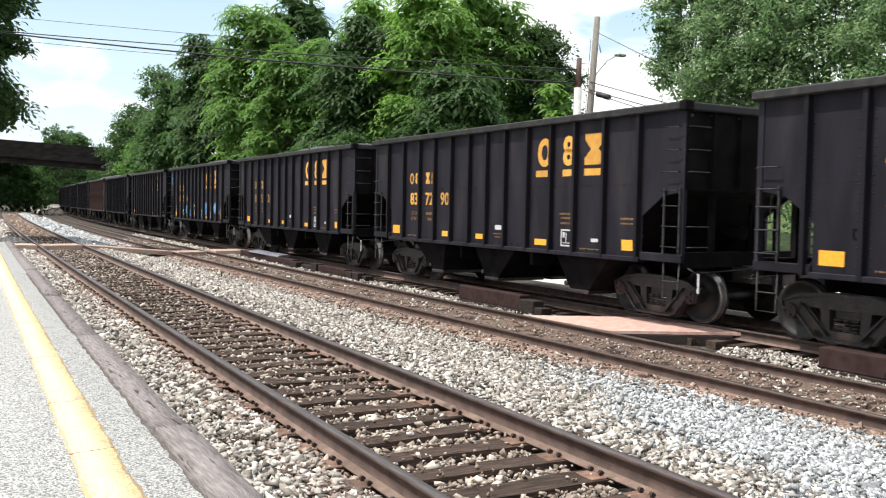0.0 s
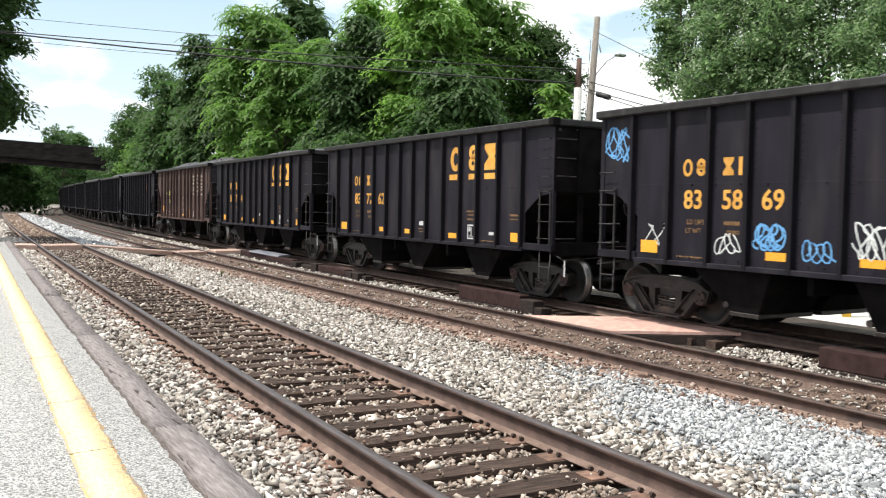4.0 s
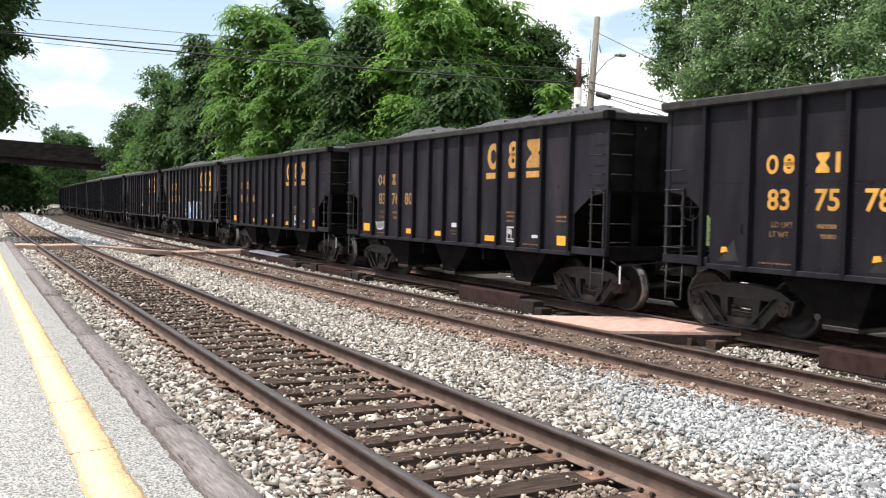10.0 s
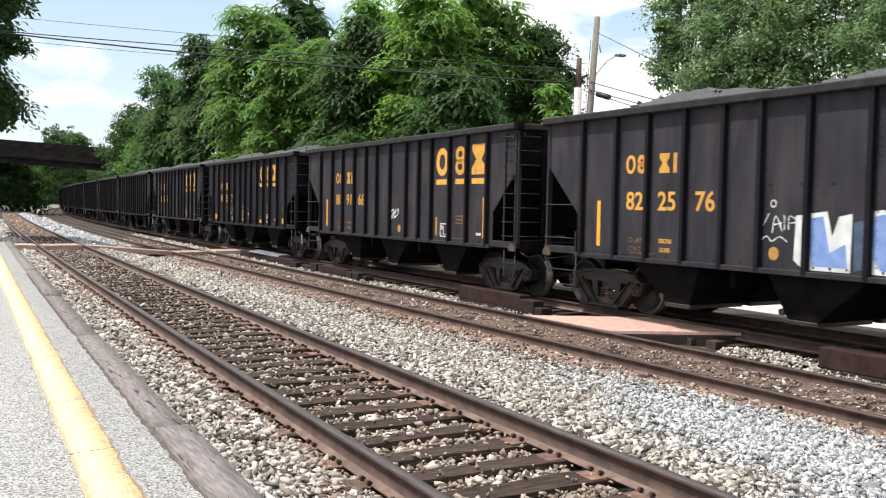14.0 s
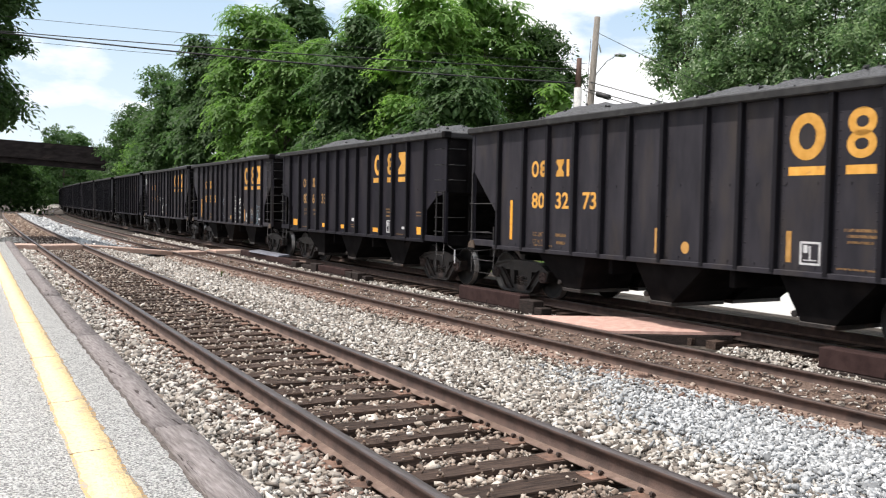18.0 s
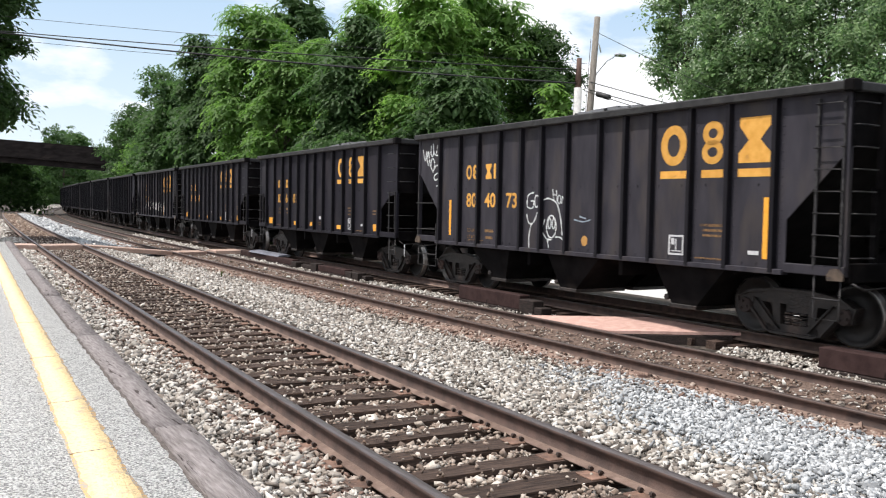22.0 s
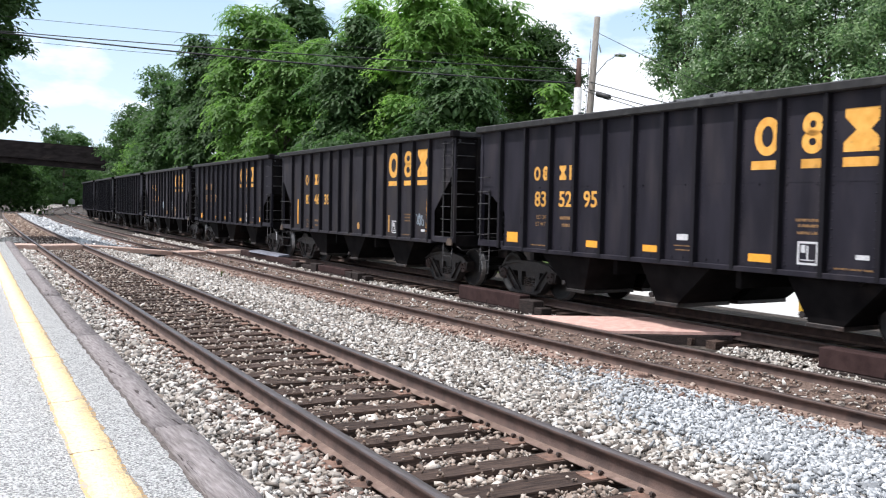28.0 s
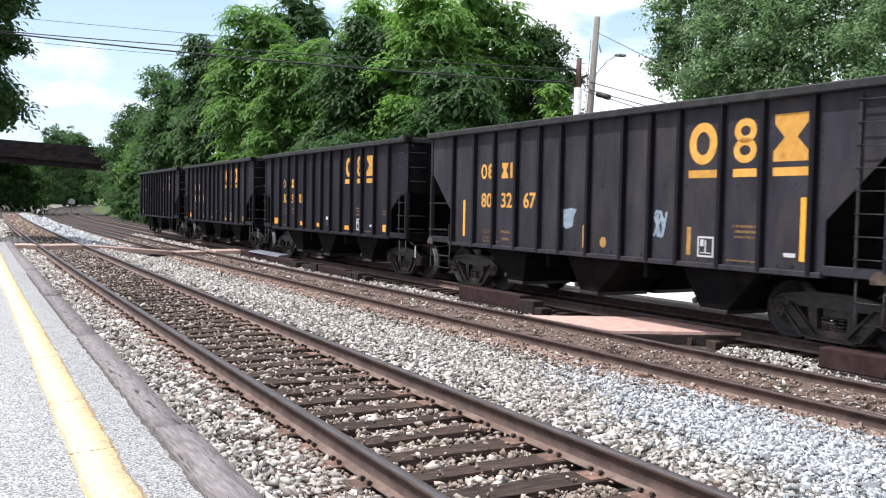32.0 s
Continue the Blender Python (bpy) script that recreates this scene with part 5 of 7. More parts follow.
def side_frame_mesh(s):
    bm = bmesh.new()
    x0, x1 = sorted((s * 0.89, s * 1.03))
    prism(bm, [(-1.00, 0.48), (-1.05, 0.59), (-0.82, 0.71), (-0.35, 0.78), (0.35, 0.78), (0.82, 0.71), (1.05, 0.59), (1.00, 0.48), (0.68, 0.545), (-0.68, 0.545)], x0, x1)
    for g in (-1, 1):
        prism(bm, [(g * 0.97, 0.585), (g * 0.66, 0.60), (g * 0.22, 0.17), (g * 0.50, 0.10)], x0, x1)
        prism(bm, [(g * 0.42, 0.60), (g * 0.26, 0.60), (g * 0.24, 0.17), (g * 0.36, 0.17)], x0 + 0.01, x1 - 0.01)
        prism(bm, [(g * 1.09, 0.60), (g * 0.74, 0.61), (g * 0.78, 0.37), (g * 1.03, 0.37)], x0 - 0.01, x1 + 0.01)
    prism(bm, [(-0.52, 0.22), (-0.38, 0.07), (0.38, 0.07), (0.52, 0.22), (0.28, 0.235), (-0.28, 0.235)], x0, x1)
    # proud flanges round the cast web
    lip0, lip1 = (x1, x1 + 0.045) if s > 0 else (x0 - 0.045, x0)
    prism(bm, [(-1.05, 0.585), (-0.83, 0.705), (-0.36, 0.775), (0.36, 0.775), (0.83, 0.705), (1.05, 0.585), (0.82, 0.665), (0.35, 0.735), (-0.35, 0.735), (-0.82, 0.665)], lip0, lip1)
    for g in (-1, 1):
        prism(bm, [(g * 0.70, 0.595), (g * 0.65, 0.555), (g * 0.24, 0.155), (g * 0.29, 0.150)], lip0, lip1)
        prism(bm, [(g * 0.94, 0.58), (g * 0.90, 0.58), (g * 0.45, 0.12), (g * 0.50, 0.115)], lip0, lip1)
        prism(bm, [(g * 1.08, 0.59), (g * 1.04, 0.60), (g * 0.99, 0.375), (g * 1.02, 0.375)], lip0, lip1)
    prism(bm, [(-0.46, 0.13), (-0.38, 0.075), (0.38, 0.075), (0.46, 0.13), (0.36, 0.115), (-0.36, 0.115)], lip0, lip1)
    return mesh_of(bm, "side_frame", M_TRUCK)


WHEELSET = wheelset_mesh()
FRAMES = [side_frame_mesh(-1), side_frame_mesh(1)]
bm = bmesh.new()
prism(bm, [(-0.95, 0.42), (0.95, 0.42), (0.95, 0.56), (0.5, 0.70), (-0.5, 0.70), (-0.95, 0.56)], -0.20, 0.20, "y")
for s in (-1, 1):
    for g in (-0.14, 0.0, 0.14):
        for z in (0.24, 0.29, 0.34, 0.39):
            rod(bm, (s * 0.96, g, z), (s * 0.96, g, z + 0.03), 0.062, 8)
    for g in (-0.44, 0.44):
        box(bm, s * 0.60 - 0.1, s * 0.60 + 0.1, g - 0.03, g + 0.03, 0.30, 0.52)
BOLSTER = mesh_of(bm, "bogie", M_TRUCK)

def stake_mesh(s):
    bm = bmesh.new()
    prism(bm, [(-0.046, 0.0), (-0.036, 0.092), (0.036, 0.092), (0.046, 0.0)], 1.05, 3.575, "z")
    for v in bm.verts:
        v.co = Vector((s * (SHEET + v.co.y), v.co.x, v.co.z))
    bmesh.ops.recalc_face_normals(bm, faces=bm.faces[:])
    return bm


def hopper_car(half, old, paint):
    """A three-bay open hopper car, its front end towards -y, on the rail heads."""
    car = thing("hopper_car", "", "hopper car", group="cars of the coal train")
    e = half
    stakes = STAKES_BROWN if paint is M_BROWN else (STAKES_OLD if old else STAKES)
    for s in (-1, 1):
        bm = bmesh.new()
        x0, x1 = sorted((s * (SHEET - 0.02), s * SHEET))
        prism(bm, side_outline(half, old), x0, x1)
        part("side_sheet", bm, paint, car)
        me = mesh_of(stake_mesh(s), "side_stake", paint if paint is M_BROWN else M_STAKE_SHADE)
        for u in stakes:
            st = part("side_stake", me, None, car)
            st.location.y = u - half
        bm = boxes((*sorted((s * 1.47, s * 1.635)), -e + 1.0, e - 1.0, 1.02, 1.10), bevel=0.008)
        part("side_sill", bm, paint, car)
        bm = boxes((*sorted((s * 1.49, s * 1.685)), -e - 0.06, e + 0.06, 3.565, 3.70), bevel=0.02)
        part("top_chord", bm, M_RIM, car, "dusty steel top chord")
        bm = bmesh.new()
        for i in range(2, 38):
            y = -e + 1.0 + (2 * e - 2.0) * i / 39
            for z in ((1.16,) if i % 2 else (1.16, 2.34)):
                box(bm, *sorted((s * (SHEET - 0.002), s * (SHEET + 0.014))), y - 0.014, y + 0.014, z - 0.014, z + 0.014)
        tagged(part("riveted_seam", bm, paint, car), kind="stuff")
        bm = bmesh.new()
        for u in stakes:
            for d in ((0.105,) if s > 0 else (-0.105, 0.105)):
                for k in range(19):
                    y, z = u - half + d, 1.22 + 0.122 * k
                    v = [bm.verts.new((s * (SHEET - 0.001), y + a, z + b)) for a, b in ((-0.013, -0.013), (0.013, -0.013), (0.013, 0.013), (-0.013, 0.013))]
                    t = bm.verts.new((s * (SHEET + 0.015), y, z))
                    for i in range(4):
                        bm.faces.new((v[i], v[(i + 1) % 4], t))
        tagged(part("rivet_column", bm, paint, car), kind="stuff")
        if not old:
            bm = boxes((*sorted((s * (SHEET - 0.002), s * (SHEET + 0.003))), -e + 1.02, e - 1.02, 2.355, 2.375))
            part("sheet_seam", bm, paint, car)
    for g in (-1, 1):
        bm = boxes((-1.60, 1.60, *sorted((g * (e - 0.05), g * (e + 0.10))), 3.555, 3.69), bevel=0.02)
        part("end_chord", bm, M_RIM, car)
        slope = [(e, 2.82), (e - 1.0, 1.85), (e - 1.95, 0.95)] if old else [(e, 2.26), (e - 0.5, 2.19), (e - 1.0, 1.85), (e - 2.3, 0.95)]
        under = [(e, 3.57)] + slope
        bm = bmesh.new()
        prism(bm, [(g * y, z) for y, z in under] + [(g * (y - 0.02), z + (0.03 if k else 0.0)) for k, (y, z) in list(enumerate(under))[::-1]], -SHEET + 0.02, SHEET - 0.02)
        # ends take darker paint than the sides: shade put into the colour
        part("end_sheet", bm, M_SHADE_BLACK if paint is not M_BROWN else M_BLACK_OLD, car)
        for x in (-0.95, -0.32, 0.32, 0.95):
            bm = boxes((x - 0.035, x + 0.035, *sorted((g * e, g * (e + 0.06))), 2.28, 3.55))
            part("end_rib", bm, M_SHADE_BLACK if paint is not M_BROWN else M_BLACK_OLD, car)
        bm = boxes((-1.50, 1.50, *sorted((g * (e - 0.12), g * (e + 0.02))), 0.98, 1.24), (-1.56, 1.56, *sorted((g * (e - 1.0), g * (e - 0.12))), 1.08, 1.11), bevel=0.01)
        part("end_sill", bm, M_SHADE_BLACK, car)
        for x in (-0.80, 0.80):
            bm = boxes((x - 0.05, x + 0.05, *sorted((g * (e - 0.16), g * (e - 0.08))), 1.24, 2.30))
            part("end_brace", bm, M_SHADE_BLACK, car)
        for s in (-1, 1):
            bm = boxes((*sorted((s * 1.50, s * 1.60)), *sorted((g * (e - 1.0), g * e)), 1.06, 1.20), bevel=0.01)
            part("corner_sill", bm, paint, car)
            bm = boxes((*sorted((s * 1.50, s * 1.57)), *sorted((g * (e - 0.10), g * e)), 1.20, 3.57))
            part("corner_post", bm, paint, car)
            if g < 0:
                bm = boxes((*sorted((s * 1.50, s * 1.695)), -e - 0.11, -e + 0.05, 3.550, 3.712), bevel=0.015)
                part("corner_gusset", bm, M_SHADE_BLACK, car, "dark corner casting of the top chord")
            # ladder at each corner
            full = old and g < 0
            top = 3.5 if full else (2.3 if not old else 2.7)
            wide = 0.42 if full else (0.92 if old else 0.36)
            y0, y1 = g * (e - 0.07), g * (e - 0.07 - wide)
            bm = boxes((*sorted((s * 1.575, s * 1.60)), *sorted((y1 - 0.018, y1 + 0.018)), 1.14, top if full or not old else 1.5), (*sorted((s * 1.575, s * 1.60)), *sorted((y0 - 0.018, y0 + 0.018)), 1.14, top))
            lad = part("ladder", bm, M_IRON, car, "steel ladder with bent rungs")
            zs = [1.32 + 0.30 * i for i in range(8)] if full else ([1.36, 2.0] if old else [1.32, 1.66, 2.0, 2.26] + ([2.56, 2.92, 3.30] if g < 0 else [2.58]))
            for z in zs:
                part("rung", chain([(s * 1.59, y0, z), (s * 1.65, y0, z), (s * 1.65, y1, z), (s * 1.59, y1, z)], 0.011, 5), M_IRON, lad)
            for z in zs[::1]:
                if old or z > 2.4 or z < 1.9:
                    part("end_grab", chain([(s * 1.50, g * (e + 0.005), z), (s * 1.50, g * (e + 0.075), z), (s * 1.08, g * (e + 0.075), z), (s * 1.08, g * (e + 0.005), z)], 0.011, 5), M_IRON, lad)
            part("step_stirrup", chain([(s * 1.56, y0, 1.10), (s * 1.58, y0, 0.46), (s * 1.58, y1, 0.46), (s * 1.56, y1, 1.10)], 0.014, 5), M_IRON, car)
            part("step_tread", chain([(s * 1.58, y0, 0.74), (s * 1.58, y1, 0.74)], 0.013, 5), M_IRON, car)
            if not old and g < 0:
                part("white_tag", boxes((*sorted((s * 1.435, s * 1.45)), y0 - 0.34, y0 - 0.305, 0.58, 0.90)), M_WHITE, car, "white tag hanging on the uncoupling lever")
            if old:
                bm = bmesh.new()
                prism(bm, [(g * (e - 0.24), 1.00), (g * (e - 0.25), 1.08), (g * (e - 0.18), 1.17), (g * (e - 0.08), 1.17), (g * (e + 0.01), 1.09), (g * (e + 0.01), 1.01)], *sorted((s * 1.60, s * 1.63)))
                part("jacking_pad", bm, M_LUG, car, "worn tan jacking lug")
        # coupler, draft gear, brake hose, uncoupling lever
        bm = bmesh.new()
        box(bm, -0.18, 0.18, *sorted((g * (e - 0.3), g * (e + 0.22))), 0.70, 1.0)
        box(bm, -0.07, 0.07, *sorted((g * (e + 0.2), g * (e + 0.45))), 0.76, 0.93)
        prism(bm, [(-0.15, g * (e + 0.38)), (0.02, g * (e + 0.36)), (0.15, g * (e + 0.50)), (0.13, g * (e + 0.66)), (0.02, g * (e + 0.56)), (-0.06, g * (e + 0.68)), (-0.15, g * (e + 0.62))], 0.72, 1.0, "z")
        part("coupler", bm, M_TRUCK, car)
        part("brake_hose", chain([(0.3, g * (e + 0.1), 0.85), (0.34, g * (e + 0.25), 0.62), (0.25, g * (e + 0.45), 0.40), (0.1, g * (e + 0.62), 0.36)], 0.025, 6), M_WIRE, car)
        part("uncoupling_lever", chain([(-1.5, g * (e + 0.06), 0.98), (-1.44, g * (e + 0.2), 0.90), (-0.4, g * (e + 0.26), 0.96), (-0.05, g * (e + 0.35), 1.05)], 0.013, 5), M_IRON, car)
    # brake gear on the front platform
    bm = bmesh.new()
    rod(bm, (0.55, -e + 0.5, 1.11), (0.55, -e + 0.5, 2.05), 0.03, 8)
    rod(bm, (0.30, -e + 0.42, 1.55), (0.30, -e + 0.95, 1.55), 0.14, 12)
    part("brake_cylinder", bm, M_SHADE_BLACK, car)
    bm = bmesh.new()
    for k in range(16):
        a, b = 2 * math.pi * k / 16, 2 * math.pi * (k + 1) / 16
        rod(bm, (0.55 + 0.26 * math.cos(a), -e + 0.06, 2.0 + 0.26 * math.sin(a)), (0.55 + 0.26 * math.cos(b), -e + 0.06, 2.0 + 0.26 * math.sin(b)), 0.014, 5)
        if k % 4 == 0:
            rod(bm, (0.55, -e + 0.06, 2.0), (0.55 + 0.26 * math.cos(a), -e + 0.06, 2.0 + 0.26 * math.sin(a)), 0.010, 5)
    part("brake_wheel", bm, M_IRON, car)
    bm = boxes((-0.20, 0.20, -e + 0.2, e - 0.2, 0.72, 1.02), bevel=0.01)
    part("centre_sill", bm, M_SHADE_BLACK, car)
    # three hopper bays, coloured dark for shade, with sloped sheets and gates
    for t0, t1, b0, b1 in ((-4.04, -2.36, -3.22, -2.68), (-1.00, 0.74, -0.05, 0.43), (2.05, 3.72, 2.42, 2.92)):
        for k in (-1, 1):
            bm = bmesh.new()
            v = [bm.verts.new((k * x, y, z)) for z, xi, xo, y0, y1 in ((1.08, 0.20, 1.50, t0, t1), (0.34, 0.12, 1.34, b0, b1)) for x, y in ((xi, y0), (xo, y0), (xo, y1), (xi, y1))]
            for q in ((0, 1, 5, 4), (1, 2, 6, 5), (2, 3, 7, 6), (3, 0, 4, 7), (4, 5, 6, 7), (3, 2, 1, 0)):
                bm.faces.new([v[i] for i in q])
            bmesh.ops.recalc_face_normals(bm, faces=bm.faces[:])
            bay = part("hopper_bay", bm, M_SHADE_BLACK, car)
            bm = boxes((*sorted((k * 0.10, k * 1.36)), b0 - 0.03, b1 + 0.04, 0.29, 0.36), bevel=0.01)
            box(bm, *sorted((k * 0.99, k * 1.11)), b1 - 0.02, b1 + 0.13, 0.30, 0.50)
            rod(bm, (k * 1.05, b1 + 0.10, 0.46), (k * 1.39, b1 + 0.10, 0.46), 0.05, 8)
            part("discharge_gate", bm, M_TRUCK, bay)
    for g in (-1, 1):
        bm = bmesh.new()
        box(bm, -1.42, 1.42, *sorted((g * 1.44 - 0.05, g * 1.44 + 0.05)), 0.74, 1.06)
        part("cross_ridge", bm, M_SHADE_BLACK, car)
    # bogies with their wheelsets
    for g in (-1, 1):
        bg = part("bogie", BOLSTER, None, car)
        bg.location.y = g * (e - (1.24 if old else 1.17))
        for f in FRAMES:
            part("side_frame", f, None, bg, "cast steel side frame")
        for w in (-1, 1):
            ws = part("wheelset", WHEELSET, None, bg)
            ws.location = (0, w * 0.889, 0.457)
    return car


CARS = {}
for key, (half, old, paint) in {"new": (5.91, False, M_BLACK), "old": (6.14, True, M_BLACK_OLD), "brown": (6.14, True, M_BROWN)}.items():
    CARS[key] = hopper_car(half, old, paint)


# ---------- markings on the side that faces the platform ----------
def flat(outline, thick=0.004):
    """A painted shape on the side sheet: outline in (u, z), u from the front end."""
    bm = bmesh.new()
    prism(bm, [(u - MID, z) for u, z in outline], -SHEET - thick, -SHEET - 0.0005)
    return bm


def rect(u0, u1, z0, z1):
    return [(u0, z0), (u1, z0), (u1, z1), (u0, z1)]


def ring_shape(u0, u1, z0, z1, w):
    """A closed oval band."""
    bm = bmesh.new()
    cu, cz, ru, rz = (u0 + u1) / 2 - MID, (z0 + z1) / 2, (u1 - u0) / 2, (z1 - z0) / 2
    n = 28
    loops = []
    for x, k in ((-SHEET - 0.004, 0), (-SHEET - 0.004, w), (-SHEET - 0.0005, w), (-SHEET - 0.0005, 0)):
        loops.append([bm.verts.new((x, cu + (ru - k) * math.cos(2 * math.pi * i / n), cz + (rz - k) * math.sin(2 * math.pi * i / n))) for i in range(n)])
    for a, b in zip(loops, loops[1:] + loops[:1]):
        for i in range(n):
            bm.faces.new((a[i], a[(i + 1) % n], b[(i + 1) % n], b[i]))
    bmesh.ops.recalc_face_normals(bm, faces=bm.faces[:])
    return bm


def stacked_shape(u0, u1, z0, z1):
    """Two small oval bands, one over the other."""
    zm = (z0 + z1) / 2
    bm = ring_shape(u0 + 0.02 * (u1 - u0), u1 - 0.02 * (u1 - u0), zm - 0.045, z1, min(0.115, (u1 - u0) * 0.33))
    b2 = ring_shape(u0, u1, z0, zm + 0.045, min(0.115, (u1 - u0) * 0.33))
    me = bpy.data.meshes.new("tmp")
    b2.to_mesh(me)
    b2.free()
    bm.from_mesh(me)
    bpy.data.meshes.remove(me)
    return bm


def hourglass_shape(u0, u1, z0, z1):
    w, zm, h = u1 - u0, (z0 + z1) / 2, z1 - z0
    return flat([(u0, z0), (u1, z0), (u1, z0 + 0.22 * h), (u0 + 0.68 * w, zm), (u1 - 0.02 * w, z1 - 0.2 * h), (u1 - 0.02 * w, z1), (u0 + 0.02 * w, z1), (u0 + 0.02 * w, z1 - 0.2 * h), (u0 + 0.32 * w, zm), (u0, z0 + 0.22 * h)])


def words(text, u, z, size, name="lettering"):
    """Stencilled characters on the side; u and z give the middle of the line."""
    cu = bpy.data.curves.new("text", "FONT")
    cu.body, cu.size, cu.align_x, cu.align_y, cu.extrude = text, size, "CENTER", "CENTER", 0.0015
    cu.resolution_u, cu.offset = 3, 0.018 * size
    ob = bpy.data.objects.new("text", cu)
    me = bpy.data.meshes.new_from_object(ob)
    bpy.data.objects.remove(ob)
    me.transform(Matrix(((0, 0, -1, -SHEET - 0.003), (-1, 0, 0, u - MID), (0, 1, 0, z), (0, 0, 0, 1))))
    return me


def scribble(u0, u1, z0, z1, seed, width=0.022, turns=7):
    """A looping painted stroke."""
    r = random.Random(seed)
    bm = bmesh.new()
    pts = []
    f1, f2, p1, p2 = r.uniform(1.6, 2.6), r.uniform(2.4, 3.6), r.uniform(0, 6), r.uniform(0, 6)
    n = turns * 9
    for i in range(n):
        t = i / (n - 1)
        a = t * turns * 2 * math.pi / 2.2
        u = (0.12 + 0.76 * t) + 0.16 * math.sin(f1 * a + p1)
        z = 0.5 + 0.40 * math.sin(f2 * a * 0.5 + p2) + 0.10 * math.sin(a * 3.1)
        pts.append(Vector((u0 + (u1 - u0) * min(max(u, 0), 1), z0 + (z1 - z0) * min(max(z, 0), 1))))
    rows = []
    for i, p in enumerate(pts):
        d = pts[min(i + 1, n - 1)] - pts[max(i - 1, 0)]
        m = Vector((-d.y, d.x)).normalized() * width / 2 if d.length > 1e-5 else Vector((0, width / 2))
        x = -SHEET - 0.003 - 0.0015 * (i % 5) / 5
        rows.append([bm.verts.new((x, (p + s * m).x - MID, (p + s * m).y)) for s in (-1, 1)])
    for a, b in zip(rows, rows[1:]):
        bm.faces.new((a[0], a[1], b[1], b[0]))
    return bm


def put(name, shape, mat, car, label=""):
    me = shape if isinstance(shape, bpy.types.Mesh) else mesh_of(shape, name, mat)
    if isinstance(shape, bpy.types.Mesh) and not me.materials:
        me.materials.append(mat)
    ob = part(name, me, None, car, label)
    back = sum(v.co.y for v in me.vertices) / len(me.vertices) > 2.0
    ob.location.y = -0.11 if car is CARS["brown"] else ((-0.26 if back else -0.17) if car in old_cars else 0.0)
    return ob


SHAPES = {}


def shared(key, make, mat):
    """The same painted shape on many cars shares one mesh."""
    if (key, mat.name) not in SHAPES:
        s = make()
        me = s if isinstance(s, bpy.types.Mesh) else mesh_of(s, key, mat)
        if not me.materials:
            me.materials.append(mat)
        SHAPES[(key, mat.name)] = me
    return SHAPES[(key, mat.name)]


def emblem(car, mat, old):
    """Three big plain shapes over bars, in place of the railway's emblem."""
    if old:
        for n, mk in (("ring_mark", lambda: ring_shape(2.95, 3.54, 2.66, 3.33, 0.15)), ("stacked_mark", lambda: stacked_shape(2.17, 2.61, 2.66, 3.34)), ("hourglass_mark", lambda: hourglass_shape(1.26, 1.86, 2.66, 3.345))):
            put(n, shared("o_" + n, mk, mat), mat, car)
        for u0, u1 in ((2.94, 3.54), (2.16, 2.61), (1.25, 1.86)):
            put("bar_mark", shared("obar%d" % (u0 * 10), lambda: flat(rect(u0, u1, 2.45, 2.575)), mat), mat, car)
        return
    items = [("ring_mark", lambda: ring_shape(3.66, 4.13, 2.75, 3.32, 0.13)), ("stacked_mark", lambda: stacked_shape(2.94, 3.29, 2.75, 3.33)), ("hourglass_mark", lambda: hourglass_shape(2.03, 2.62, 2.75, 3.33))]
    for n, mk in items:
        put(n, shared(n, mk, mat), mat, car)
    for u0, u1 in ((3.66, 4.18), (2.94, 3.29), (2.02, 2.62)):
        put("bar_mark", shared("bar%d" % (u0 * 10), lambda: flat(rect(u0, u1, 2.55, 2.68)), mat), mat, car)


def small_emblem(car, mat, old):
    if old:
        for n, mk in (("ring_mark", lambda: ring_shape(9.74, 9.98, 2.55, 2.88, 0.055)), ("stacked_mark", lambda: stacked_shape(9.48, 9.69, 2.55, 2.88)),
                      ("hourglass_mark", lambda: hourglass_shape(8.91, 9.15, 2.55, 2.88)), ("bar_mark", lambda: flat(rect(8.74, 8.82, 2.55, 2.88)))):
            put(n, shared("so_" + n, mk, mat), mat, car)
        return
    for n, mk in (("ring_mark", lambda: ring_shape(9.55, 9.76, 2.48, 2.76, 0.05)), ("stacked_mark", lambda: stacked_shape(9.27, 9.46, 2.48, 2.76)),
                  ("hourglass_mark", lambda: hourglass_shape(8.70, 8.91, 2.48, 2.76)), ("bar_mark", lambda: flat(rect(8.53, 8.60, 2.48, 2.76)))):
        put(n, shared("s_" + n, mk, mat), mat, car)


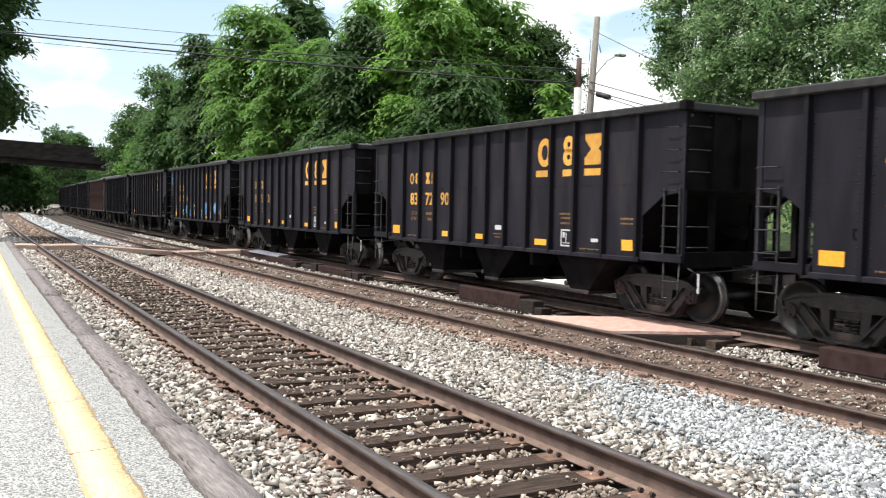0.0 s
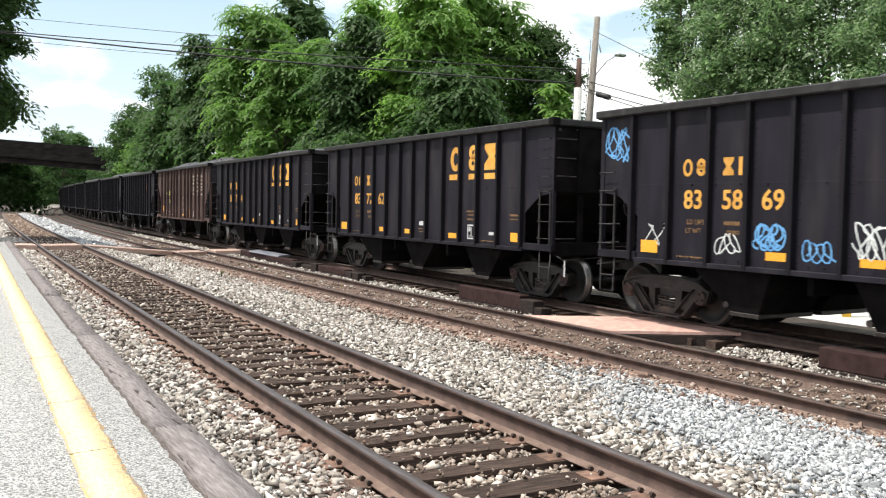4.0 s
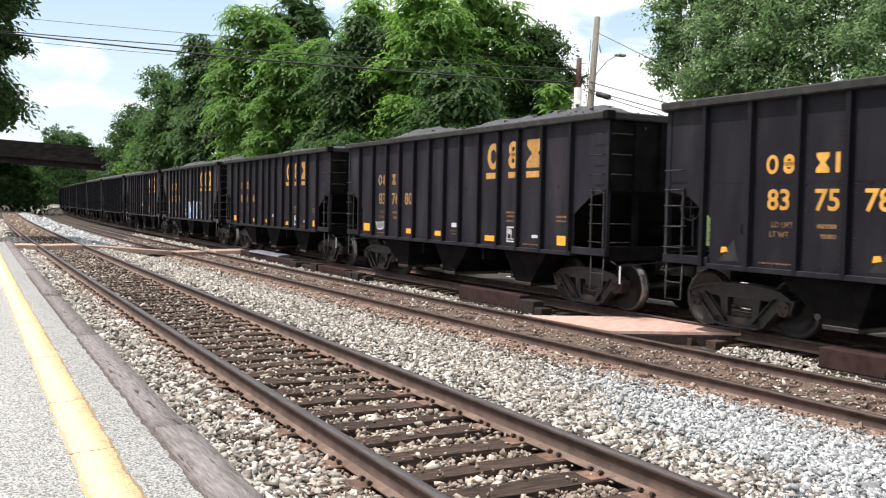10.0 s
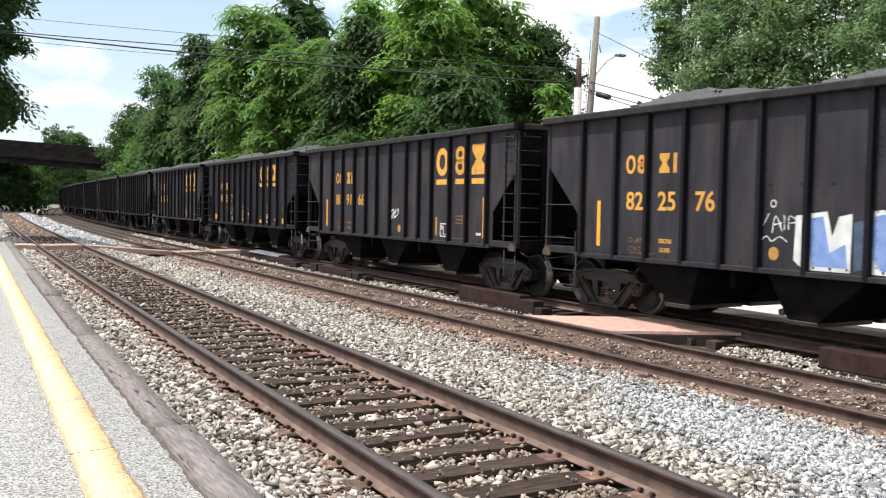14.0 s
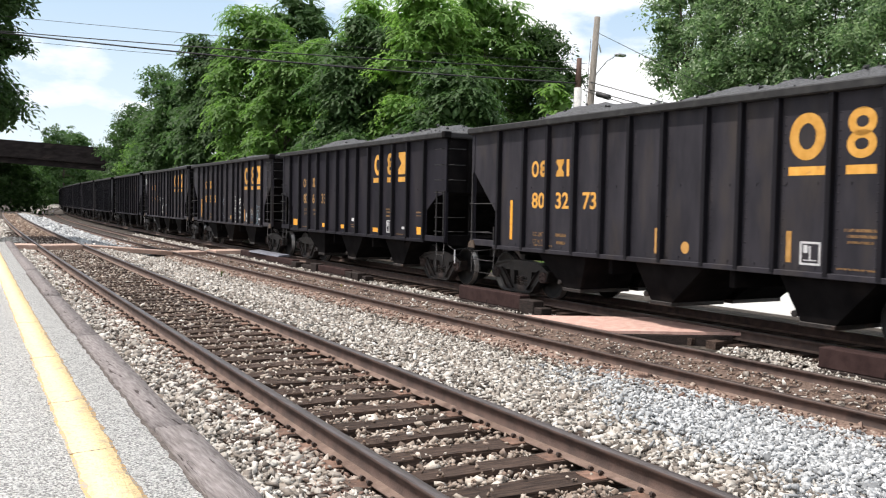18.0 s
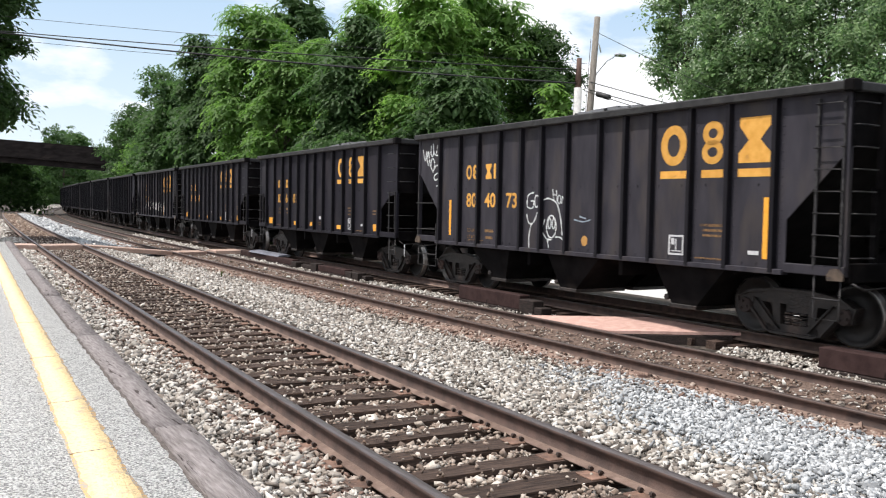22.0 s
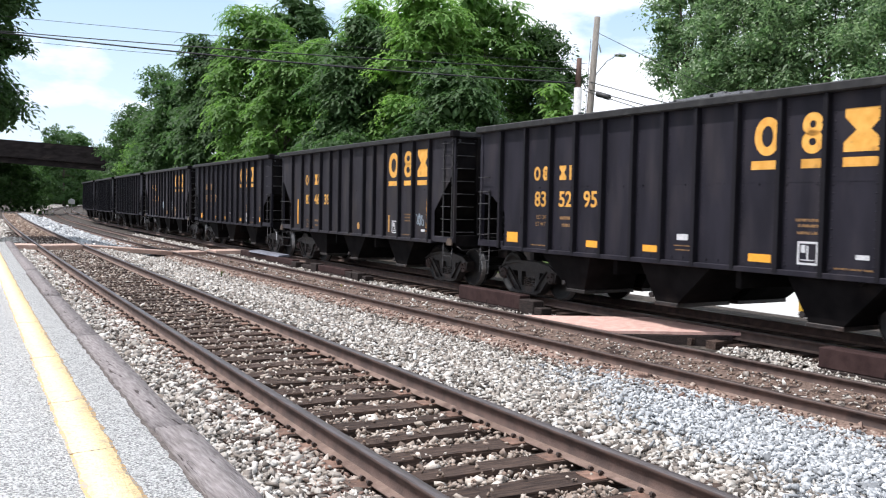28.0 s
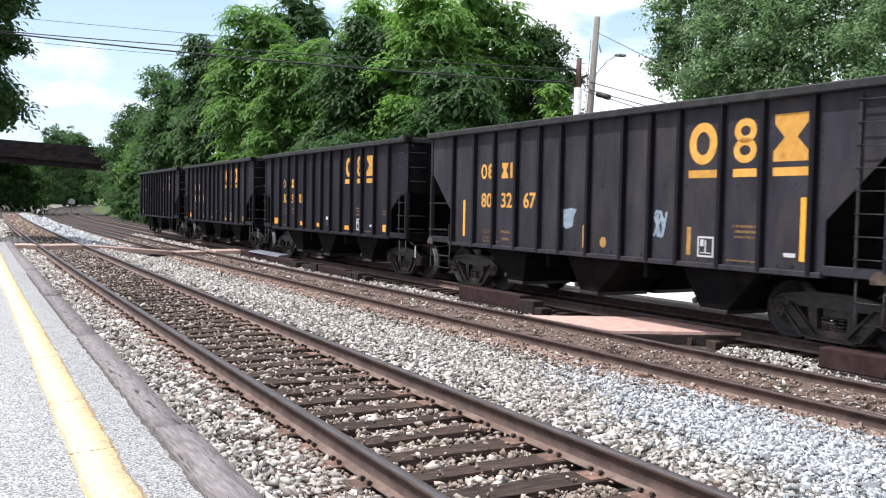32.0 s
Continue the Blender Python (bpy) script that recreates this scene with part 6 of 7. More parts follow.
def markings(car, number, old, mat_e, mat_n, mat_r):
    emblem(car, mat_e, old)
    small_emblem(car, mat_n, old)
    for pair, u in zip((number[:2], number[2:4], number[4:]), ((9.74, 8.95, 8.10) if old else (9.52, 8.71, 7.94))):
        me = words(pair, u, 2.06 if old else 2.09, 0.44 if old else 0.42)
        me.materials.append(mat_n)
        put("number", me, mat_n, car)
    for t, u, z in ((("LD LMT", 9.70, 1.39), ("LT WT", 9.72, 1.24)) if old else (("LD LMT", 9.45, 1.74), ("LT WT", 9.50, 1.60))):
        put("lettering", shared(t + str(old), lambda: words(t, u, z, 0.115), M_ORANGE_FAINT), M_ORANGE_FAINT, car)
    for i, (u0, u1, z0, z1) in enumerate((((8.80, 9.14, 1.37, 1.43), (8.82, 9.10, 1.22, 1.28)) if old else ((8.55, 8.86, 1.71, 1.77), (8.55, 8.80, 1.57, 1.63))) + (((2.06, 2.60, 1.68, 1.72), (2.06, 2.55, 1.60, 1.64), (2.16, 2.55, 1.52, 1.555)) if old else ((2.95, 3.35, 1.80, 1.84), (2.95, 3.30, 1.72, 1.76), (2.98, 3.32, 1.62, 1.66), (1.15, 1.55, 1.74, 1.78), (1.12, 1.55, 1.66, 1.69))) + ((9.22, 9.85, 1.16, 1.185), (2.1, 2.7, 1.16, 1.185), (5.35, 5.75, 1.34, 1.36), (5.35, 5.70, 1.27, 1.29))):
        if i < 2 and number == "822576" or old and 5.3 < u0 < 5.4:
            continue
        put("lettering_bar", shared("lb%d%d" % (i, old), lambda: flat(rect(u0, u1, z0, z1)), M_ORANGE_FAINT), M_ORANGE_FAINT, car)
    # stencilled data box, built up of bars
    for i, (u0, u1, z0, z1) in enumerate(((2.96, 3.30, 1.49, 1.52), (2.96, 3.30, 1.19, 1.22), (2.96, 2.99, 1.22, 1.49), (3.27, 3.30, 1.22, 1.49), (3.12, 3.145, 1.26, 1.46), (3.02, 3.24, 1.25, 1.265), (3.17, 3.24, 1.36, 1.47))):
        put("box_stencil", shared("bx%d" % i, lambda: flat(rect(u0, u1, z0, z1)), M_WHITE), M_WHITE, car)
    put("white_label", shared("wl%d" % old, lambda: flat(rect(1.42, 1.62, 1.28, 1.34) if old else rect(2.17, 2.37, 1.31, 1.375)), M_WHITE), M_WHITE, car)
    if old:
        for i, r in enumerate(((1.26, 1.35, 1.23, 2.14), (3.45, 3.54, 1.21, 1.66), (6.15, 6.24, 1.19, 1.62), (8.54, 8.62, 1.42, 1.80), (10.65, 10.74, 1.25, 2.08))):
            if number == "822576" and i in (1, 2, 3) or number == "804073" and i in (1, 2, 3):
                continue
            m = M_ORANGE_DULL if i in (1, 2, 3) else mat_r
            put("reflective_strip", shared("rs%d" % i, lambda: flat(rect(*r)), m), m, car)
        du = {"822576": 6.64, "803267": 5.64}.get(number, 5.53)
        disc = lambda: flat([(du + 0.09 * math.cos(a), 1.32 + 0.10 * math.sin(a)) for a in [2 * math.pi * i / 16 for i in range(16)]])
        put("disc_mark", shared("disc%d" % (du * 10), disc, M_ORANGE_DULL), M_ORANGE_DULL, car)
    else:
        for i, r in enumerate(((1.10, 1.51, 1.20, 1.39), (10.31, 10.71, 1.20, 1.41), (7.65, 8.04, 1.21, 1.335), (6.11, 6.49, 1.21, 1.325), (3.76, 4.18, 1.18, 1.30))):
            if number == "837578" and i != 3:
                u = (1.33, 10.45, 7.86, 3.78)[i if i < 3 else 3]
                put("reflective_patch", flat([(u, 1.31), (u + 0.14, 1.28), (u + 0.12, 1.37), (u + 0.03, 1.38)]), mat_r, car, "torn rest of a yellow reflective patch")
                put("bare_patch", flat([(u - 0.22, 1.16), (u + 0.20, 1.15), (u + 0.08, 1.26), (u - 0.12, 1.50), (u - 0.17, 1.30)], 0.003), M_RIM, car, "grey scuff left by a peeled patch")
                continue
            put("reflective_patch", shared("rp%d" % i, lambda: flat(rect(*r)), mat_r), mat_r, car)
        for i, r in enumerate(((10.02, 10.20, 1.71, 1.73), (10.02, 10.20, 1.59, 1.61), (10.02, 10.04, 1.61, 1.71), (10.18, 10.20, 1.61, 1.71))):
            put("card_holder", shared("ch%d" % i, lambda: flat(rect(*r), 0.012), M_SHADE_BLACK), M_SHADE_BLACK, car)
        put("white_label", shared("wl2", lambda: flat(rect(5.43, 5.68, 1.44, 1.54)), M_WHITE), M_WHITE, car)


def coal_mesh(seed, half):
    rng = np.random.default_rng(seed)
    nx, ny = 13, 60
    xs, yy = np.linspace(-1.50, 1.50, nx), np.linspace(-half + 0.05, half - 0.05, ny)
    X, Y = np.meshgrid(xs, yy)
    end = np.sin(np.clip((half - np.abs(Y)) / 2.6, 0, 1) * math.pi / 2)
    Z = 3.47 + ((0.36, 0.44, 0.56)[seed] * (1 - (X / 1.5) ** 2) + 0.05 * np.sin(Y * 1.7 + seed) + 0.05 * np.sin(Y * 0.9 + 2 * seed)) * end + rng.normal(0, 0.02, X.shape)
    v = np.stack([X, Y, Z], -1).reshape(-1, 3)
    q = np.array([(i * nx + j, i * nx + j + 1, (i + 1) * nx + j + 1, (i + 1) * nx + j) for i in range(ny - 1) for j in range(nx - 1)])
    f = np.concatenate([q[:, [0, 1, 2]], q[:, [0, 2, 3]]])
    n = 420
    k = rng.integers(0, len(v), n)
    c = v[k] + np.stack([rng.uniform(-.12, .12, n), rng.uniform(-.1, .1, n), rng.uniform(-.02, .02, n)], -1)
    c[:, 0] = np.clip(c[:, 0], -1.45, 1.45)
    s = 0.026 * rng.lognormal(0, 0.35, n)
    w = CUBE[None] * (1 + rng.uniform(-0.4, 0.3, (n, 8, 3))) * s[:, None, None] + c[:, None]
    g = (CUBE_F[None] + (8 * np.arange(n))[:, None, None]).reshape(-1, 3) + len(v)
    return raw_mesh("coal_load", np.concatenate([v, w.reshape(-1, 3)]), np.concatenate([f, g]), M_COAL)


COAL = {(k, h): coal_mesh(k, h) for k in range(3) for h in (5.91, 6.14)}

# number, type and the look of each car, front to back
TRAIN = [
    ("837411", "new", "black coal hopper car with orange markings, loaded with coal"),
    ("837290", "new", "black coal hopper car with bright orange markings"),
    ("835326", "new", "black coal hopper car with dulled orange markings"),
    ("835869", "new", "black coal hopper car with blue and white graffiti"),
    ("837262", "new", "black coal hopper car with orange markings"),
    ("837641", "new", "clean black coal hopper car with bright orange markings"),
    ("803305", "brown", "rusty brown coal hopper car with lime stencilled number"),
    ("837578", "new", "black coal hopper car with peeling yellow patches"),
    ("837680", "new", "black coal hopper car with very faded orange markings"),
    ("836448", "new", "black coal hopper car with orange markings"),
    ("822576", "old", "grey-black coal hopper car with large blue graffiti"),
    ("809166", "old", "grey-black coal hopper car with a small white scribble"),
    ("835472", "new", "black coal hopper car with orange markings"),
    ("803273", "old", "dented grey-black coal hopper car with worn markings"),
    ("836133", "new", "black coal hopper car with dulled orange markings"),
    ("805159", "old", "scuffed grey-black coal hopper car with white graffiti"),
    ("804073", "old", "grey-black coal hopper car with white looping graffiti"),
    ("836601", "new", "black coal hopper car with orange markings"),
    ("836361", "new", "black coal hopper car with orange markings"),
    ("822602", "old", "grey-black coal hopper car with a row of white graffiti strokes"),
    ("835295", "new", "black coal hopper car with orange markings"),
    ("834639", "old", "black coal hopper car with orange strips and bright emblem"),
    ("837470", "new", "black coal hopper car with dulled orange markings"),
    ("803267", "old", "grey-black coal hopper car with pale scuffs"),
    ("835981", "new", "black coal hopper car near the end of the train"),
    ("836512", "new", "black coal hopper car near the end of the train"),
    ("836027", "new", "black coal hopper car, the last of the train"),
]
HEAP = {"835326": 1, "837641": 1, "803305": 2, "836448": 1, "822576": 2, "835472": 2, "803273": 2, "836133": 2, "837680": 2, "804073": 1, "836601": 1, "835295": 1, "835869": 1, "805159": 1}   # higher loads
DULL = {"835326", "837680", "836133", "837470", "836448"}
cars = []
old_cars = set()
for number, kind_of, label in TRAIN:
    first = all(c[1] != kind_of for c in TRAIN[:len(cars)])
    car = CARS[kind_of] if first else copy_thing(CARS[kind_of], Matrix())
    cars.append(tagged(car, label))
    if kind_of != "new":
        old_cars.add(car)

loads = []
for i, (car, (number, kind_of, label)) in enumerate(zip(cars, TRAIN)):
    old = kind_of != "new"
    if kind_of == "brown":
        for u0, u1, z0, z1 in ((9.32, 9.90, 2.20, 2.68), (8.45, 9.10, 2.20, 2.68), (9.26, 9.88, 1.69, 2.13), (8.41, 9.09, 1.69, 2.13), (7.60, 8.18, 1.73, 2.13)):
            cu, cz = (u0 + u1) / 2, (z0 + z1) / 2
            oval = [(cu + (u1 - u0) / 2 * math.copysign(abs(math.cos(a)) ** 0.35, math.cos(a)), cz + (z1 - z0) / 2 * math.copysign(abs(math.sin(a)) ** 0.35, math.sin(a)) + 0.02 * math.sin(7 * a + cu)) for a in [2 * math.pi * (k + 0.5) / 24 for k in range(24)]]
            put("primer_patch", flat(oval, 0.002), M_BLACK_OLD, car, "dark sprayed patch under the stencil")
        for pair, u in (("8 0", 9.52), ("3 3", 8.76), ("0 5", 7.90)):
            put("number", words(pair, u, 1.92, 0.30), M_LIME, car)
        for n, s in (("ring_mark", ring_shape(9.62, 9.76, 2.26, 2.49, 0.04)), ("stacked_mark", stacked_shape(9.42, 9.55, 2.26, 2.49)), ("hourglass_mark", hourglass_shape(8.84, 9.00, 2.26, 2.49)), ("bar_mark", flat(rect(8.62, 8.68, 2.26, 2.49)))):
            put(n, s, M_LIME, car)
        for u0, u1, z0, z1 in ((7.25, 7.34, 1.21, 1.66), (4.02, 4.12, 1.20, 1.66), (5.29, 5.74, 1.22, 1.325), (1.30, 1.39, 1.22, 1.70)):
            put("reflective_strip", flat(rect(u0, u1, z0, z1)), M_REFLECT, car)
        for du, dz in ((0.0, 0.0), (0.07, -0.115)):
            put("slanted_bar", flat([(10.62 + du, 1.72 + dz), (10.29 + du, 1.50 + dz), (10.33 + du, 1.42 + dz), (10.66 + du, 1.63 + dz)]), M_REFLECT, car, "slanted orange reflective bar")
        put("tag", flat(rect(10.31, 10.42, 1.18, 1.27)), M_PINKTAG, car, "small pink square tag")
        for u0, u1, z0, z1 in ((5.12, 5.78, 2.14, 2.152), (5.12, 5.78, 1.78, 1.79), (5.12, 5.13, 1.79, 2.14), (5.77, 5.78, 1.79, 2.14), (5.23, 5.67, 1.50, 1.535), (5.36, 5.52, 1.41, 1.44), (9.55, 9.80, 1.38, 1.43), (8.45, 8.95, 1.38, 1.43), (9.50, 9.78, 1.22, 1.27), (8.50, 8.85, 1.22, 1.27), (7.65, 8.15, 1.22, 1.24)):
            put("lettering_bar", flat(rect(u0, u1, z0, z1)), M_FADED, car)
        for u0, u1, z0, z1 in ((2.93, 3.28, 1.46, 1.49), (2.93, 3.28, 1.22, 1.25), (2.93, 2.96, 1.25, 1.46), (3.25, 3.28, 1.25, 1.46), (3.08, 3.11, 1.25, 1.46)):
            put("box_stencil", flat(rect(u0, u1, z0, z1)), M_WHITE, car)
        rnd = random.Random(5)
        for u0, u1 in ((2.95, 3.50), (2.16, 2.62), (1.26, 1.84)):
            for k in range(6):
                z = 2.28 + 0.17 * k + rnd.uniform(-0.03, 0.03)
                a, b = u0 + rnd.uniform(0, 0.12), u1 - rnd.uniform(0, 0.14)
                put("peeled_mark", flat([(a, z), ((a + b) / 2, z - 0.03), (b, z + 0.01), (b - 0.03, z + 0.07), ((a + b) / 2, z + 0.05), (a + 0.04, z + 0.09)]), M_FADED, car, "pale peeling remains of an emblem")
    else:
        dull = number in DULL
        markings(car, number, old, M_ORANGE_DULL if number in ("837680", "836448") else M_ORANGE, M_ORANGE_DIM if dull else M_ORANGE, M_REFLECT)
    half = 6.14 if old else 5.91
    loads.append(tagged(new("coal_load", COAL[(HEAP.get(number, 0), half)]), "heaped black coal filling the hopper car", "coal", "coal loads of the train"))


def stroke(number, mat, width, *lines):
    """Painted lines, each through points (u, z) on the side."""
    car = cars[[c[0] for c in TRAIN].index(number)]
    for pts in lines:
        p = [Vector(q) for q in pts]
        fine = []
        for i in range(len(p) - 1):
            a, b, c, d = p[max(i - 1, 0)], p[i], p[i + 1], p[min(i + 2, len(p) - 1)]
            for k in range(5):
                t = k / 5
                fine.append(0.5 * ((2 * b) + (c - a) * t + (2 * a - 5 * b + 4 * c - d) * t * t + (3 * b - a - 3 * c + d) * t ** 3))
        fine.append(p[-1])
        bm = bmesh.new()
        rows = []
        for i, q in enumerate(fine):
            d = fine[min(i + 1, len(fine) - 1)] - fine[max(i - 1, 0)]
            m = Vector((-d.y, d.x)).normalized() * width * (0.4 + 0.12 * math.sin(i * 1.7)) if d.length > 1e-5 else Vector((0, width / 2))
            rows.append([bm.verts.new((-SHEET - 0.003 - 0.0003 * (i % 4), (q + s * m).x - MID, (q + s * m).y)) for s in (-1, 1)])
        for a, b in zip(rows, rows[1:]):
            bm.faces.new((a[0], a[1], b[1], b[0]))
        put("graffiti", bm, mat, car, "spray-painted line")


def oval(u, z, ru, rz, n=11):
    return [(u + ru * math.cos(2 * math.pi * k / (n - 1)), z + rz * math.sin(2 * math.pi * k / (n - 1))) for k in range(n)]


def graffiti(number, *strokes):
    car = cars[[c[0] for c in TRAIN].index(number)]
    for k, (u0, u1, z0, z1, mat, width, turns) in enumerate(strokes):
        put("graffiti", scribble(u0, u1, z0, z1, int(number) + k, width, turns), mat, car, "spray-painted scribble")


graffiti("835869", (10.98, 11.75, 2.75, 3.40, M_SPRAY_SKY, 0.03, 8), (8.50, 9.05, 1.25, 1.60, M_SPRAY_WHITE, 0.022, 5), (7.70, 8.28, 1.35, 1.75, M_SPRAY_SKY, 0.035, 9), (6.85, 7.45, 1.22, 1.55, M_SPRAY_SKY, 0.025, 5),
         (6.08, 6.62, 1.30, 1.85, M_SPRAY_WHITE, 0.026, 6), (4.60, 5.20, 1.12, 1.60, M_SPRAY_SKY, 0.022, 3), (3.70, 4.36, 1.30, 1.95, M_SPRAY_SKY, 0.035, 9), (1.15, 1.85, 1.40, 1.62, M_SPRAY_GREY, 0.02, 6), (10.1, 10.7, 1.3, 1.75, M_SPRAY_WHITE, 0.02, 3))
c = cars[3]
put("graffiti", flat([(2.48 + 0.25 * math.cos(a), 1.66 + 0.24 * math.sin(a)) for a in [2 * math.pi * i / 22 for i in range(22)]]), M_SPRAY_SKY, c, "blue painted disc")
graffiti("837680", (9.25, 9.95, 1.25, 1.50, M_SPRAY_WHITE, 0.022, 6))
graffiti("809166", (5.55, 6.15, 1.55, 1.85, M_SPRAY_WHITE, 0.03, 4))
stroke("835472", M_SPRAY_WHITE, 0.018, [(6.52, 1.95), (6.42, 1.88), (6.46, 1.76), (6.36, 1.80), (6.30, 1.92)], oval(6.38, 1.66, 0.10, 0.09), [(6.46, 1.58), (6.52, 1.44), (6.30, 1.42), (6.28, 1.56)], [(6.40, 1.56), (6.38, 1.46)])
graffiti("835472", (7.65, 8.30, 1.42, 1.75, M_SPRAY_GREY, 0.02, 4))
stroke("805159", M_SPRAY_WHITE, 0.055, [(4.30, 2.02), (4.05, 2.08), (3.80, 2.00), (3.62, 1.78)], [(4.28, 1.86), (4.10, 1.96), (4.02, 1.76), (4.22, 1.70)], [(3.92, 1.92), (3.80, 1.98), (3.72, 1.84), (3.86, 1.72), (3.70, 1.66)],
       [(4.36, 1.62), (4.10, 1.52), (3.84, 1.54), (3.78, 1.36), (4.02, 1.12), (3.88, 1.08)], [(4.28, 1.30), (4.06, 1.36), (3.86, 1.30)])
stroke("805159", M_SPRAY_WHITE, 0.03, oval(4.86, 2.16, 0.03, 0.03, 6), [(4.94, 2.02), (4.80, 2.00), (4.82, 1.86)], [(4.92, 1.78), (4.80, 1.80), (4.84, 1.66), (4.94, 1.70), (4.80, 1.52)], [(4.92, 1.46), (4.80, 1.42), (4.90, 1.30), (4.80, 1.26)], oval(4.84, 1.15, 0.025, 0.025, 6), [(5.34, 1.70), (5.10, 1.71)],
       [(2.70, 1.56), (2.60, 1.66), (2.54, 1.50), (2.66, 1.46)], [(2.50, 1.48), (2.44, 1.64), (2.36, 1.54), (2.42, 1.46)], [(2.32, 1.64), (2.22, 1.66), (2.30, 1.56), (2.20, 1.50), (2.34, 1.40)])
stroke("805159", M_SPRAY_CYAN, 0.022, [(2.66, 1.34), (2.52, 1.42), (2.50, 1.26), (2.36, 1.40), (2.30, 1.26)], [(1.90, 1.84), (1.82, 1.72), (1.70, 1.80), (1.60, 1.72), (1.48, 1.82)], [(1.88, 1.60), (1.60, 1.66), (1.84, 1.46), (1.56, 1.54)], [(1.90, 1.34), (1.66, 1.44), (1.82, 1.24), (1.54, 1.36)], [(1.92, 1.12), (1.74, 1.20), (1.66, 1.10), (1.46, 1.16)])
stroke("805159", M_SPRAY_GREY, 0.018, [(6.62, 2.12), (6.84, 1.92), (6.86, 1.50), (6.56, 1.28)], [(6.80, 2.00), (6.66, 1.84)], [(5.80, 1.22), (5.62, 1.30), (5.48, 1.20)])
stroke("804073", M_SPRAY_WHITE, 0.034, [(12.10, 3.33), (12.05, 3.17), (11.97, 3.06), (11.93, 3.28), (11.88, 3.12), (11.84, 3.28), (11.78, 3.11), (11.74, 3.27)], [(11.68, 3.41), (11.69, 3.21), (11.60, 3.15), (11.56, 3.34), (11.60, 3.45), (11.54, 3.17)],
       [(11.36, 3.41), (11.43, 3.21)], [(11.53, 3.22), (11.40, 3.16), (11.27, 3.21), (11.32, 3.26)], [(11.91, 3.12), (11.82, 2.92), (11.76, 3.08), (11.70, 2.90), (11.64, 3.08), (11.53, 3.05), (11.50, 2.90), (11.58, 2.79), (11.70, 2.90)],
       [(11.60, 2.75), (11.45, 2.90), (11.34, 2.91), (11.20, 2.81), (11.38, 2.72), (11.51, 2.66), (11.46, 2.56), (11.28, 2.63), (11.25, 2.77)], [(11.29, 2.59), (11.21, 2.39), (11.22, 2.26)], [(11.39, 2.42), (11.25, 2.41)])
stroke("804073", M_SPRAY_WHITE, 0.034, [(7.20, 2.24), (7.40, 2.18), (7.42, 1.96), (7.24, 1.92), (7.20, 2.06), (7.30, 2.06)], oval(7.10, 2.06, 0.07, 0.12), [(7.44, 1.80), (7.36, 1.62), (7.20, 1.62), (7.06, 1.84)], [(7.26, 1.62), (7.34, 1.36), (7.34, 1.10)],
       [(6.92, 2.06), (6.70, 2.12), (6.42, 2.02), (6.28, 1.72), (6.22, 1.40)], oval(6.58, 1.56, 0.16, 0.22), oval(6.64, 1.62, 0.05, 0.10), oval(6.50, 1.62, 0.05, 0.10), [(6.80, 1.70), (6.88, 1.48), (6.74, 1.32), (6.56, 1.30)], [(6.70, 1.30), (6.66, 1.14)], [(6.44, 1.36), (6.24, 1.34), (6.10, 1.14)])
stroke("804073", M_SPRAY_WHITE, 0.026, [(6.56, 2.30), (6.52, 2.10)], [(6.44, 2.28), (6.40, 2.06)], [(6.54, 2.20), (6.42, 2.18)], oval(6.34, 2.10, 0.05, 0.08, 8), [(6.26, 2.02), (6.24, 2.16), (6.18, 2.06), (6.14, 2.14), (6.12, 1.96)], [(6.10, 1.98), (6.06, 1.86)])
stroke("804073", M_SPRAY_GREY, 0.03, [(5.86, 1.72), (5.60, 1.68), (5.36, 1.72)], [(5.70, 1.78), (5.50, 1.74)])
graffiti("834639", (1.48, 1.90, 1.42, 1.74, M_SPRAY_GREY, 0.02, 6))
graffiti("803267", (4.02, 4.32, 1.45, 1.95, M_SPRAY_GREY, 0.045, 5))
put("graffiti", flat([(6.97, 1.93), (6.78, 1.91), (6.60, 1.94), (6.44, 1.91), (6.52, 1.78), (6.56, 1.58), (6.74, 1.53), (6.92, 1.60), (6.95, 1.78)], 0.002), M_SPRAY_GREY, cars[23], "pale blue-grey painted-over patch")
stroke("822576", M_SPRAY_WHITE, 0.022, [(6.97, 1.89), (6.87, 1.72), (6.74, 1.91)], [(6.87, 1.72), (6.89, 1.59)], [(6.68, 1.62), (6.62, 1.87), (6.50, 1.65)], [(6.66, 1.74), (6.51, 1.77)], [(6.47, 1.89), (6.46, 1.67)],
       [(6.39, 1.68), (6.38, 1.87), (6.24, 1.80), (6.37, 1.77)], [(6.90, 1.49), (6.77, 1.57), (6.68, 1.50), (6.54, 1.57), (6.41, 1.50)], oval(6.67, 2.05, 0.05, 0.05, 7))
stroke("822576", M_SPRAY_WHITE, 0.034, [(3.92, 1.95), (3.71, 1.94), (3.54, 1.88), (3.64, 1.69), (3.73, 1.58)])
graffiti("822576", (3.05, 3.40, 1.65, 1.95, M_SPRAY_GREY, 0.018, 5))
c = cars[10]
for shape in ([(6.27, 1.88), (5.76, 1.95), (5.67, 1.60), (5.57, 1.88), (5.37, 1.92), (5.38, 1.12), (6.11, 1.12), (6.29, 1.24)], [(5.18, 1.93), (4.93, 1.98), (4.66, 1.88), (4.68, 1.12), (5.10, 1.13)],
              [(4.46, 1.94), (4.31, 1.90), (4.13, 1.96), (3.92, 2.01), (3.92, 1.86), (3.95, 1.12), (4.42, 1.13)]):
    put("graffiti", flat(shape, 0.003), M_SPRAY_WHITE, c, "pale white graffiti ground")
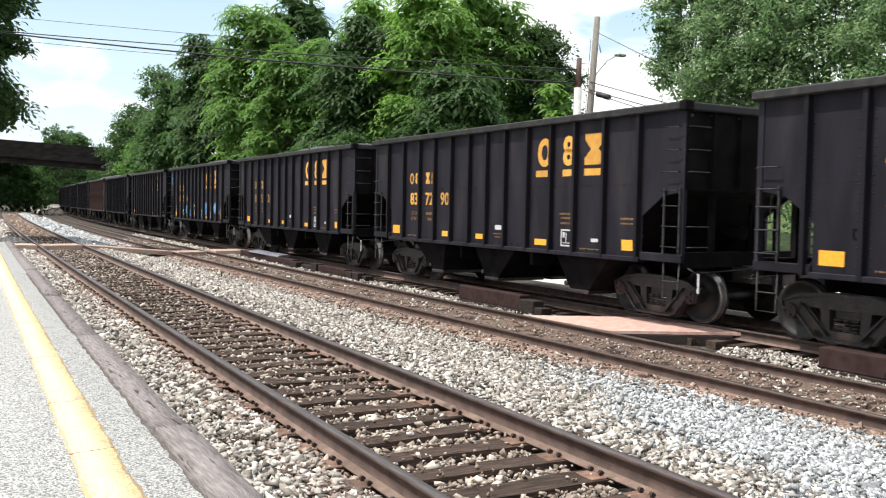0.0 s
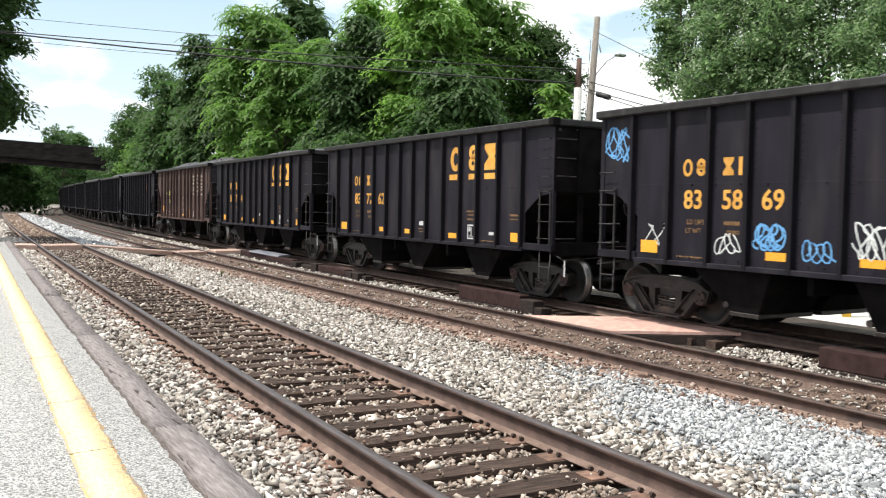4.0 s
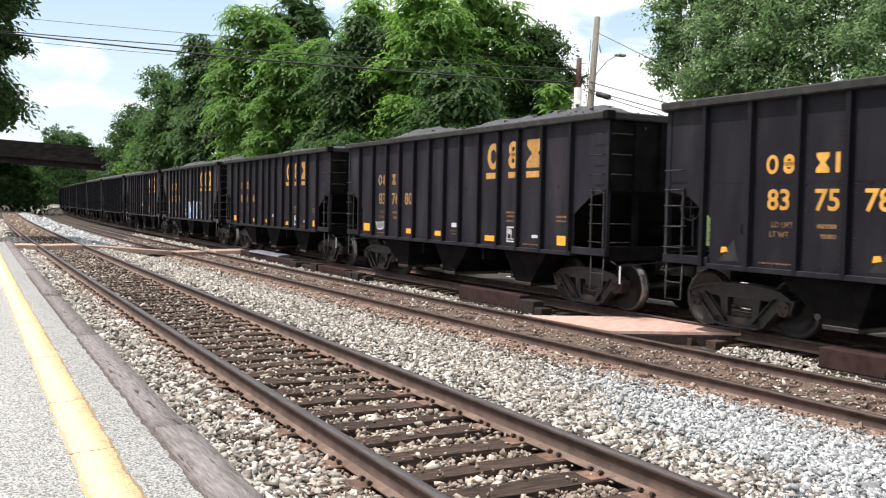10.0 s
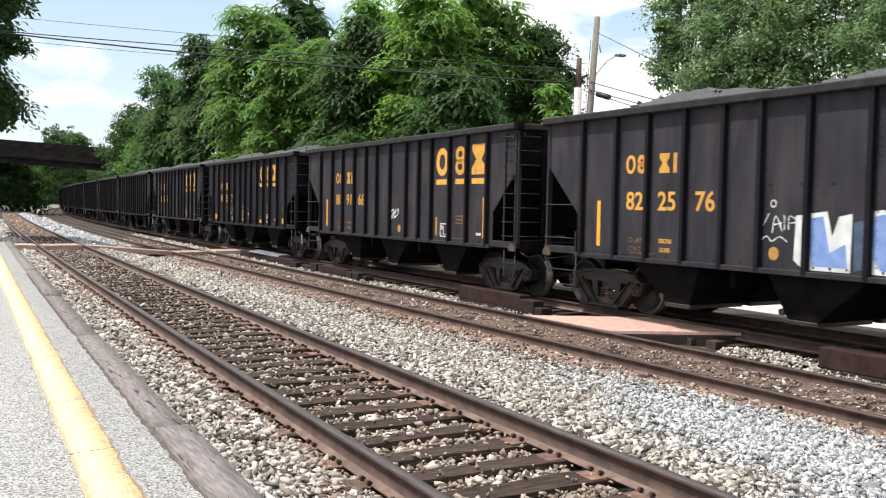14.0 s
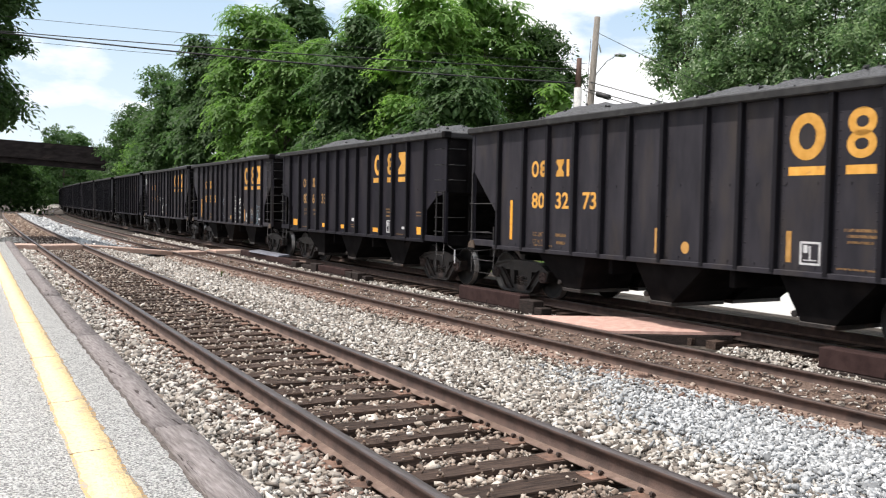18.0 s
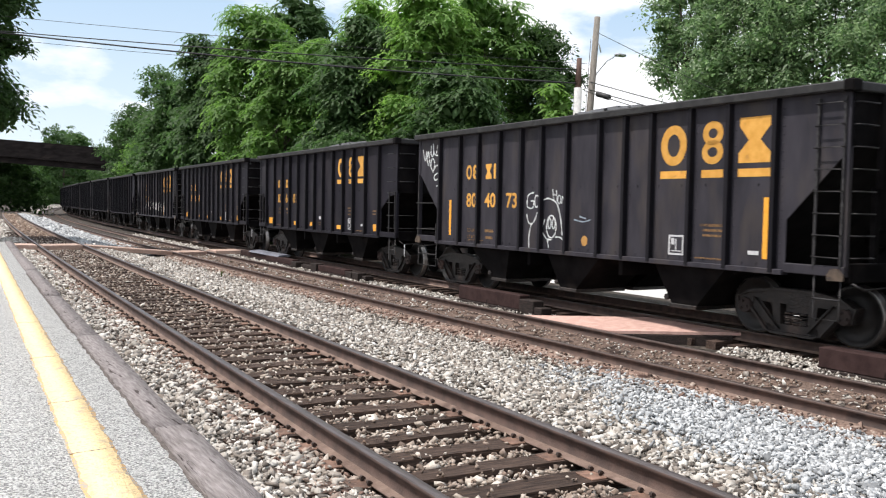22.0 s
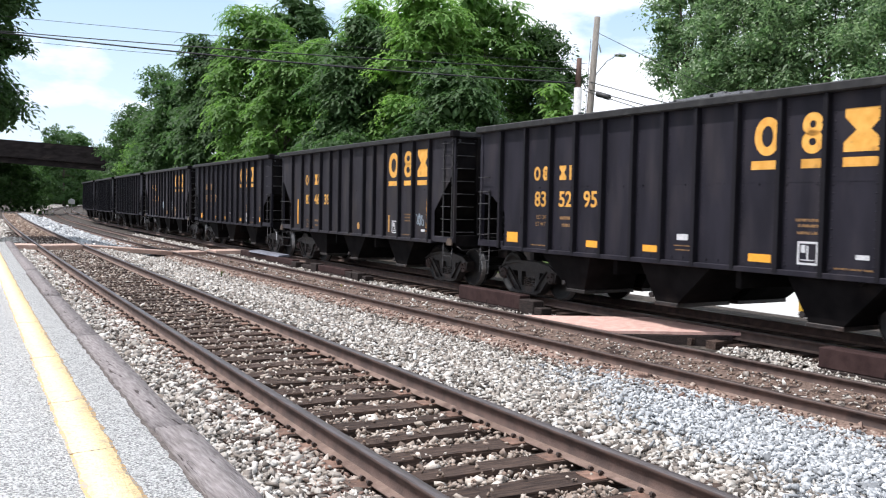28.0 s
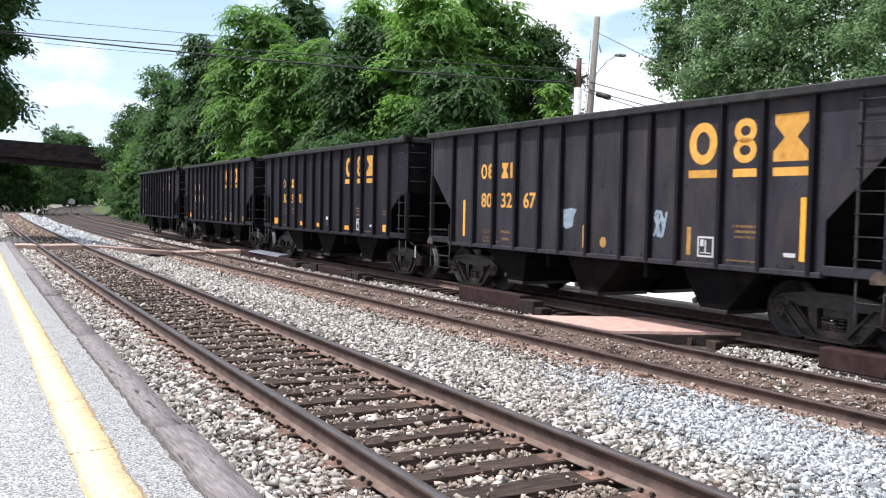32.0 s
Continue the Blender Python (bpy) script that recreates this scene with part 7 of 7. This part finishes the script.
for shape in ([(6.07, 1.84), (5.82, 1.88), (5.70, 1.38), (5.46, 1.51), (5.42, 1.18), (5.98, 1.18)], [(5.11, 1.87), (4.90, 1.92), (4.73, 1.83), (4.74, 1.18), (4.93, 1.18), (5.10, 1.40)], [(4.20, 1.87), (3.97, 1.92), (3.99, 1.20), (4.26, 1.19), (4.40, 1.45), (4.23, 1.37)]):
    put("graffiti", flat(shape, 0.006), M_SPRAY_BLUE, c, "blue graffiti block")
for shape in ([(5.35, 1.80), (5.19, 1.84), (5.17, 1.20), (5.32, 1.14)], [(4.64, 1.85), (4.49, 1.85), (4.46, 1.18), (4.61, 1.13)], [(3.90, 1.88), (3.75, 1.88), (3.77, 1.60), (3.89, 1.33)]):
    put("graffiti", flat(shape, 0.002), M_SPRAY_NAVY, c, "thin dark blue overspray")
put("lettering", words("206700", 8.97, 1.40, 0.105), M_ORANGE, c)
put("lettering", words("56300", 8.97, 1.25, 0.105), M_ORANGE, c)
c = cars[19]
for k in range(8):
    u = 8.95 - k * 0.80
    put("graffiti", scribble(u - 0.20, u + 0.20, 1.35, 1.90, 900 + k, 0.055, 3), M_SPRAY_WHITE, c, "white painted stroke")


# ---------- the train's way ----------
WAY_Y = np.linspace(-360, 480, 8401)
WAY_X = TRACKS["C"][0] + TRACKS["C"][1] * WAY_Y + TRACKS["C"][2] * WAY_Y ** 2
WAY_S = np.concatenate([[0], np.cumsum(np.hypot(np.diff(WAY_Y), np.diff(WAY_X)))])
WAY_S = WAY_S - np.interp(4.0, WAY_Y, WAY_S) + 4.0


def run(t):
    """Metres that the train has gone by t."""
    return 9.0345 * t + 0.0058243 * t * t + 7.3e-7 * t ** 3


def car_pose(s):
    def at(q):
        y = float(np.interp(q, WAY_S, WAY_Y))
        return Vector((xt("C", y), y, TRACKS["C"][3]))
    a, b = at(s - 4.83), at(s + 4.83)
    d = b - a
    m = (a + b) / 2
    return pose(m.x, m.y, m.z, 0, 0, -math.degrees(math.atan2(d.x, d.y)))


# how far each car stands back of an even spacing: slack in the couplers
SLACK = [0.04, 0.057, 0.069, 0.064, 0.04, 0.015, 0.004, 0.023, 0.045, 0.05, 0.042, 0.049, 0.014, 0.017, -0.028, -0.068, -0.097, -0.104, 0.133, 0.098, 0.08, -0.009, -0.034, -0.087, -0.062, -0.03, 0.0]


def move_train():
    times = [float(i) for i in range(33)]
    for i, (car, load) in enumerate(zip(cars, loads)):
        mid = 16.2481 + 13.2636 * (i - 1) + SLACK[i]
        rows = [(t, car_pose(mid - run(t))) for t in times]
        walk(car, rows)
        walk(load, rows)
        # the wheels turn while the car passes by
        near = [j * 0.06 for j in range(534) if -4 < mid - run(j * 0.06) < 44]
        if not near:
            continue
        for bogie in [c for c in car.children if c.name.startswith("bogie")]:
            for ws in [c for c in bogie.children if c.name.startswith("wheelset")]:
                y = 0.889 if ws.location.y > 0 else -0.889
                turn = lambda t: pose(0, y, 0.457, math.degrees((run(t) - run(near[0])) / 0.457))
                rows = [(t, turn(t)) for t in near]
                if near[0] > 0.05:
                    rows = [(0.0, turn(near[0]))] + rows
                if near[-1] < 31.95:
                    rows = rows + [(32.0, turn(near[-1]))]
                walk(ws, rows)


def motions():
    move_train()


motions()
